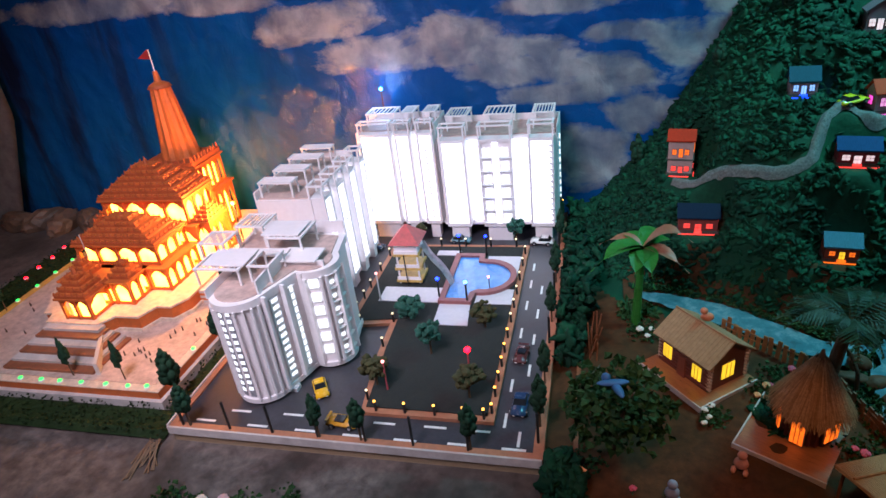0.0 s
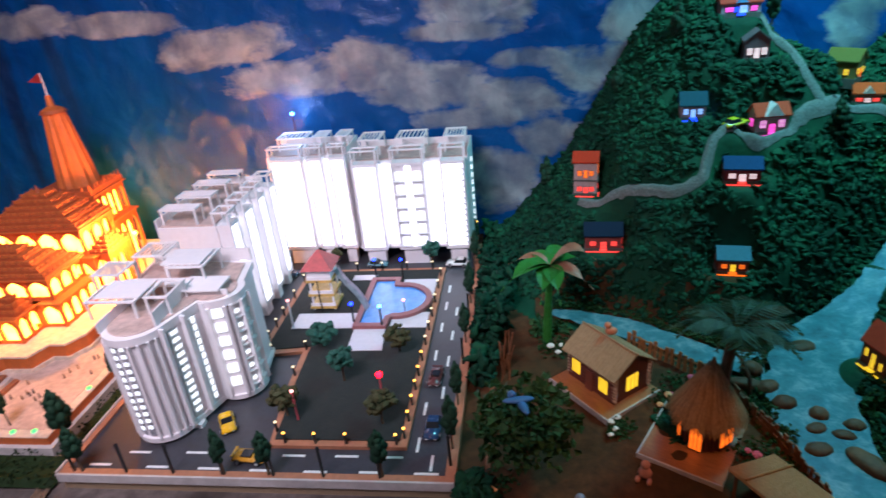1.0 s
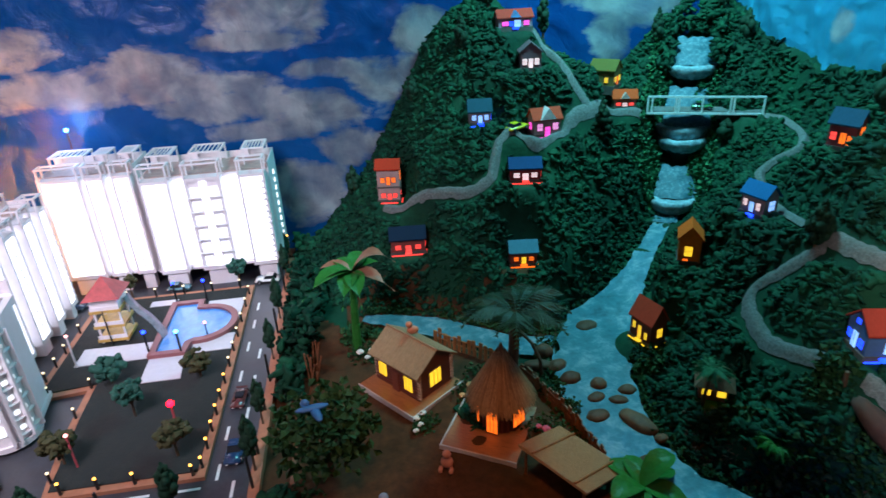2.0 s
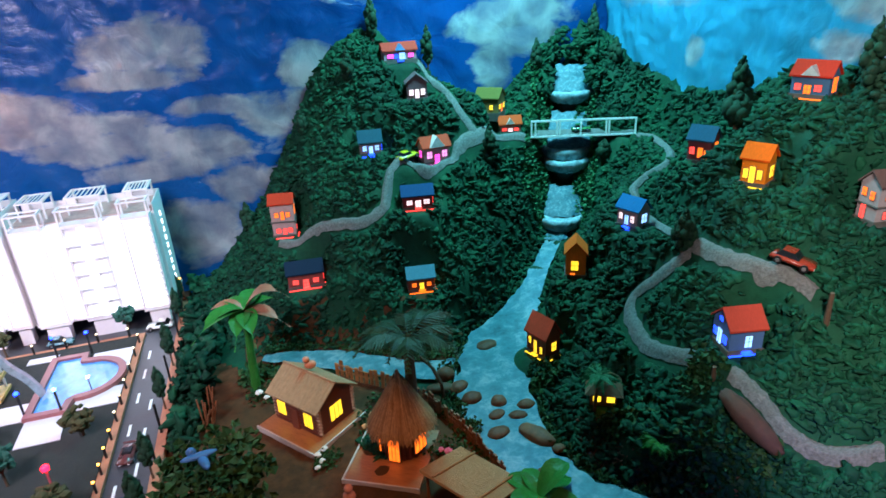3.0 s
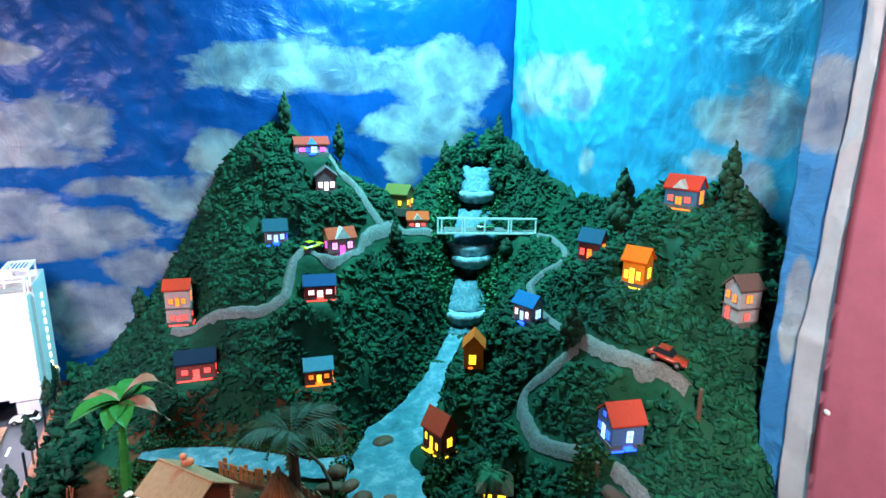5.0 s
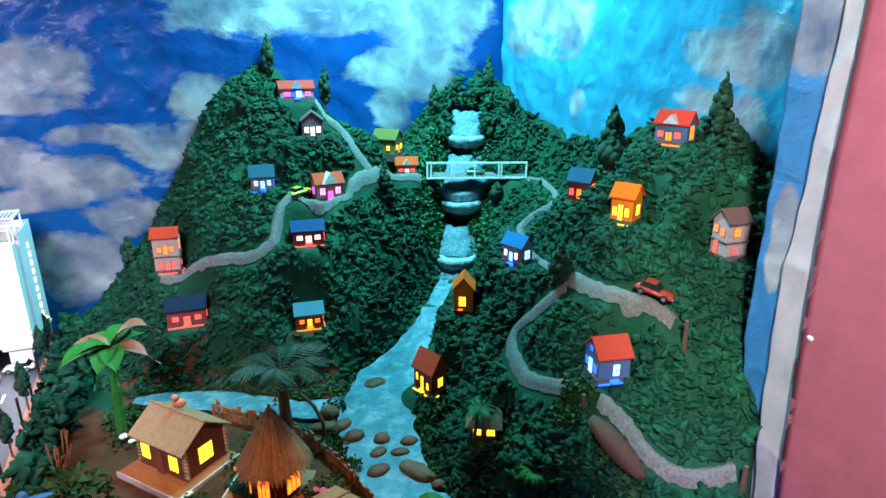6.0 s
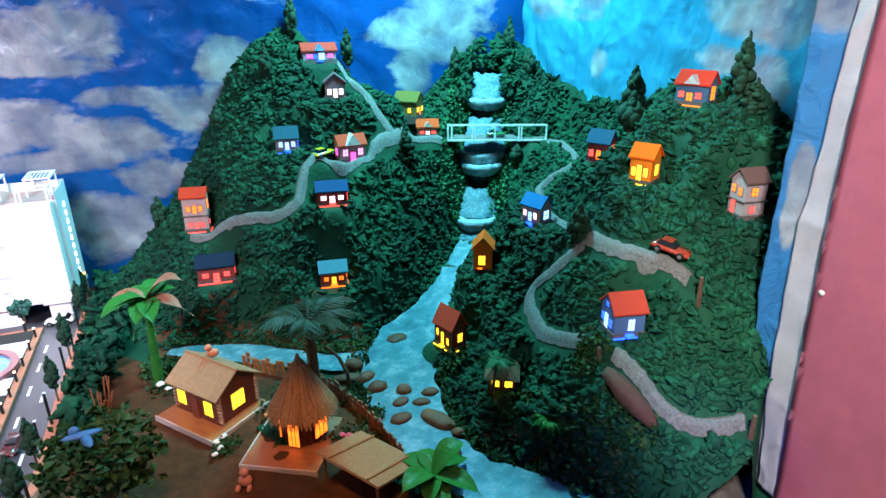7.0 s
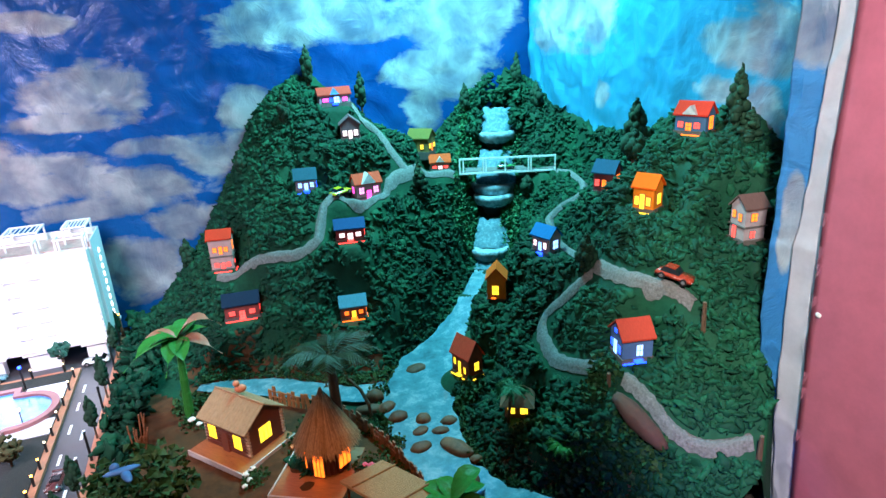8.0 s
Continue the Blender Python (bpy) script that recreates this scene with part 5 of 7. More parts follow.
def tiers(x0, x1, y0, y1, z, h, n, top=0.12, knobs=True):
    """A stepped roof: shrinking slabs, small knobs along each."""
    cx, cy = (x0 + x1) / 2, (y0 + y1) / 2
    for i in range(n):
        f = 1 - (1 - top) * i / n
        a, b = (x1 - x0) / 2 * f, (y1 - y0) / 2 * f
        z0 = z + h * i / n
        tier = pw("roof_tier", B(cx - a, cx + a, cy - b, cy + b, z0, z0 + h / n * 0.62), M["templedark"], temple)
        pw("roof_tier", B(cx - a * 0.93, cx + a * 0.93, cy - b * 0.93, cy + b * 0.93, z0 + h / n * 0.62, z0 + h / n), M["temple"], temple)
        if knobs and i < n:
            k = max(2, int(a * 2 / 0.028))
            bm = bmesh.new()
            for q in range(k + 1):
                x = cx - a * 0.95 + 2 * a * 0.95 * q / k
                for y in (cy - b * 0.95, cy + b * 0.95):
                    cone(bm, x, y, z0 + h / n * 0.6, z0 + h / n * 0.6 + 0.013, 0.006, 0.002, 5)
            k = max(2, int(b * 2 / 0.028))
            for q in range(1, k):
                y = cy - b * 0.95 + 2 * b * 0.95 * q / k
                for x in (cx - a * 0.95, cx + a * 0.95):
                    cone(bm, x, y, z0 + h / n * 0.6, z0 + h / n * 0.6 + 0.013, 0.006, 0.002, 5)
            bmesh.ops.transform(bm, matrix=temple.matrix_basis.inverted(), verts=bm.verts)
            o = part("knob_trim", bm, M["templedark"], tier)
            o["kind"] = "stuff"
    pw("finial", Cn(cx, cy, z + h, z + h + 0.03, 0.010, 0.001, 8), M["templedark"], temple)


def hall(x0, x1, y0, y1, z0, z1, roof, n, bays_x=3, bays_y=3, over=0.016):
    """A storey of posts and pointed openings before lit panels, with a stepped roof."""
    pw("lit_core", B(x0 + 0.016, x1 - 0.016, y0 + 0.016, y1 - 0.016, z0, z1 - 0.004), M["glow_temple"], temple, "panels glowing yellow")
    for i in range(bays_x + 1):
        x = x0 + (x1 - x0) * i / bays_x
        for y in (y0, y1):
            pw("column", B(x - 0.006, x + 0.006, y - 0.006, y + 0.006, z0, z1), M["temple"], temple)
    for i in range(1, bays_y):
        y = y0 + (y1 - y0) * i / bays_y
        for x in (x0, x1):
            pw("column", B(x - 0.006, x + 0.006, y - 0.006, y + 0.006, z0, z1), M["temple"], temple)
    hh = z1 - z0

    def arches(horizontal, fixed, a0, a1, n_b):
        for i in range(n_b):
            u0, u1 = a0 + (a1 - a0) * i / n_b, a0 + (a1 - a0) * (i + 1) / n_b
            w = u1 - u0
            pts = [(u0, z1), (u0, z1 - hh * 0.42), (u0 + w * 0.18, z1 - hh * 0.30), (u0 + w * 0.30, z1 - hh * 0.18), (u0 + w * 0.5, z1 - hh * 0.10), (u1 - w * 0.30, z1 - hh * 0.18), (u1 - w * 0.18, z1 - hh * 0.30), (u1, z1 - hh * 0.42), (u1, z1)]
            bm = bmesh.new()
            fr = []
            for d in (-0.003, 0.003):
                fr.append([bm.verts.new((u, fixed + d, z) if horizontal else (fixed + d, u, z)) for u, z in pts])
            bm.faces.new(fr[0])
            bm.faces.new(fr[1][::-1])
            for q in range(len(pts)):
                r = (q + 1) % len(pts)
                bm.faces.new((fr[0][r], fr[0][q], fr[1][q], fr[1][r]))
            bmesh.ops.recalc_face_normals(bm, faces=bm.faces)
            pw("arch", bm, M["temple"], temple)
    arches(True, y0, x0, x1, bays_x)
    arches(False, x1, y0, y1, bays_y)
    arches(False, x0, y0, y1, bays_y)
    pw("rail", B(x0 - 0.003, x1 + 0.003, y0 - 0.003, y0 + 0.003, z0, z0 + 0.012), M["temple"], temple)
    pw("rail", B(x1 - 0.003, x1 + 0.003, y0, y1, z0, z0 + 0.012), M["temple"], temple)
    pw("eave", B(x0 - over, x1 + over, y0 - over, y1 + over, z1, z1 + 0.008), M["temple"], temple)
    if n:
        tiers(x0 - over * 0.7, x1 + over * 0.7, y0 - over * 0.7, y1 + over * 0.7, z1 + 0.008, roof, n)


Z = 0.126
hall(-0.720, -0.600, 0.425, 0.530, Z, 0.215, 0.075, 4, 2, 1)                 # porch
hall(-0.800, -0.500, 0.535, 0.640, Z, 0.225, 0.0, 0, 4, 2)                   # ante hall
tiers(-0.78, -0.69, 0.545, 0.63, 0.233, 0.06, 3)
tiers(-0.585, -0.495, 0.545, 0.63, 0.233, 0.06, 3)
hall(-0.835, -0.405, 0.645, 0.850, Z, 0.225, 0.0, 0, 5, 4)                   # lower storey, first hall
hall(-0.810, -0.435, 0.665, 0.850, 0.233, 0.315, 0.090, 5, 4, 3)             # upper storey, first hall
hall(-0.850, -0.390, 0.870, 1.090, Z, 0.300, 0.0, 0, 4, 4)                   # second hall
hall(-0.820, -0.420, 0.885, 1.085, 0.308, 0.415, 0.125, 6, 4, 3)
hall(-0.415, -0.340, 0.900, 1.040, Z, 0.300, 0.050, 4, 1, 3, 0.010)          # side porch
hall(-0.910, -0.845, 0.900, 1.040, Z, 0.300, 0.050, 4, 1, 3, 0.010)
hall(-0.760, -0.475, 1.100, 1.320, Z, 0.330, 0.0, 0, 3, 5)                   # sanctum
hall(-0.745, -0.490, 1.110, 1.310, 0.338, 0.470, 0.0, 0, 3, 5)
pw("sanctum_roof", B(-0.755, -0.48, 1.10, 1.32, 0.478, 0.500), M["templedark"], temple)
for i in range(9):
    for x, y in ((-0.75 + i * 0.0325, 1.105), (-0.485, 1.11 + i * 0.025)):
        pw("spike", Cn(x, y, 0.50, 0.528, 0.006, 0.001, 5), M["templedark"], temple)
# ribbed spire
bm = bmesh.new()
prev = None
for i in range(15):
    k = i / 14
    rad = 0.082 - 0.040 * k
    ring = []
    for a in range(48):
        q = a / 48 * 6.2832
        rr = rad * (1 + 0.06 * math.cos(q * 12))
        ring.append(bm.verts.new((-0.612 + rr * math.cos(q), 1.215 + rr * math.sin(q), 0.500 + 0.315 * k)))
    if prev:
        for a in range(48):
            bm.faces.new((prev[a], prev[(a + 1) % 48], ring[(a + 1) % 48], ring[a]))
    prev = ring
bm.faces.new(prev)
pw("spire", bm, M["temple"], temple, "ribbed orange spire")
pw("spire_cap", Cn(-0.612, 1.215, 0.815, 0.828, 0.053, 0.044, 24), M["templedark"], temple)
pw("spire_cap", Cn(-0.612, 1.215, 0.828, 0.840, 0.044, 0.020, 24), M["temple"], temple)
pw("spire_cap", Cn(-0.612, 1.215, 0.840, 0.885, 0.016, 0.010, 12), M["temple"], temple)
pw("flag_pole", Cn(-0.612, 1.215, 0.885, 0.975, 0.0028, 0.002, 6), M["white"], temple)
bm = bmesh.new()
vs = [bm.verts.new(p) for p in ((-0.614, 1.213, 0.978), (-0.660, 1.195, 0.945), (-0.614, 1.213, 0.935))]
bm.faces.new(vs)
bmesh.ops.solidify(bm, geom=bm.faces, thickness=0.001)
pw("flag", bm, paint("red_cloth", (0.35, 0.02, 0.02)), temple, "small red pennant")
pw("side_pole", Cn(-0.70, 0.60, 0.30, 0.40, 0.002, 0.0015, 6), M["edge"], temple)


def led(m, mat, label, group):
    t = thing("led_light", m, label, "led light", group)
    part("base", Cn(0, 0, 0, 0.004, 0.011, 0.010, 10), M["white"], t)
    part("dome", ball(bmesh.new(), 0, 0, 0.005, 0.0085, 1, (1, 1, 0.8)), mat, t, "glowing dome")
    return t


g0 = led(pose(-0.82, 0.150, 0.060), M["glow_green"], "round green light on the terrace coping", "terrace lights")
for x, y in ((-0.92, 0.15), (-0.71, 0.15), (-0.62, 0.15), (-0.54, 0.15), (-0.45, 0.15), (-0.35, 0.15), (-0.26, 0.15), (-0.19, 0.155), (-0.145, 0.25), (-0.145, 0.36), (-0.142, 0.48), (-0.14, 0.60), (-1.19, 0.50), (-1.20, 0.62), (-1.21, 0.74), (-1.22, 0.86), (-1.23, 0.98)):
    copy_thing(g0, pose(x, y, 0.060))
r0 = led(pose(-1.40, 0.85, 0.030), M["glow_red"], "small red light in the flower bed", "bed lights")
for x, y in ((-1.42, 0.95), (-1.43, 1.05), (-1.46, 1.16)):
    copy_thing(r0, pose(x, y, 0.030))
for x, y, s in ((-0.515, 0.185, 1.0), (-0.30, 0.185, 1.0), (-0.17, 0.66, 1.0), (-1.19, 0.55, 0.9)):
    copy_thing(cb, pose(x, y, 0.058)).scale = (s * 0.75, s * 0.75, s)

# small pegs standing on the terrace
peg = thing("figurine", pose(-0.30, 0.30, 0.059), "tiny plain dark figurine on the terrace", "figurine", "terrace figurines")
part("figurine_body", Cn(0, 0, 0, 0.018, 0.0035, 0.0018, 6), paint("peg_dark", (0.10, 0.06, 0.05)), peg)
rng = random.Random(5)
for i in range(26):
    if i < 19:
        x, y = rng.uniform(-0.40, -0.18), rng.uniform(0.24, 0.55)
        if x < -0.30 and y > 0.42:
            y -= 0.2
    else:
        x, y = rng.uniform(-1.10, -0.92), rng.uniform(0.25, 0.75)
    copy_thing(peg, pose(x, y, 0.059))

# turf strips round the terrace

def tuft_sheet(name, x0, x1, y0, y1, z, label, mat, seed):
    rng = random.Random(seed)
    v, f = [], []
    nxx, nyy = max(2, int((x1 - x0) / 0.02)), max(2, int((y1 - y0) / 0.02))
    for j in range(nyy + 1):
        for i in range(nxx + 1):
            x, y = x0 + (x1 - x0) * i / nxx, y0 + (y1 - y0) * j / nyy
            e = 0 if i in (0, nxx) or j in (0, nyy) else 1
            v.append((x, y, z * 0.3 + e * (z * 0.7 + 0.010 * noise.noise(Vector((x * 25, y * 25, 0))))))
    for j in range(nyy):
        for i in range(nxx):
            a = j * (nxx + 1) + i
            f.append((a, a + 1, a + nxx + 2, a + nxx + 1))
    for i in range(int((x1 - x0) * (y1 - y0) * 4200)):
        x, y = rng.uniform(x0, x1), rng.uniform(y0, y1)
        leaf(v, f, (x, y, z + 0.004), rng.uniform(0.006, 0.014), rng)
    me = bpy.data.meshes.new(name)
    me.from_pydata(v, [], f)
    me.materials.append(mat)
    return tagged(new(name, me), label, "grass", kind="stuff")


def leaf(v, f, p, s, rng, up=0.5):
    """One folded leaf of four triangles, appended to the lists."""
    d = Vector((rng.gauss(0, 1), rng.gauss(0, 1), rng.gauss(up, 0.6))).normalized()
    e = d.orthogonal().normalized()
    e.rotate(Matrix.Rotation(rng.uniform(0, 6.28), 3, d))
    q = d.cross(e) * s * 0.25
    p = Vector(p)
    n = len(v)
    w = s * 0.42
    v += [tuple(p), tuple(p + d * s * 0.5 + e * w + q), tuple(p + d * s), tuple(p + d * s * 0.5 - e * w + q), tuple(p + d * s * 0.5 - q)]
    f += [(n, n + 1, n + 4), (n + 1, n + 2, n + 4), (n + 2, n + 3, n + 4), (n + 3, n, n + 4)]


tuft_sheet("grass", -1.9, -0.03, -0.010, 0.112, 0.022, "strip of low green turf before the temple terrace", M["turf"], 1)
tuft_sheet("grass", -0.100, -0.012, 0.115, 1.45, 0.024, "strip of low green planting between terrace and board", M["turf"], 2)
tuft_sheet("flower_bed", -1.50, -1.29, 0.30, 1.35, 0.022, "dark planted bed beside the terrace", M["turf"], 3)
# crumpled paper rocks along the foot of the banner
for i in range(9):
    rng = random.Random(40 + i)
    single("paper_rock", ball(bmesh.new(), 0, 0, 0.03, 0.085, 3, (1.6, 0.8, 0.9), 0.09, rng), paint("crumpled_rock_paper", (0.13, 0.085, 0.06), 0.5, bump=0.6, stain=0.5), "crumpled brown rock paper at the banner's foot", "paper rock", "paper rocks", m=pose(-2.05 + i * 0.16, 1.46 + 0.03 * (i % 2), -0.004, 0, 0, i * 50))

# ---------- foliage of the hills ----------
HOUSES = []      # footprints: x, y, radius


def clear_of(x, y, paths=0.035, houses=True):
    if min(seg_dist(x, y, l)[0] for l in PATHS) < paths:
        return False
    for line in (RIVER, POND):
        d, k = seg_dist(x, y, line)
        if d < ribbon_at(line, k)[3] + 0.012:
            return False
    if seg_dist(x, y, [(2.97, 1.5), (2.86, 1.26), (2.70, 1.02)])[0] < 0.072:
        return False
    if seg_dist(x, y, [(2.70, 1.22), (3.09, 1.06)])[0] < 0.055:
        return False
    if houses:
        for hx, hy, r in HOUSES:
            if (x - hx) ** 2 + (y - hy) ** 2 < r * r:
                return False
    return True


def lumps(name, rng, spots, label, mat, size, flat=0.7):
    """Many small crumpled ruffles in one sheet of foliage."""
    bm0 = bmesh.new()
    bmesh.ops.create_icosphere(bm0, subdivisions=2, radius=1)
    base = [v.co.copy() for v in bm0.verts]
    tris = np.array([[v.index for v in f.verts] for f in bm0.faces])
    bm0.free()
    kinds = []
    for i in range(12):
        o = Vector((i * 7.3, i * 3.1, 0))
        kinds.append(np.array([c * (1 + 0.9 * noise.noise(c * 1.5 + o) + 0.25 * noise.noise(c * 3.2 + o)) for c in base]))
    v, f = [], []
    for n, (x, y, z) in enumerate(spots):
        s = rng.uniform(*size)
        r = np.array(Euler((rng.uniform(0, 6), rng.uniform(0, 6), rng.uniform(0, 6))).to_matrix())
        p = (kinds[rng.randrange(12)] * (s * rng.uniform(0.8, 1.7), s * rng.uniform(0.5, 1.1), s * rng.uniform(0.22, 0.55))) @ r.T
        v.append(p * (1, 1, flat) + (x, y, z))
        f.append(tris + n * len(base))
    me = bpy.data.meshes.new(name)
    me.from_pydata(np.concatenate(v).tolist(), [], np.concatenate(f).tolist())
    me.polygons.foreach_set("use_smooth", [True] * len(me.polygons))
    me.materials.append(mat)
    return tagged(new(name, me), label, "foliage", kind="stuff")


# ---------- houses on the hills ----------
GL = {
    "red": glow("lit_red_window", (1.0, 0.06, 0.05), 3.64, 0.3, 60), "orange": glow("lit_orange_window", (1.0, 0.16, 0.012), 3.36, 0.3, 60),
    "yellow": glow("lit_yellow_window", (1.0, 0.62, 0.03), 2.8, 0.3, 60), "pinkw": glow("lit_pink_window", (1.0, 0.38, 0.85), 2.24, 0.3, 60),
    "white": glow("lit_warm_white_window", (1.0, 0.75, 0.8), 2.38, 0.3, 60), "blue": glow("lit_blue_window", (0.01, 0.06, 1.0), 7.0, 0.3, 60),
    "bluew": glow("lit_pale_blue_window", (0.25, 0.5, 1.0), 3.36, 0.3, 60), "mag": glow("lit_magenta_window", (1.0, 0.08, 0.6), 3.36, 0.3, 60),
    # red glow of lower panes, also of the added spill strips
    "redfloor": glow("red_lower_glow", (1.0, 0.05, 0.04), 4.2, 0.3, 60),
}


def house(x, y, z, yaw, w, d, wall, rise, wall_col, roof_col, label, front, right=(), left=(), dormer=None, step=None, spill=None, storey=False):
    """A card house, ridge along x, front to -y. Openings: (place along the wall, bottom, width, height, light)."""
    h = thing("model_house", pose(x, y, z, 0, 0, yaw), label, "model house", "hill houses")
    HOUSES.append((x, y, max(w, d) * 0.62))
    fx, fy = 1.5 - x, -1.25 - y
    q = math.hypot(fx, fy)
    HOUSES.append((x + 0.045 * fx / q, y + 0.045 * fy / q, max(w, d) * 0.44))
    wm = paint("card_wall_" + "_".join(str(int(v * 99)) for v in wall_col), wall_col, 0.8, scale=70, vary=0.15, bump=0.1, spec=0.12)
    rm = paint("card_roof_" + "_".join(str(int(v * 99)) for v in roof_col), roof_col, 0.85, scale=80, vary=0.22, bump=0.25, stretch=(5, 1, 1), spec=0.06)
    bm = B(-w / 2, w / 2, -d / 2, d / 2, -0.03, wall)
    part("wall", bm, wm, h)
    part("gable", gable(bmesh.new(), w * 0.998, d * 0.998, wall, rise), wm, h)
    part("roof", roof_slab(w, d, wall, rise, -1), rm, h)
    part("roof", roof_slab(w, d, wall, rise, 1), rm, h)
    part("plinth", B(-w / 2 - 0.004, w / 2 + 0.004, -d / 2 - 0.004, d / 2 + 0.004, -0.032, 0.004), paint("earthy_plinth", (0.10, 0.09, 0.08)), h)
    if storey:
        part("storey_band", B(-w / 2 - 0.005, w / 2 + 0.005, -d / 2 - 0.005, d / 2 + 0.005, wall * 0.42, wall * 0.45), paint("earthy_plinth", (0.10, 0.09, 0.08)), h)
    trim = paint("dark_frame", (0.12, 0.10, 0.09), 0.5)

    def opening(m, bottom, ww, hh, light):
        fr = part("window_frame" if bottom > 0.008 else "door_frame", B(-ww / 2 - 0.002, ww / 2 + 0.002, -0.0015, 0.001, bottom - 0.002, bottom + hh + 0.002, m=m), trim, h)
        part("pane", B(-ww / 2, ww / 2, -0.003, -0.0012, bottom, bottom + hh, m=m), GL[light], fr, "lit pane")
        part("mullion", B(-0.0007, 0.0007, -0.0038, -0.003, bottom, bottom + hh, m=m), trim, fr)
        if hh < ww * 1.9:
            part("mullion", B(-ww / 2, ww / 2, -0.0038, -0.003, bottom + hh * 0.5, bottom + hh * 0.5 + 0.0013, m=m), trim, fr)
    for k, bo, ww, hh, li in front:
        opening(Matrix.Translation((k * w / 2, -d / 2, 0)), bo, ww, hh, li)
    for k, bo, ww, hh, li in right:
        opening(Matrix.Translation((w / 2, k * d / 2, 0)) @ pose(0, 0, 0, 0, 0, 90), bo, ww, hh, li)
    for k, bo, ww, hh, li in left:
        opening(Matrix.Translation((-w / 2, k * d / 2, 0)) @ pose(0, 0, 0, 0, 0, -90), bo, ww, hh, li)
    if dormer:
        dw, dh, dcol = dormer
        bm = bmesh.new()
        v = [bm.verts.new(p) for p in ((-dw / 2, -d / 2 - 0.014, wall), (dw / 2, -d / 2 - 0.014, wall), (0, -d / 2 - 0.014, wall + dh), (-dw / 2, 0, wall), (dw / 2, 0, wall), (0, 0, wall + dh))]
        for fc in ((0, 1, 2), (5, 4, 3), (0, 2, 5, 3), (1, 4, 5, 2), (0, 3, 4, 1)):
            bm.faces.new([v[i] for i in fc])
        part("dormer", bm, paint("dormer_" + "_".join(str(int(q * 99)) for q in dcol), dcol, 0.6), h)
    # glowing bar added for inside light that spills out at the door
    if step:
        part("step_light", B(-0.012, 0.012, -d / 2 - 0.012, -d / 2 - 0.004, -0.004, 0.003), GL[step], h, "added glowing strip for light spilling at the door")
    if spill:      # added glowing strips stand in for light leaking out under the card walls
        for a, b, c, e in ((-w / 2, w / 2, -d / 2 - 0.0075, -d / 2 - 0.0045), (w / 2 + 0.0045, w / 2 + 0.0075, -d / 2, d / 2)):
            part("base_light", B(a, b, c, e, -0.011, -0.008), GL[spill], h, "added glowing strip for light leaking under the wall")
    return h


PK, BRN = (0.55, 0.36, 0.34), (0.22, 0.10, 0.07)
RED, BLU, DKB, ORG = (0.48, 0.04, 0.018), (0.03, 0.12, 0.24), (0.02, 0.04, 0.08), (0.42, 0.10, 0.025)
w3 = lambda b, ww, hh, li, dh=None, dl=None: [(-0.58, b, ww, hh, li), (0.58, b, ww, hh, li), (0.0, 0.004, ww, dh or b + hh - 0.004, dl or li)]
house(1.581, 1.278, 0.345, -10, 0.0905, 0.074, 0.1364, 0.0283, (0.425, 0.306, 0.2805), (0.432, 0.036, 0.0162), 'two-storey pink card house with a red roof and orange windows',
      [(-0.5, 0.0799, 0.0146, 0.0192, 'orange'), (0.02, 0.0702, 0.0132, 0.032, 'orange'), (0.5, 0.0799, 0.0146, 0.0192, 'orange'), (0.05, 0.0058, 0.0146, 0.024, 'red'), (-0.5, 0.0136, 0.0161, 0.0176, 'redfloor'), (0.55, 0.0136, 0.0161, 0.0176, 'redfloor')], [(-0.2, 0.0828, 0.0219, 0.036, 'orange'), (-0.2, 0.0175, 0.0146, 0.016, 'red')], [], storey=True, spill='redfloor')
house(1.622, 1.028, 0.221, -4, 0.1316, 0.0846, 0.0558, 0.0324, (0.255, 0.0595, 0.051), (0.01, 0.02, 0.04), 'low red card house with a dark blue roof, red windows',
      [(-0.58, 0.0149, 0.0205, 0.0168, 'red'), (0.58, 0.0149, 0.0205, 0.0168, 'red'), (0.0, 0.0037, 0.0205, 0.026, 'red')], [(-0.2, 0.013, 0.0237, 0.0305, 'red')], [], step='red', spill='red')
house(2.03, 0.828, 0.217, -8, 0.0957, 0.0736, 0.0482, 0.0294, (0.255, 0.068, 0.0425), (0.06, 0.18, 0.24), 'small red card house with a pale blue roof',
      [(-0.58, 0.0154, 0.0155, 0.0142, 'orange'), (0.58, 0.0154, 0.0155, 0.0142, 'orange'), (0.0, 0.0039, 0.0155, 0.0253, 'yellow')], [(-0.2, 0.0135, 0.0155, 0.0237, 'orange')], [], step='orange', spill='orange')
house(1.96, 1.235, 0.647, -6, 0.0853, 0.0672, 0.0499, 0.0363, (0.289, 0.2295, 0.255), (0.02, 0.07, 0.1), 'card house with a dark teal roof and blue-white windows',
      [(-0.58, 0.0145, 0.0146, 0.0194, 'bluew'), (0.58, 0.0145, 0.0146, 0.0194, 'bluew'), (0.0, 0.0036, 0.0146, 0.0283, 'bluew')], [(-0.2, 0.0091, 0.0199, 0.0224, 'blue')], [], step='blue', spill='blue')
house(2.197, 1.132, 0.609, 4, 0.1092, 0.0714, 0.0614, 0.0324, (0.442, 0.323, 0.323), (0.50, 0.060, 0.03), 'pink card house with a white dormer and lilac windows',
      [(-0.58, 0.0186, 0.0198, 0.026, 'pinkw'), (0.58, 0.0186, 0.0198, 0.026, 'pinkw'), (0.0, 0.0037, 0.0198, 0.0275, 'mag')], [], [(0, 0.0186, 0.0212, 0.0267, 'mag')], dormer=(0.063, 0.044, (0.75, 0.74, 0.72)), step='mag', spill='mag')
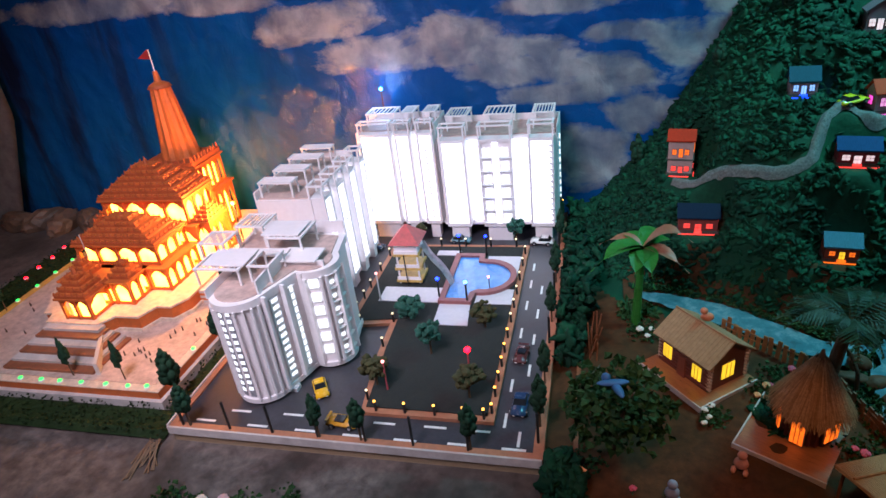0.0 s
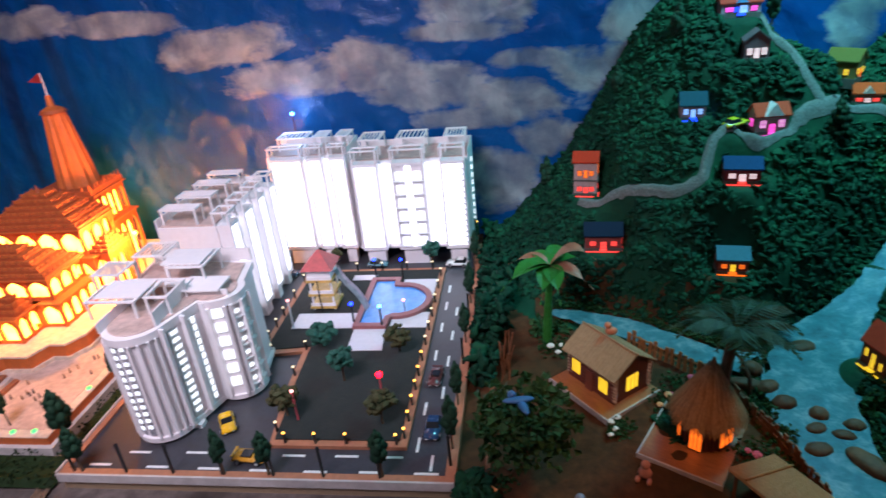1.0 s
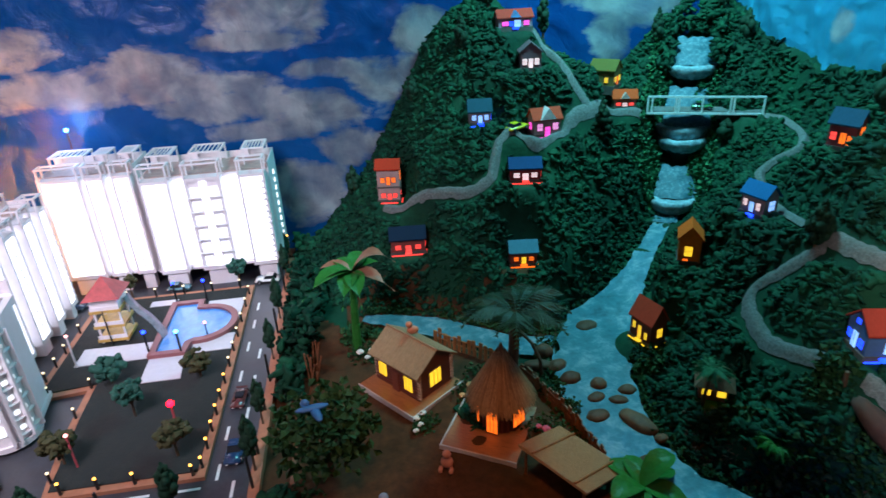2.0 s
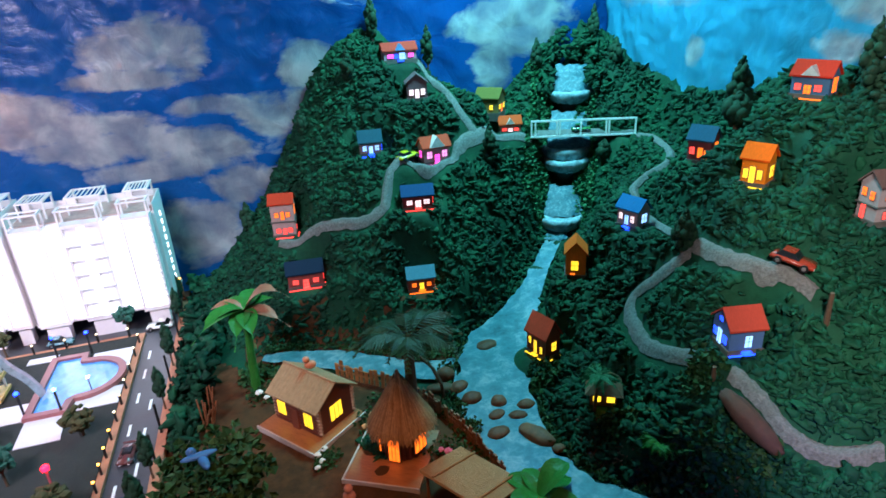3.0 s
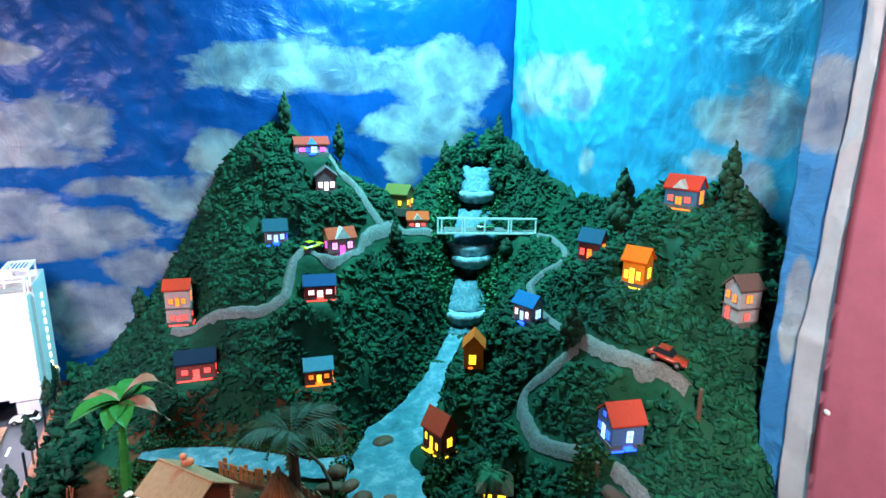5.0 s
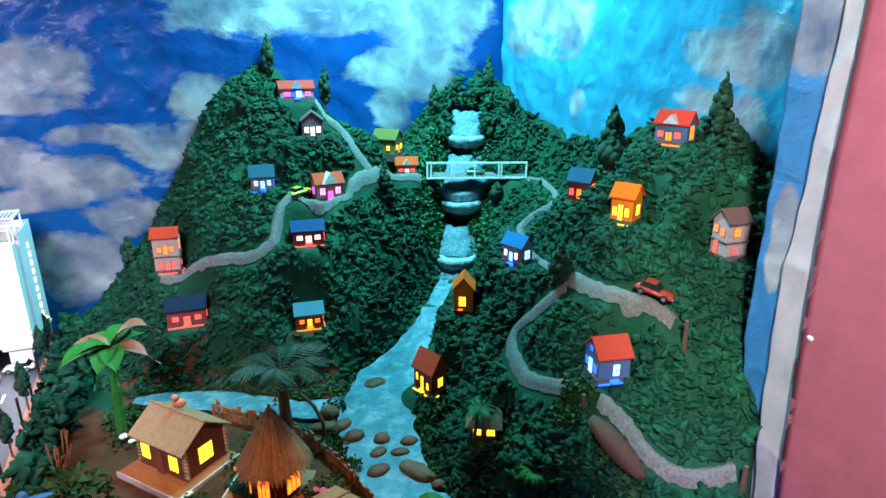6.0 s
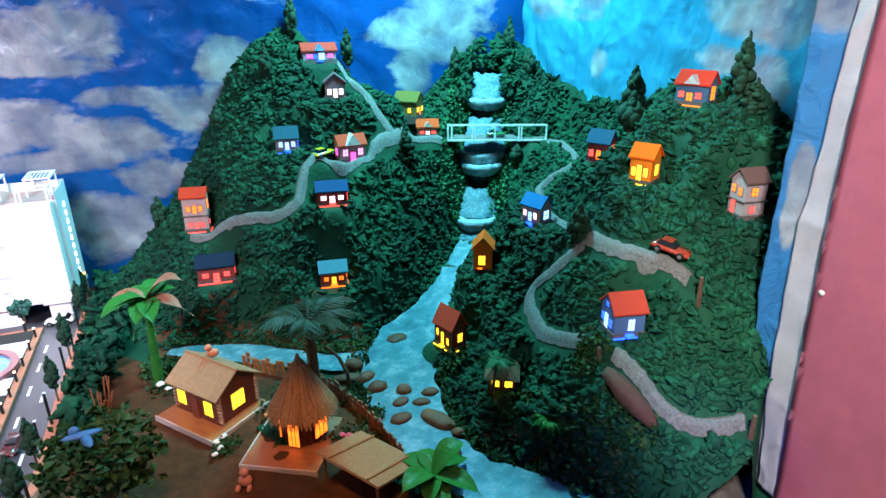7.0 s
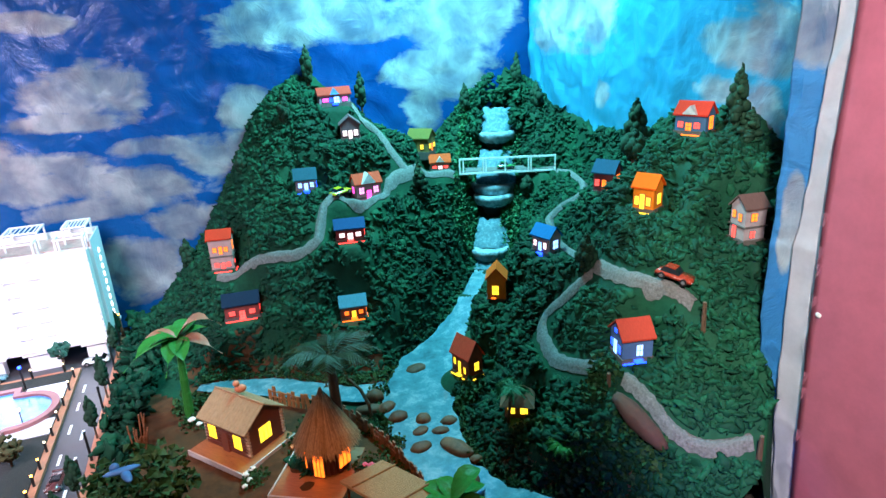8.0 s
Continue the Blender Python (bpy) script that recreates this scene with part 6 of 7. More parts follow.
house(2.546, 1.395, 0.722, -42, 0.1043, 0.0876, 0.0674, 0.035, (0.221, 0.17, 0.0595), (0.13, 0.11, 0.03), 'olive card house with a yellow-green roof',
      [(-0.4, 0.0173, 0.0182, 0.0206, 'yellow'), (0.4, 0.0173, 0.014, 0.0206, 'yellow')], [(-0.55, 0.0193, 0.0182, 0.0206, 'yellow'), (0.0, 0.0058, 0.0112, 0.0316, 'orange'), (0.55, 0.0193, 0.0168, 0.0206, 'yellow')], [])
house(2.604, 1.315, 0.644, -16, 0.0903, 0.0559, 0.0381, 0.0264, (0.425, 0.204, 0.153), (0.60, 0.070, 0.02), 'little house with an orange roof and pink lit windows',
      [(-0.58, 0.0073, 0.0188, 0.0119, 'red'), (0.58, 0.0073, 0.0188, 0.0119, 'red'), (0.0, 0.0036, 0.0188, 0.0149, 'white')], [], [], dormer=(0.0387, 0.024, (0.55, 0.35, 0.3)))
house(2.168, 1.499, 0.969, -2, 0.1409, 0.0696, 0.0419, 0.0254, (0.3825, 0.238, 0.306), (0.46, 0.045, 0.03), 'hilltop house with a red roof and blue and magenta windows',
      [(-0.6, 0.0105, 0.0263, 0.0158, 'mag'), (0.12, 0.0052, 0.0248, 0.0258, 'bluew'), (0.66, 0.0105, 0.0219, 0.0172, 'mag'), (-0.25, 0.0087, 0.0146, 0.0179, 'blue')], [], [], dormer=(0.0435, 0.028, (0.12, 0.25, 0.5)), step='blue')
house(2.198, 1.35, 0.826, 80, 0.0765, 0.0833, 0.0646, 0.033, (0.187, 0.102, 0.119), (0.144, 0.09, 0.099), 'gabled brown card house with white-pink windows',
      [], [], [(0.58, 0.0157, 0.0171, 0.023, 'white'), (-0.58, 0.0157, 0.0171, 0.0244, 'white'), (0.0, 0.0017, 0.0157, 0.0373, 'white')], spill='mag')
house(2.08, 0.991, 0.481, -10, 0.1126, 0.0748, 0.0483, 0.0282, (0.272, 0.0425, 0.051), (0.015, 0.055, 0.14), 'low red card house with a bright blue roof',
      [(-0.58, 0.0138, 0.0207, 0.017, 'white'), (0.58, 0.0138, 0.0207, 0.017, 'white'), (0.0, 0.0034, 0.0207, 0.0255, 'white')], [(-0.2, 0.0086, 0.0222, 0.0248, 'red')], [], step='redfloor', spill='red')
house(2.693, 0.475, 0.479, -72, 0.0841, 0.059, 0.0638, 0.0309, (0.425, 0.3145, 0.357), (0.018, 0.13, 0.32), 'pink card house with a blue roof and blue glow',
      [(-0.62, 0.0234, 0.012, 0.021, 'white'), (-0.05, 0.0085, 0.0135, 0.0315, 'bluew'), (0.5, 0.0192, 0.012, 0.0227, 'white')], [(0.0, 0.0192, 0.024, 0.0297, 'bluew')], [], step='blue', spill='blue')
house(2.962, 0.498, 0.664, -60, 0.0784, 0.0634, 0.0753, 0.0359, (0.289, 0.068, 0.0765), (0.025, 0.075, 0.13), 'dark red card house with a blue roof, orange windows',
      [(-0.6, 0.0235, 0.0154, 0.0232, 'red'), (0.1, 0.0141, 0.0154, 0.0328, 'orange'), (0.6, 0.0118, 0.0126, 0.029, 'orange')], [(0.1, 0.0259, 0.0238, 0.0386, 'orange')], [])
house(2.881, 0.168, 0.69, -62, 0.0671, 0.0688, 0.0737, 0.0321, (0.75, 0.20, 0.012), (0.80, 0.11, 0.008), 'orange card house with a steep orange roof and yellow windows',
      [(-0.62, 0.016, 0.012, 0.026, 'yellow'), (-0.1, 0.004, 0.014, 0.046, 'yellow'), (0.5, 0.016, 0.012, 0.026, 'yellow')], [(0.05, 0.018, 0.024, 0.032, 'yellow')], [], spill='yellow')
house(3.124, 0.254, 0.9, -66, 0.1028, 0.0709, 0.0585, 0.034, (0.0595, 0.1445, 0.255), (0.55, 0.03, 0.015), 'blue card house with a red roof and a white dormer',
      [(-0.62, 0.0156, 0.0164, 0.0176, 'red'), (-0.1, 0.0058, 0.0179, 0.024, 'orange'), (0.45, 0.0136, 0.0179, 0.0176, 'red')], [(0.0, 0.0097, 0.0268, 0.0416, 'orange')], [], dormer=(0.0487, 0.028, (0.6, 0.55, 0.52)), spill='orange')
house(3.03, -0.09, 0.639, -8, 0.0681, 0.0619, 0.0991, 0.0289, (0.306, 0.255, 0.255), (0.117, 0.063, 0.054), 'two-storey grey card house with a brown roof, orange windows',
      [(-0.2, 0.0602, 0.0177, 0.0218, 'orange'), (-0.2, 0.0106, 0.0135, 0.0189, 'red')], [], [(0.5, 0.0637, 0.0114, 0.0204, 'orange'), (-0.35, 0.0584, 0.0114, 0.0204, 'orange'), (0.3, 0.0035, 0.0125, 0.0363, 'red')], storey=True)
house(2.531, 0.561, 0.299, 62, 0.0804, 0.0681, 0.0847, 0.0377, (0.60, 0.17, 0.02), (0.66, 0.10, 0.015), 'narrow orange card hut by the stream',
      [], [], [(0.1, 0.0219, 0.0238, 0.0344, 'yellow'), (0.3, -0.004, 0.0159, 0.0147, 'orange')])
house(2.349, 0.438, 0.086, -72, 0.0913, 0.0658, 0.08, 0.052, (0.204, 0.0595, 0.034), (0.58, 0.06, 0.03), 'brown card house with a red roof, yellow windows by the river',
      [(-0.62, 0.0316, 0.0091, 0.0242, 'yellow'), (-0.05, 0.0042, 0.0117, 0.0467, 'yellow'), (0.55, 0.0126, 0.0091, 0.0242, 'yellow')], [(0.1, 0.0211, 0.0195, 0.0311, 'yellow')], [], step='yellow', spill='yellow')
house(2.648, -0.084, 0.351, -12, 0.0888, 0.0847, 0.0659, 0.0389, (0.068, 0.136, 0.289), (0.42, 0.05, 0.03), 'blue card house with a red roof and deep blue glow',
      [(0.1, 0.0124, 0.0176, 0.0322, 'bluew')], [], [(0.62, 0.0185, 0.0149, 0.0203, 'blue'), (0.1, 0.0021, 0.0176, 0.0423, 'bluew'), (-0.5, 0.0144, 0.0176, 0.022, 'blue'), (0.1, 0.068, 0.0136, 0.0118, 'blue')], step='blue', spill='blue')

# thatched hut by the river
th = thing("thatched_hut", pose(2.373, 0.093, 0.128, 0, 0, -30), "small thatched brown hut with bright yellow windows", "model hut")
th.scale = (0.84, 0.84, 0.84)
HOUSES.append((2.373, 0.093, 0.06))
HOUSES.append((2.365, 0.055, 0.06))
part("wall", B(-0.045, 0.045, -0.035, 0.035, -0.05, 0.052), paint("brown_hut_wall", BRN), th)
bm = bmesh.new()
cone(bm, 0, 0, 0.046, 0.090, 0.088, 0.030, 4, m=pose(0, 0, 0, 0, 0, 45))
part("roof", bm, paint("brown_thatch", (0.16, 0.08, 0.04), 0.9, bump=0.9), th, "brown thatch")
for x in (-0.022, 0.024):
    f = part("window_frame", B(x - 0.015, x + 0.015, -0.037, -0.034, 0.004, 0.042), paint("dark_frame", (0.12, 0.10, 0.09)), th)
    part("pane", B(x - 0.013, x + 0.013, -0.039, -0.037, 0.006, 0.040), GL["yellow"], f, "lit pane")

# cars on the hills
toy_car(pose(2.085, 1.115, ground_z(2.085, 1.115, False) + 0.014, 0, -6, 22), (0.62, 0.50, 0.02), "yellow toy car on the hill path", 0.092)
toy_car(pose(2.775, -0.095, ground_z(2.775, -0.095, False) + 0.014, 0, 8, -62), (0.30, 0.03, 0.012), "red toy car on the hill path", 0.105)
toy_car(pose(2.895, 1.20, 0.632, 0, 0, -22), (0.02, 0.16, 0.04), "green toy car on the footbridge", 0.085)

# bridge
br = thing("footbridge", pose(2.89, 1.18, 0.62, 0, 0, -21.4), "white footbridge over the waterfall with open railings", "footbridge")
part("deck", B(-0.225, 0.225, -0.025, 0.075, 0.002, 0.010), M["path"], br, "grey gravel deck")
for y in (-0.028,):
    part("rail", B(-0.225, 0.225, y - 0.003, y + 0.003, 0.068, 0.076), M["rail"], br)
    part("rail", B(-0.225, 0.225, y - 0.003, y + 0.003, 0.0, 0.008), M["rail"], br)
    for k in (-0.222, -0.205, -0.112, -0.100, -0.010, 0.098, 0.110, 0.221):
        part("post", B(k - 0.0035, k + 0.0035, y - 0.0028, y + 0.0028, 0.008, 0.068), M["rail"], br)

# waterfall: three basins, undersides coloured dark as shade below the lips, falling sheets
wf = thing("waterfall", pose(2.85, 1.25, 0.3), "stepped waterfall of painted rock basins with pale blue water", "waterfall")


def basin(cx, cy, cz, r, depth, d):
    """A half-round bowl bulging to the front, rock coloured dark as shade under its lip."""
    fx, fy = -0.42, -0.91
    ang = math.degrees(math.atan2(fy, fx))
    bm = bmesh.new()
    rows = []
    prof = [(0.0, 0.0), (0.55, 0.004), (0.92, 0.010), (1.0, 0.006), (1.02, -0.006), (0.97, -0.022), (0.86, -0.038), (0.70, -0.048)]
    for k, dz in prof:
        row = []
        for i in range(21):
            a = radians(ang - 100 + 200 * i / 20)
            n = 1 + 0.07 * noise.noise(Vector((i * 0.6, k * 4, cz * 9)))
            row.append(bm.verts.new((cx + r * k * n * math.cos(a), cy + r * k * n * math.sin(a) * d, cz + dz + 0.006 * noise.noise(Vector((i * 0.8, k * 5, 2))))))
        rows.append(row)
    for a, b in zip(rows, rows[1:]):
        for i in range(20):
            bm.faces.new((a[i], a[i + 1], b[i + 1], b[i]))
    pw("basin", bm, M["rockwhite"], wf, "pale blue painted rock basin", True)
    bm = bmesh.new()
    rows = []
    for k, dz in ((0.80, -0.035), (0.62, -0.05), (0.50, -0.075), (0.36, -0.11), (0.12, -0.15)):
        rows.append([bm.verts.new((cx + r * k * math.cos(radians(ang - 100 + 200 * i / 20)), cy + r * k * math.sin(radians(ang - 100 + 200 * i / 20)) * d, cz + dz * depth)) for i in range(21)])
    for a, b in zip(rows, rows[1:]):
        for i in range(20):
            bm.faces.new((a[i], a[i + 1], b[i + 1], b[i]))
    pw("hollow", bm, M["hollow_shade"], wf, "rock hollow with shade put into its dark colour")


def fall(a, b, w0, w1):
    bm = bmesh.new()
    rows = []
    a, b = Vector(a), Vector(b)
    for j in range(13):
        k = j / 12
        c = a.lerp(b, k)
        c.z += 0.004 * math.sin(k * 3.14)
        w = w0 + (w1 - w0) * k
        rows.append([bm.verts.new((c.x + q * w * 0.9, c.y - q * w * 0.42 + 0.012 * noise.noise(Vector((q * 5, k * 3, 1))) - 0.02 * (1 - q * q), c.z + 0.008 * noise.noise(Vector((q * 7, k * 9, 4))) + 0.012 * noise.noise(Vector((q * 3, k * 5, 8))))) for q in (-1, -0.75, -0.5, -0.25, 0, 0.25, 0.5, 0.75, 1)])
    for p, q in zip(rows, rows[1:]):
        for i in range(8):
            bm.faces.new((p[i], p[i + 1], q[i + 1], q[i]))
    pw("cascade", bm, M["cascade"], wf, "pale falling water", True)


fall((2.985, 1.475, 0.885), (2.955, 1.40, 0.775), 0.074, 0.094)
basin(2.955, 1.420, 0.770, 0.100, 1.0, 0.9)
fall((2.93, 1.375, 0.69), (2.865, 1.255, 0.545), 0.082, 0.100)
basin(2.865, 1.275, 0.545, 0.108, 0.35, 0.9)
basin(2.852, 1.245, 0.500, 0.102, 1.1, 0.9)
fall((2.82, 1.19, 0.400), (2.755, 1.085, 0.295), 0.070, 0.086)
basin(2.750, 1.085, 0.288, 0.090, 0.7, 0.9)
fall((2.725, 1.06, 0.24), (2.685, 1.015, 0.224), 0.042, 0.050)

# trees on the hills
for i, (x, y, h, r, lift) in enumerate(((1.930, 1.425, 0.150, 0.024, 0), (2.068, 1.530, 0.175, 0.026, 0), (2.298, 1.500, 0.175, 0.024, 0.05), (3.094, 1.470, 0.170, 0.024, 0), (2.828, 1.520, 0.165, 0.024, 0),
                                        (2.435, 1.130, 0.185, 0.028, 0), (1.430, 1.470, 0.150, 0.030, 0), (1.716, 1.450, 0.11, 0.022, 0), (3.130, 1.330, 0.13, 0.030, 0), (2.955, 1.10, 0.085, 0.028, 0),
                                        (3.065, 0.480, 0.215, 0.036, 0), (3.030, 0.440, 0.11, 0.04, 0), (2.672, 0.190, 0.14, 0.028, 0))):
    z = hill_z(x, y) + lift
    cypress(pose(x, y, z), h, r * 1.25, "slim dark green cypress on the model hillside", 0.1, 20 + i, group="hill cypresses")
big = cypress(pose(3.138, 0.095, hill_z(3.138, 0.095)), 0.215, 0.034, "tall bushy dark cypress beside the blue house", 0.12, 60, group="hill cypresses")
copy_thing(big, pose(3.150, 0.050, hill_z(3.15, 0.05) - 0.03)).scale = (1.1, 1.0, 0.62)

rng = random.Random(11)
spots = []
while len(spots) < 13500:
    x, y = rng.uniform(1.16, 3.215), rng.uniform(-0.49, 1.56)
    z = hill_z(x, y)
    if z < 0.045 or (x > 2.5 and y + 0.385 + (2.85 - x) * 0.8 < 0) or not clear_of(x, y, 0.030):
        continue
    spots.append((x, y, ground_z(x, y) + 0.002))
lumps("hill_foliage", rng, spots, "crumpled dark green foliage covering the hillside", M["hill"], (0.009, 0.020))
spots = []
while len(spots) < 900:
    x, y = rng.uniform(1.142, 1.30), rng.uniform(0.40, 1.53)
    if x > 1.20 + 0.10 * ((y - 0.4) / 1.1) + 0.02:
        continue
    spots.append((x, y, 0.035 + rng.random() ** 1.5 * 0.09))
for i in range(130):
    a, q = rng.uniform(0, 6.28), rng.random() ** 0.5
    spots.append((1.185 + 0.05 * q * math.cos(a), -0.055 + 0.075 * q * math.sin(a), 0.03 + rng.random() * 0.05))
lumps("hedge", rng, spots, "dark teal hedge clumps along the estate board", M["hill"], (0.012, 0.026))
spots = []
for (cx, cy, n, r) in ((2.93, 1.50, 160, 0.10), (3.05, 1.40, 120, 0.09), (2.86, 1.47, 100, 0.06)):
    for i in range(n):
        a, q = rng.uniform(0, 6.28), rng.random() ** 0.5 * r
        x, y = cx + q * math.cos(a), min(1.555, cy + q * math.sin(a))
        if seg_dist(x, y, [(2.965, 1.46), (2.86, 1.26)])[0] > 0.072:
            spots.append((x, y, hill_z(x, y) + rng.uniform(0.0, 0.035)))
for i in range(150):      # an arch of foliage over the top fall
    k = rng.uniform(-1, 1)
    spots.append((2.985 + 0.115 * k, 1.53 - 0.05 * k - rng.random() * 0.03, 0.915 + 0.035 * (1 - k * k) + rng.uniform(-0.045, 0.02)))
lumps("fall_foliage", rng, spots, "green foliage crowding the waterfall's head", M["hill"], (0.010, 0.022))


def leafy(name, spots, size, mat, label, seed, cat="bush", kind="stuff"):
    rng = random.Random(seed)
    v, f = [], []
    for x, y, z in spots:
        leaf(v, f, (x, y, z), rng.uniform(*size), rng, 0.3)
    me = bpy.data.meshes.new(name)
    me.from_pydata(v, [], f)
    me.materials.append(mat)
    return tagged(new(name, me), label, cat, kind=kind)


spots = []
vr = random.Random(15)
for i in range(3600):      # creepers down both sides of the waterfall
    k = vr.random()
    c = Vector((2.985, 1.53)).lerp(Vector((2.72, 1.06)), k)
    o = vr.choice((-1, 1)) * (0.066 + vr.random() ** 1.5 * 0.085)
    x, y = c.x + 0.9 * o, min(1.56, c.y - 0.42 * o)
    spots.append((x, y, ground_z(x, y) + 0.01 + vr.random() * 0.045))
leafy("creepers", spots, (0.012, 0.026), M["creeper"], "leafy green creepers hanging beside the waterfall", 16, "foliage")
spots = []
for i in range(2600):      # banks of the river and the gap before the pond
    l = RIVER if rng.random() < 0.6 else POND
    k = rng.uniform(0 if l is POND else 3, len(l) - 1.01)
    p, q = ribbon_at(l, k), ribbon_at(l, min(k + 0.05, len(l) - 1))
    d = Vector((q[0] - p[0], q[1] - p[1])).normalized()
    s = rng.choice((-1, 1)) if l is RIVER else 1
    o = s * (p[3] + 0.008 + rng.random() ** 2 * 0.06)
    x, y = p[0] - d.y * o, p[1] + d.x * o
    spots.append((x, y, max(0.036, ground_z(x, y, False)) + rng.random() * 0.012))
leafy("bank_plants", spots, (0.008, 0.02), M["leaf"], "small leafy plants along the river banks", 12, "plants")
spots = []
for (cx, cy, r, n) in ((2.47, -0.30, 0.10, 500), (2.36, -0.03, 0.06, 260), (2.40, -0.22, 0.06, 260), (2.52, -0.12, 0.05, 200), (2.30, 0.30, 0.05, 160), (1.40, 0.72, 0.07, 200)):
    for i in range(n):
        a, q = rng.uniform(0, 6.28), rng.random() ** 0.6 * r
        x, y = cx + q * math.cos(a), cy + q * math.sin(a)
        spots.append((x, y, ground_z(x, y, False) + rng.random() * 0.03))
leafy("hill_plants", spots, (0.012, 0.03), M["leaf"], "broad-leaved plants at the foot of the hill", 13, "plants")
rng = random.Random(14)
spots = []
for i in range(700):
    k = rng.random()
    x, y = 2.26 + 0.22 * k + rng.uniform(-0.05, 0.05), 0.02 - 0.36 * k + rng.uniform(-0.05, 0.05)
    if seg_dist(x, y, RIVER)[0] > 0.10:
        spots.append((x, y, ground_z(x, y, False) + 0.004))
lumps("gravel", rng, spots, "wet dark gravel on the river bank", M["rock"], (0.003, 0.008))

# ---------- the village ----------
# log cabin
cab = thing("log_cabin", pose(1.575, 0.430, 0.040, 0, 0, -51.6), "dark red log cabin with a corrugated card roof, lit yellow windows", "model cabin")
part("wall", B(-0.094, 0.094, -0.082, 0.062, 0.012, 0.112), M["redwood"], cab)
part("gable", gable(bmesh.new(), 0.1878, 0.1438, 0.112, 0.048), M["redwood"], cab).location = (0, -0.010, 0)
for s in (-1, 1):
    r = part("roof", roof_slab(0.190, 0.150, 0.112, 0.050, s, 0.014, 0.004), M["cardroof"], cab)
    r.location = (0, -0.010, 0.001)
    for i in range(19):
        x = -0.106 + i * 0.0118
        g = bar(bmesh.new(), (x, s * 0.088, 0.1075), (x, s * 0.002, 0.1655), 0.0020, 5)
        part("corrugation", g, M["cardroof"], r)
part("ridge_cap", bar(bmesh.new(), (-0.110, -0.010, 0.168), (0.110, -0.010, 0.168), 0.0035, 6), M["cardroof"], cab)
part("deck", B(-0.112, 0.128, -0.142, 0.075, 0.0, 0.012), M["deck"], cab, "varnished deck")
part("deck_edge", B(-0.114, 0.130, -0.146, -0.142, -0.004, 0.014), M["edge"], cab, "white deck edging")
part("deck_edge", B(0.128, 0.132, -0.142, 0.075, -0.004, 0.014), M["edge"], cab, "white deck edging")


def lit_window(parent, m, w, h, light):
    f = part("window_frame", B(-w / 2 - 0.003, w / 2 + 0.003, -0.002, 0.001, -0.003, h + 0.003, m=m), paint("dark_frame", (0.12, 0.10, 0.09)), parent)
    part("pane", B(-w / 2, w / 2, -0.004, -0.002, 0, h, m=m), GL[light], f, "glowing pane")
    for k in (-0.17, 0.17):
        part("mullion", B(k * w - 0.0009, k * w + 0.0009, -0.0052, -0.004, 0, h, m=m), paint("ochre_edge", (0.55, 0.36, 0.10)), f)


lit_window(cab, Matrix.Translation((-0.058, -0.083, 0.042)), 0.032, 0.044, "yellow")
lit_window(cab, Matrix.Translation((0.054, -0.083, 0.036)), 0.032, 0.046, "yellow")
lit_window(cab, Matrix.Translation((0.095, -0.012, 0.040)) @ pose(0, 0, 0, 0, 0, 90), 0.046, 0.050, "yellow")
part("door", B(-0.014, 0.014, -0.090, -0.082, 0.012, 0.082), paint("door_brown", (0.18, 0.05, 0.03)), cab)
for x, y in ((0.092, -0.080), (0.092, 0.060), (-0.092, -0.080)):
    for i in range(8):
        part("log_end", Cn(0, 0, -0.009, 0.009, 0.0045, 0.0045, 8, m=pose(x + 0.003, y, 0.024 + i * 0.0115, 0, 90)), paint("pale_log", (0.45, 0.3, 0.2)), cab)
for i in range(7):
    part("log", Cn(0, 0, -0.092, 0.092, 0.006, 0.006, 8, m=pose(0, -0.0795, 0.022 + i * 0.0115, 0, 90)), M["redwood"], cab)

# round hut
HX2, HY2 = 1.790, 0.185
hut = thing("round_hut", pose(HX2, HY2, 0.040, 0, 0, -30), "round brown hut with a shaggy conical thatch roof", "model hut")
bm = bmesh.new()
cone(bm, 0, 0, 0.008, 0.118, 0.056, 0.056, 10)
part("wall", bm, M["redwood"], hut)
rng = random.Random(21)
bm = bmesh.new()
cone(bm, 0, 0, 0.106, 0.222, 0.082, 0.014, 28)
cone(bm, 0, 0, 0.222, 0.272, 0.013, 0.004, 12)
part("roof", bm, M["thatch"], hut, "straw thatch")
v, f = [], []
for i in range(1900):
    a = rng.uniform(0, 6.2832)
    k0 = rng.random() ** 0.8 * 0.75
    k1 = min(rng.uniform(0.96, 1.12), k0 + rng.uniform(0.35, 0.7))
    pts = []
    for k in (k0, k1):
        rr = 0.012 + (0.094 - 0.012) * k
        z = 0.246 - (0.246 - 0.098) * (k ** 0.92) + 0.004
        aa = a + rng.uniform(-0.03, 0.03)
        pts.append(Vector((rr * math.cos(aa), rr * math.sin(aa), z + rng.uniform(0, 0.009))))
    t = Vector((-math.sin(a), math.cos(a), 0)) * 0.0013
    n = len(v)
    v += [tuple(pts[0] - t), tuple(pts[0] + t), tuple(pts[1] + t * 0.6), tuple(pts[1] - t * 0.6)]
    f.append((n, n + 1, n + 2, n + 3))
me = bpy.data.meshes.new("straw")
me.from_pydata(v, [], f)
me.materials.append(M["straw"])
st = new("straw", me)
st.parent = hut
st["kind"] = "stuff"
for a in range(20):
    q = math.radians(a * 18)
    part("wall_pole", Cn(0.059 * math.cos(q), 0.059 * math.sin(q), 0.014, 0.112, 0.0045, 0.0045, 6), M["redwood"], hut)
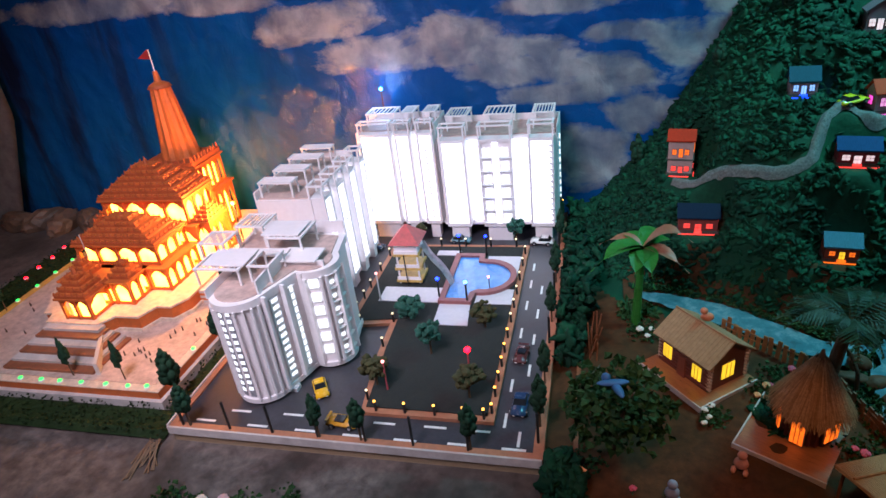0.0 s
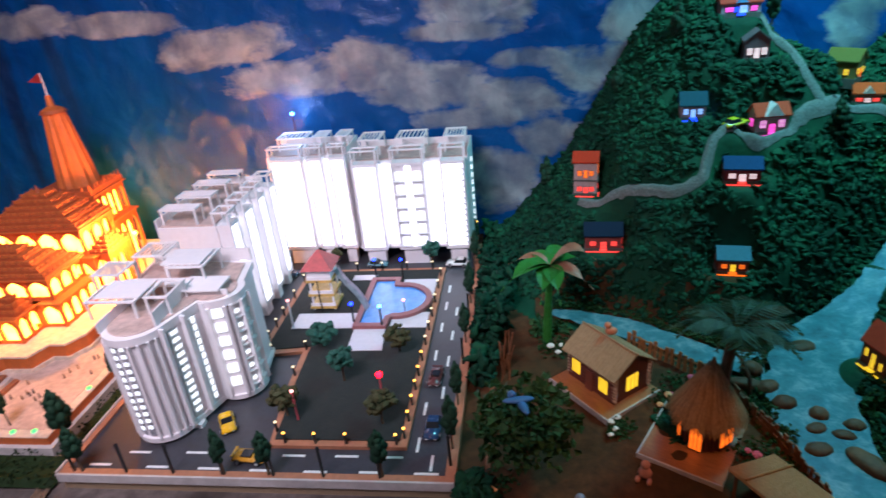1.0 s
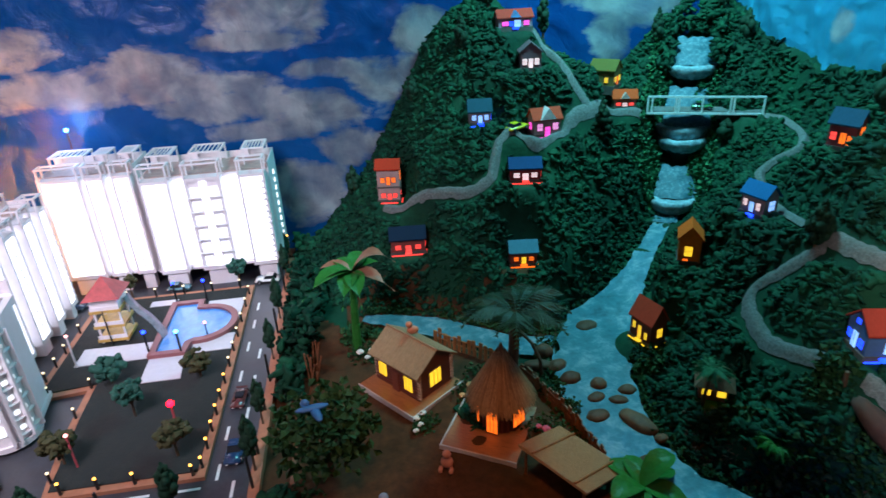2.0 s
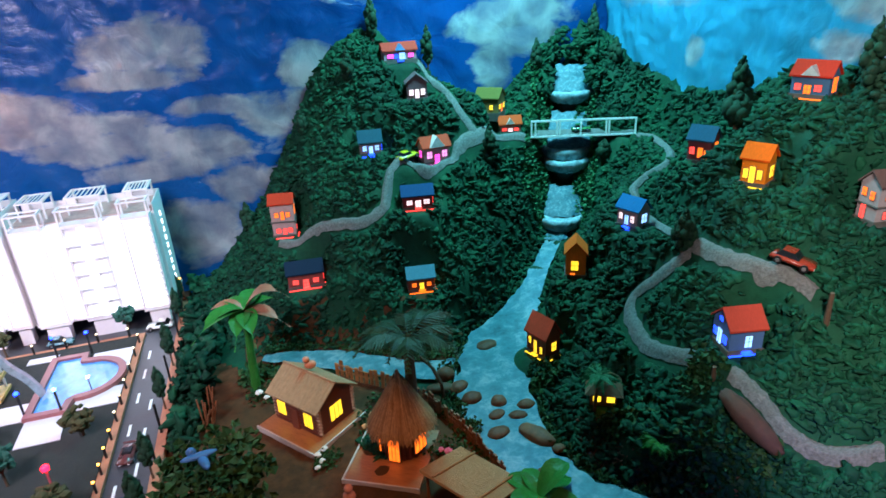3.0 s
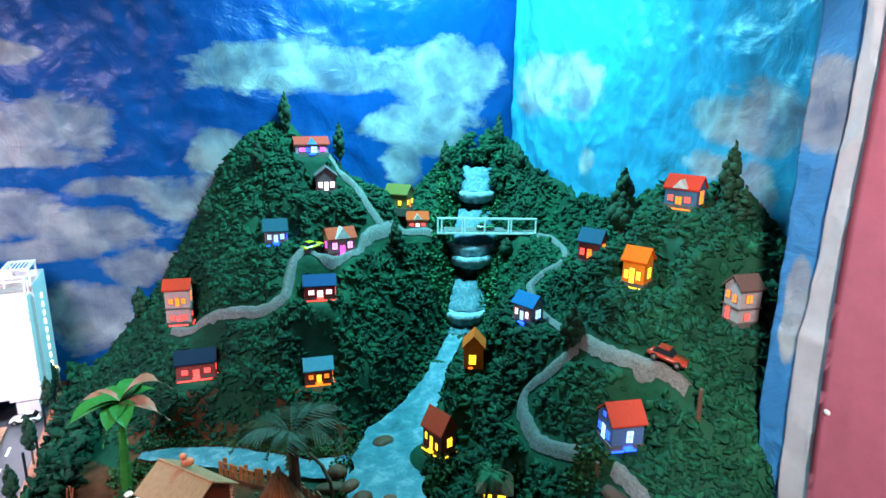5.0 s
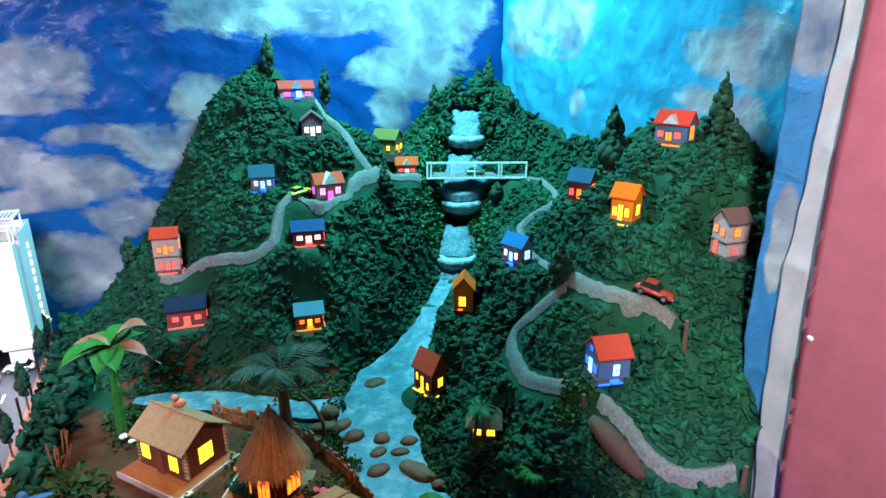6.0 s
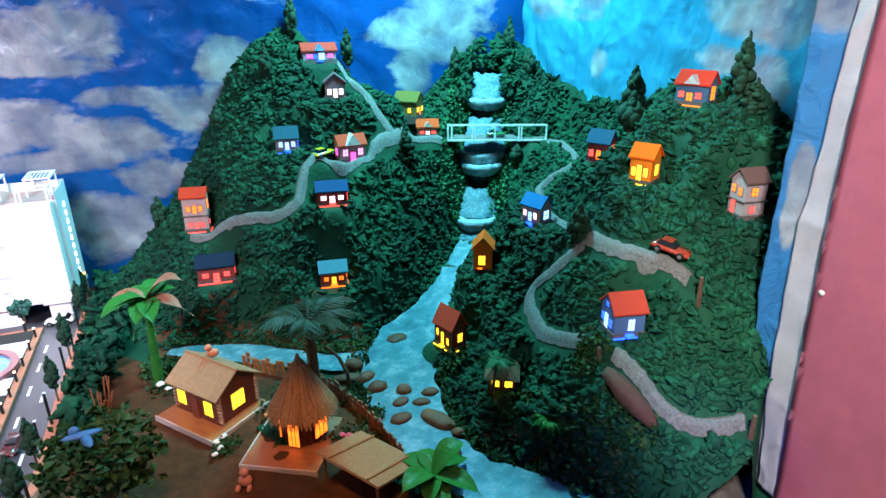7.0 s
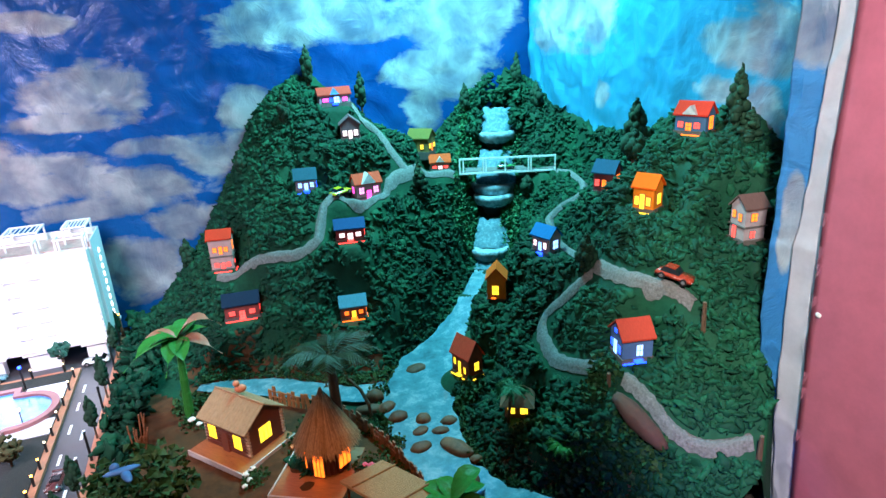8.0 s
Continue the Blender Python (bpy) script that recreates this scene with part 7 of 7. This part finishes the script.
for ang, light, w, h, z in ((-95, "orange", 0.030, 0.070, 0.016), (-25, "orange", 0.044, 0.048, 0.034), (-150, "orange", 0.02, 0.06, 0.02)):
    q = radians(ang)
    lit_window(hut, Matrix.Translation((0.064 * math.cos(q), 0.064 * math.sin(q), z)) @ pose(0, 0, 0, 0, 0, ang + 90), w, h, light)
part("deck", B(-0.125, 0.085, -0.150, 0.085, -0.004, 0.008), M["deck"], hut, "varnished deck")
for a in ((-0.129, 0.087, -0.154, -0.150), (-0.129, -0.125, -0.150, 0.085)):
    part("deck_edge", B(*a, -0.006, 0.014), M["edge"], hut, "white beaded deck edging")

# straw shelter
sh = thing("straw_shelter", pose(1.915, -0.050, 0.036, 0, 0, -58), "lean-to shelter roofed with a straw mat", "model shelter")
mm = pose(0, 0, 0.066, -14, 0, 0)
part("roof", B(-0.105, 0.105, -0.085, 0.085, 0, 0.006, m=mm), M["strawmat"], sh, "straw mat roof")
for i in range(26):
    y = -0.083 + i * 0.0066
    part("reed", bar(bmesh.new(), mm @ Vector((-0.107, y, 0.007)), mm @ Vector((0.107, y, 0.007)), 0.0024, 5), M["strawmat"], sh)
for x in (-0.06, 0.07):
    part("batten", bar(bmesh.new(), mm @ Vector((x, -0.086, 0.011)), mm @ Vector((x, 0.086, 0.011)), 0.003, 6), M["fencewood"], sh)
for x in (-0.09, 0.09):
    for y, z in ((-0.07, 0.080), (0.07, 0.046)):
        part("post", Cn(x, y, -0.006, z, 0.004, 0.004, 7), M["wood"], sh)

# picket fences


def pickets(pts, n, h, mat, label):
    fn = thing("picket_fence", pose(pts[0][0], pts[0][1], 0.036), label, "fence", "village fences")
    rng = random.Random(n)
    tot = len(pts) - 1
    for i in range(n):
        k = i / (n - 1) * tot
        a = min(int(k), tot - 1)
        x = pts[a][0] + (pts[a + 1][0] - pts[a][0]) * (k - a)
        y = pts[a][1] + (pts[a + 1][1] - pts[a][1]) * (k - a)
        hh = h * rng.uniform(0.8, 1.15)
        pw("picket", B(-0.0065, 0.0065, -0.002, 0.002, 0, hh, m=Matrix.Translation((x, y, 0.032)) @ pose(0, 0, 0, rng.uniform(-5, 5), rng.uniform(-5, 5), math.degrees(math.atan2(pts[a + 1][1] - pts[a][1], pts[a + 1][0] - pts[a][0])))), mat, fn)
    for a, b in zip(pts, pts[1:]):
        for z in (0.4, 0.75):
            pw("fence_rail", bar(bmesh.new(), (a[0], a[1], 0.034 + h * z), (b[0], b[1], 0.034 + h * z), 0.0026, 5), mat, fn)


pickets([(1.665, 0.630), (1.75, 0.545), (1.845, 0.460)], 13, 0.060, M["fencewood"], "orange-brown picket fence behind the cabin")
pickets([(1.865, 0.460), (1.925, 0.33), (1.975, 0.18), (2.010, 0.03), (2.02, -0.10)], 40, 0.052, M["wood"], "brown stick fence along the river bank")
for i in range(12):
    rr = random.Random(70 + i)
    b = single("bamboo_stick", bar(bmesh.new(), (0, 0, 0), (rr.uniform(-0.01, 0.03), rr.uniform(-0.01, 0.02), rr.uniform(0.07, 0.14)), 0.0025, 6), M["wood"], "thin reddish bamboo stick stuck in the earth", "stick", "bamboo sticks", m=pose(1.245 + rr.uniform(-0.012, 0.02), 0.43 + i * 0.012, 0.030))
# retaining strip between board and village
pw("garden_wall", B(1.205, 1.217, -0.60, 0.42, 0.020, 0.052), M["wood"], thing("low_wall", pose(1.21, -0.1, 0.02), "thin weathered board edging the village earth", "edging"))


def banana(m, leaves, length, label, stem=0.25, seed=1, lean=(0, 0)):
    rng = random.Random(seed)
    t = thing("banana_plant", m, label, "plant", "banana plants")
    bm = bmesh.new()
    for i in range(6):
        k0, k1 = i / 6, (i + 1) / 6
        bar(bm, (lean[0] * k0, lean[1] * k0, stem * k0 - 0.01), (lean[0] * k1, lean[1] * k1, stem * k1), 0.016 * (1 - 0.45 * k0), 10)
    part("stem", bm, M["banana"], t, "thick green stem")
    for i in range(leaves):
        a = i / leaves * 6.2832 + rng.uniform(-0.3, 0.3)
        up = rng.uniform(0.05, 0.75) if i else 1.1
        L = length * rng.uniform(0.8, 1.15)
        W = L * 0.17
        bm = bmesh.new()
        rows = []
        for j in range(9):
            k = j / 8
            out = L * k * (0.95 - 0.25 * up)
            z = stem + L * (up * 0.9 * k - (0.35 + 0.45 * up) * k * k)
            w = W * abs(math.sin(min(1, k * 1.25 + 0.06) * 3.1416)) ** 0.7 if k < 0.97 else 0.002
            c = Vector((lean[0] + out * math.cos(a), lean[1] + out * math.sin(a), z))
            sd = Vector((-math.sin(a), math.cos(a), 0))
            rows.append([bm.verts.new(c + sd * w * q + Vector((0, 0, abs(q) * w * 0.35))) for q in (-1, -0.5, 0, 0.5, 1)])
        for p, q in zip(rows, rows[1:]):
            for s in range(4):
                bm.faces.new((p[s], p[s + 1], q[s + 1], q[s]))
        mat = M["banana"] if i % 5 else (M["dryleaf"] if seed == 1 else M["banana"])
        if seed == 1 and i == 3:
            mat = M["yellowleaf"]
        part("leaf", bm, mat, t, "dry brown leaf" if mat is M["dryleaf"] else "", True)
    return t


banana(pose(1.392, 0.655, 0.034), 11, 0.20, "tall green banana plant with a few dry leaves", 0.30, 1, (0.012, 0.0))
banana(pose(2.055, -0.145, 0.034), 9, 0.17, "broad bright green banana plant near the shelter", 0.05, 2)


def palm(m, height, lean, fronds, length, label, thick=0.014, seed=1, up0=0.3, fall_k=0.38, mat=None):
    rng = random.Random(seed)
    t = thing("palm_tree", m, label, "tree", "palm trees")
    bm = bmesh.new()
    for i in range(10):
        k0, k1 = i / 10, (i + 1) / 10
        bar(bm, (lean[0] * k0 ** 1.4, lean[1] * k0 ** 1.4, height * k0 - 0.01), (lean[0] * k1 ** 1.4, lean[1] * k1 ** 1.4, height * k1), thick * (1 - 0.4 * k0), 9)
    part("trunk", bm, M["bark"], t)
    top = Vector((lean[0], lean[1], height))
    for i in range(fronds):
        a = i / fronds * 6.2832 + rng.uniform(-0.2, 0.2)
        up = rng.uniform(up0, up0 + 0.7)
        L = length * rng.uniform(0.8, 1.1)
        d = Vector((math.cos(a), math.sin(a), 0))
        sd = Vector((-math.sin(a), math.cos(a), 0))
        v, f = [], []
        prev = None
        for j in range(19):
            k = j / 18
            c = top + d * L * k * 0.92 + Vector((0, 0, L * (up * k - (up * 0.6 + fall_k) * k * k)))
            if prev is not None:
                n = len(v)
                w = sd * 0.0018
                v += [tuple(prev - w), tuple(prev + w), tuple(c + w), tuple(c - w)]
                f.append((n, n + 1, n + 2, n + 3))
                for s in (-1, 1):
                    ll = L * 0.34 * math.sin(min(1, k * 1.05 + 0.1) * 3.0) + 0.004
                    tip = c + sd * s * ll * 0.75 + d * ll * 0.75 + Vector((0, 0, -ll * 0.25 + rng.uniform(-0.004, 0.004)))
                    n = len(v)
                    b2 = d * L * 0.03
                    v += [tuple(c - b2), tuple(c + b2), tuple((c + tip) / 2 + b2 + Vector((0, 0, 0.002))), tuple(tip), tuple((c + tip) / 2 - b2)]
                    f.append((n, n + 1, n + 2, n + 3, n + 4))
            prev = c
        me = bpy.data.meshes.new("frond")
        me.from_pydata(v, [], f)
        me.materials.append(mat or M["palm"])
        o = new("frond", me)
        o.parent = t
    return t


palm(pose(1.845, 0.270, 0.036), 0.365, (-0.02, -0.10), 14, 0.165, "dark green model palm with a thick trunk behind the hut", 0.020, 3, 0.55, 0.34)
palm(pose(2.322, 0.060, 0.085), 0.155, (0.008, -0.01), 14, 0.062, "little bright palm beside the thatched hut", 0.006, 4, 0.2, mat=M["creeper"])
palm(pose(2.380, -0.165, 0.13), 0.030, (0, 0), 20, 0.058, "low green fan palm on the bank", 0.008, 6, 0.8, mat=M["banana"])
# bare leaning palm trunk, built without its fronds
single("driftwood_stick", bar(bar(bar(bmesh.new(), (0, 0, 0), (-0.005, 0.01, 0.06), 0.006, 7), (-0.005, 0.01, 0.06), (-0.025, 0.03, 0.11), 0.006, 7), (-0.025, 0.03, 0.11), (-0.06, 0.05, 0.15), 0.005, 7), M["bark"], "bent brown trunk leaning over the river", "tree trunk", m=pose(1.968, 0.366, 0.034))

# leafy tree with a blue ornament
lt = thing("leafy_tree", pose(1.315, 0.085, 0.034), "leafy model tree of dull green leaves", "tree")
bm = bmesh.new()
bar(bm, (0, 0, -0.01), (-0.005, -0.02, 0.10), 0.008, 8)
for a, q, z in ((0.3, 0.07, 0.20), (1.8, 0.06, 0.22), (3.3, 0.08, 0.19), (4.6, 0.07, 0.21), (5.5, 0.05, 0.25)):
    bar(bm, (-0.005, -0.02, 0.09), (q * math.cos(a), -0.03 + q * math.sin(a), z), 0.004, 6)
part("trunk", bm, M["bark"], lt)
rng = random.Random(31)
v, f = [], []
for i in range(560):
    a, q = rng.uniform(0, 6.28), rng.random() ** 0.5
    p = (0.0 + 0.125 * q * math.cos(a), -0.045 + 0.115 * q * math.sin(a), 0.20 + rng.uniform(-0.10, 0.085) * (1.15 - q * 0.6))
    leaf(v, f, p, rng.uniform(0.018, 0.034), rng, 0.2)
me = bpy.data.meshes.new("crown")
me.from_pydata(v, [], f)
me.materials.append(M["leaf"])
cr = new("crown", me)
cr.parent = lt
bm = bmesh.new()
ball(bm, 0, 0, 0, 0.016, 2, (2.6, 0.7, 0.4))
ball(bm, 0.004, -0.020, -0.003, 0.016, 2, (0.7, 2.0, 0.4))
ball(bm, -0.012, 0.016, 0.004, 0.011, 2)
single("blue_ornament", bm, paint("sky_blue_felt", (0.03, 0.12, 0.30), 0.6), "plain blue felt ornament on top of the leafy tree", "ornament", m=pose(1.300, 0.006, 0.325, 0, 8, 20), smooth=True)
bm = bmesh.new()
ball(bm, 0, 0, 0.016, 0.016, 2, (1.2, 0.8, 0.9))
ball(bm, -0.010, 0, 0.036, 0.011, 2)
single("roof_ornament", bm, paint("orange_pink_clay", (0.55, 0.20, 0.10), 0.5), "small orange and pink ornament on the cabin ridge", "ornament", m=pose(1.575, 0.440, 0.205), smooth=True)


def doll(m, col, label):
    bm = bmesh.new()
    ball(bm, 0, 0, 0.018, 0.018, 2, (1, 0.8, 1))
    ball(bm, 0, 0, 0.045, 0.012, 2)
    for s in (-1, 1):
        ball(bm, s * 0.014, -0.018, 0.008, 0.009, 1, (0.8, 1.6, 0.8))
    single("doll", bm, col, label, "doll", "village dolls", m=m, smooth=True)


doll(pose(1.612, 0.050, 0.036, 0, 0, -20), paint("cream_red_cloth", (0.5, 0.22, 0.15), 0.8), "plain cream and red doll sitting by the deck")
doll(pose(1.440, -0.060, 0.036, 0, 0, 10), paint("blue_yellow_cloth", (0.25, 0.27, 0.35), 0.8), "plain blue and white doll on the earth")

# flowers


def flower(m, col, s, label):
    rng = random.Random(int(m.translation.x * 1000))
    t = thing("flower", m, label, "flower", "village flowers")
    part("stalk", Cn(0, 0, -0.004, s * 1.5, 0.0016, 0.0014, 5), M["banana"], t)
    bm = bmesh.new()
    for i in range(9):
        a = i * 2.4
        q = s * 0.55 * (i / 9) ** 0.5
        ball(bm, q * math.cos(a), q * math.sin(a), s * 1.5 + s * 0.3 * (1 - i / 9), s * 0.42, 1, (1, 1, 0.7), 0.2, rng)
    part("petal_head", bm, col, t)


WHT, RSE, PCH = paint("white_petals", (0.72, 0.66, 0.60), 0.6), paint("rose_petals", (0.62, 0.07, 0.12), 0.6), paint("peach_petals", (0.70, 0.36, 0.16), 0.6)
for x, y, c, s in ((1.552, 0.228, WHT, 0.014), (1.560, 0.205, WHT, 0.012), (1.572, 0.250, WHT, 0.013), (1.545, 0.185, WHT, 0.011), (1.700, 0.305, PCH, 0.013), (1.730, 0.345, PCH, 0.015), (1.742, 0.352, RSE, 0.012),
                   (1.815, 0.425, RSE, 0.015), (1.900, 0.110, RSE, 0.016), (1.885, 0.130, RSE, 0.012), (1.402, 0.590, WHT, 0.016), (1.425, 0.560, WHT, 0.013), (1.440, 0.600, WHT, 0.013), (1.880, 0.040, WHT, 0.015), (1.910, 0.035, WHT, 0.014), (1.35, -0.06, RSE, 0.012), (1.225, -0.03, PCH, 0.018)):
    flower(pose(x, y, 0.036), c, s, "small " + ("white" if c is WHT else "red" if c is RSE else "peach") + " cloth flower in the village earth")
spots = []
rng = random.Random(41)
for (cx, cy, r, n) in ((1.575, 0.215, 0.035, 90), (1.72, 0.33, 0.05, 120), (1.42, 0.60, 0.06, 120), (1.90, 0.12, 0.06, 120), (1.97, 0.30, 0.05, 140), (1.28, 0.25, 0.07, 120), (1.78, 0.42, 0.05, 90), (2.0, 0.20, 0.03, 80), (1.25, 0.03, 0.05, 60)):
    for i in range(n):
        a, q = rng.uniform(0, 6.28), rng.random() ** 0.6 * r
        spots.append((cx + q * math.cos(a), cy + q * math.sin(a), 0.036 + rng.random() * 0.025))
leafy("ground_plants", spots, (0.008, 0.018), M["leaf"], "low leafy plants round the village", 42, "plants")
# plants and pale flowers at the front edge of the cement
spots = []
for (cx, cy) in ((0.12, -0.20), (0.20, -0.22), (0.36, -0.20), (0.46, -0.17), (0.58, -0.21)):
    for i in range(45):
        a, q = rng.uniform(0, 6.28), rng.random() ** 0.6 * 0.04
        spots.append((cx + q * math.cos(a), cy + q * math.sin(a), rng.random() * 0.03))
leafy("edge_plants", spots, (0.010, 0.022), M["leaf"], "low plants at the front of the cement", 43, "plants")
for x, y, c in ((0.24, -0.215, WHT), (0.30, -0.205, paint("pale_pink_petals", (0.6, 0.4, 0.42), 0.6)), (0.43, -0.21, PCH), (0.47, -0.215, PCH)):
    flower(pose(x, y, -0.004), c, 0.02, "pale cloth flower at the edge of the cement")
# dry roots spilling over the cement beside the board
for i in range(18):
    rr = random.Random(90 + i)
    single("dry_root", bar(bmesh.new(), (0, 0, 0.012), (rr.uniform(-0.02, 0.06), rr.uniform(-0.14, -0.05), 0.002), 0.0022, 5), paint("straw_root", (0.20, 0.13, 0.08), 0.8), "thin dry root fibre lying on the cement", "root", "dry roots", m=pose(-0.055 + rr.uniform(-0.02, 0.02), -0.02 + rr.uniform(-0.03, 0.01), -0.002))

# river stones
for i, (x, y, a, b, c, rot) in enumerate(((2.205, 0.600, 0.042, 0.030, 0.016, 10), (2.008, 0.480, 0.032, 0.028, 0.026, 0), (2.030, 0.400, 0.034, 0.024, 0.018, 30), (1.970, 0.415, 0.05, 0.022, 0.016, -10), (2.048, 0.328, 0.034, 0.026, 0.020, 10), (2.122, 0.283, 0.026, 0.024, 0.020, 0),
                                          (2.093, 0.228, 0.030, 0.020, 0.012, 20), (2.152, 0.203, 0.028, 0.018, 0.012, -10), (2.195, 0.240, 0.028, 0.020, 0.016, 0), (2.068, 0.150, 0.036, 0.024, 0.015, 10), (2.165, 0.100, 0.030, 0.062, 0.022, 28), (2.125, -0.055, 0.05, 0.03, 0.02, 10), (2.20, 0.03, 0.02, 0.015, 0.012, 0))):
    rng = random.Random(50 + i)
    bm = bmesh.new()
    ball(bm, 0, 0, 0, 1, 3)
    for v_ in bm.verts:
        n = 1 + 0.13 * noise.noise(v_.co * 1.7 + Vector((i, 0, 0)))
        v_.co = Vector((v_.co.x * a * n, v_.co.y * b * n, v_.co.z * c * n))
    single("river_stone", bm, M["rock"], "smooth brown stone lying in the river" if i != 10 else "long dark boulder lying in the river", "stone", "river stones", m=pose(x, y, 0.040 + c * 0.25, 0, 0, rot), smooth=True)
bm = bmesh.new()
ball(bm, 0, 0, 0, 1, 3)
for v_ in bm.verts:
    n = 1 + 0.15 * noise.noise(v_.co * 2.2)
    v_.co = Vector((v_.co.x * 0.09 * n, v_.co.y * 0.028 * n, v_.co.z * 0.028 * n))
single("fallen_log", bm, paint("dark_log_bark", (0.075, 0.032, 0.020), 0.8, bump=0.6), "rough brown log lying on the slope below the path", "log", m=pose(2.527, -0.283, 0.280, 0, 30, -72), smooth=True)
for (x, y, hh) in ((2.771, -0.222, 0.10), (2.532, -0.147, 0.06), (2.74, -0.47, 0.08)):
    single("tree_stump", Cn(0, 0, -0.02, hh, 0.008, 0.005, 7), M["bark"], "thin bare brown stump on the slope", "stump", "stumps", m=pose(x, y, hill_z(x, y), 6, -8, 0))
# knot of tape on the curtain
single("nail_head", ball(bmesh.new(), 0, 0, 0, 0.006, 2, (0.5, 1.2, 1.0), 0.15), M["edge"], "white knot of tape on the pink curtain", "tape knot", m=pose(2.819, -0.500, 0.610))
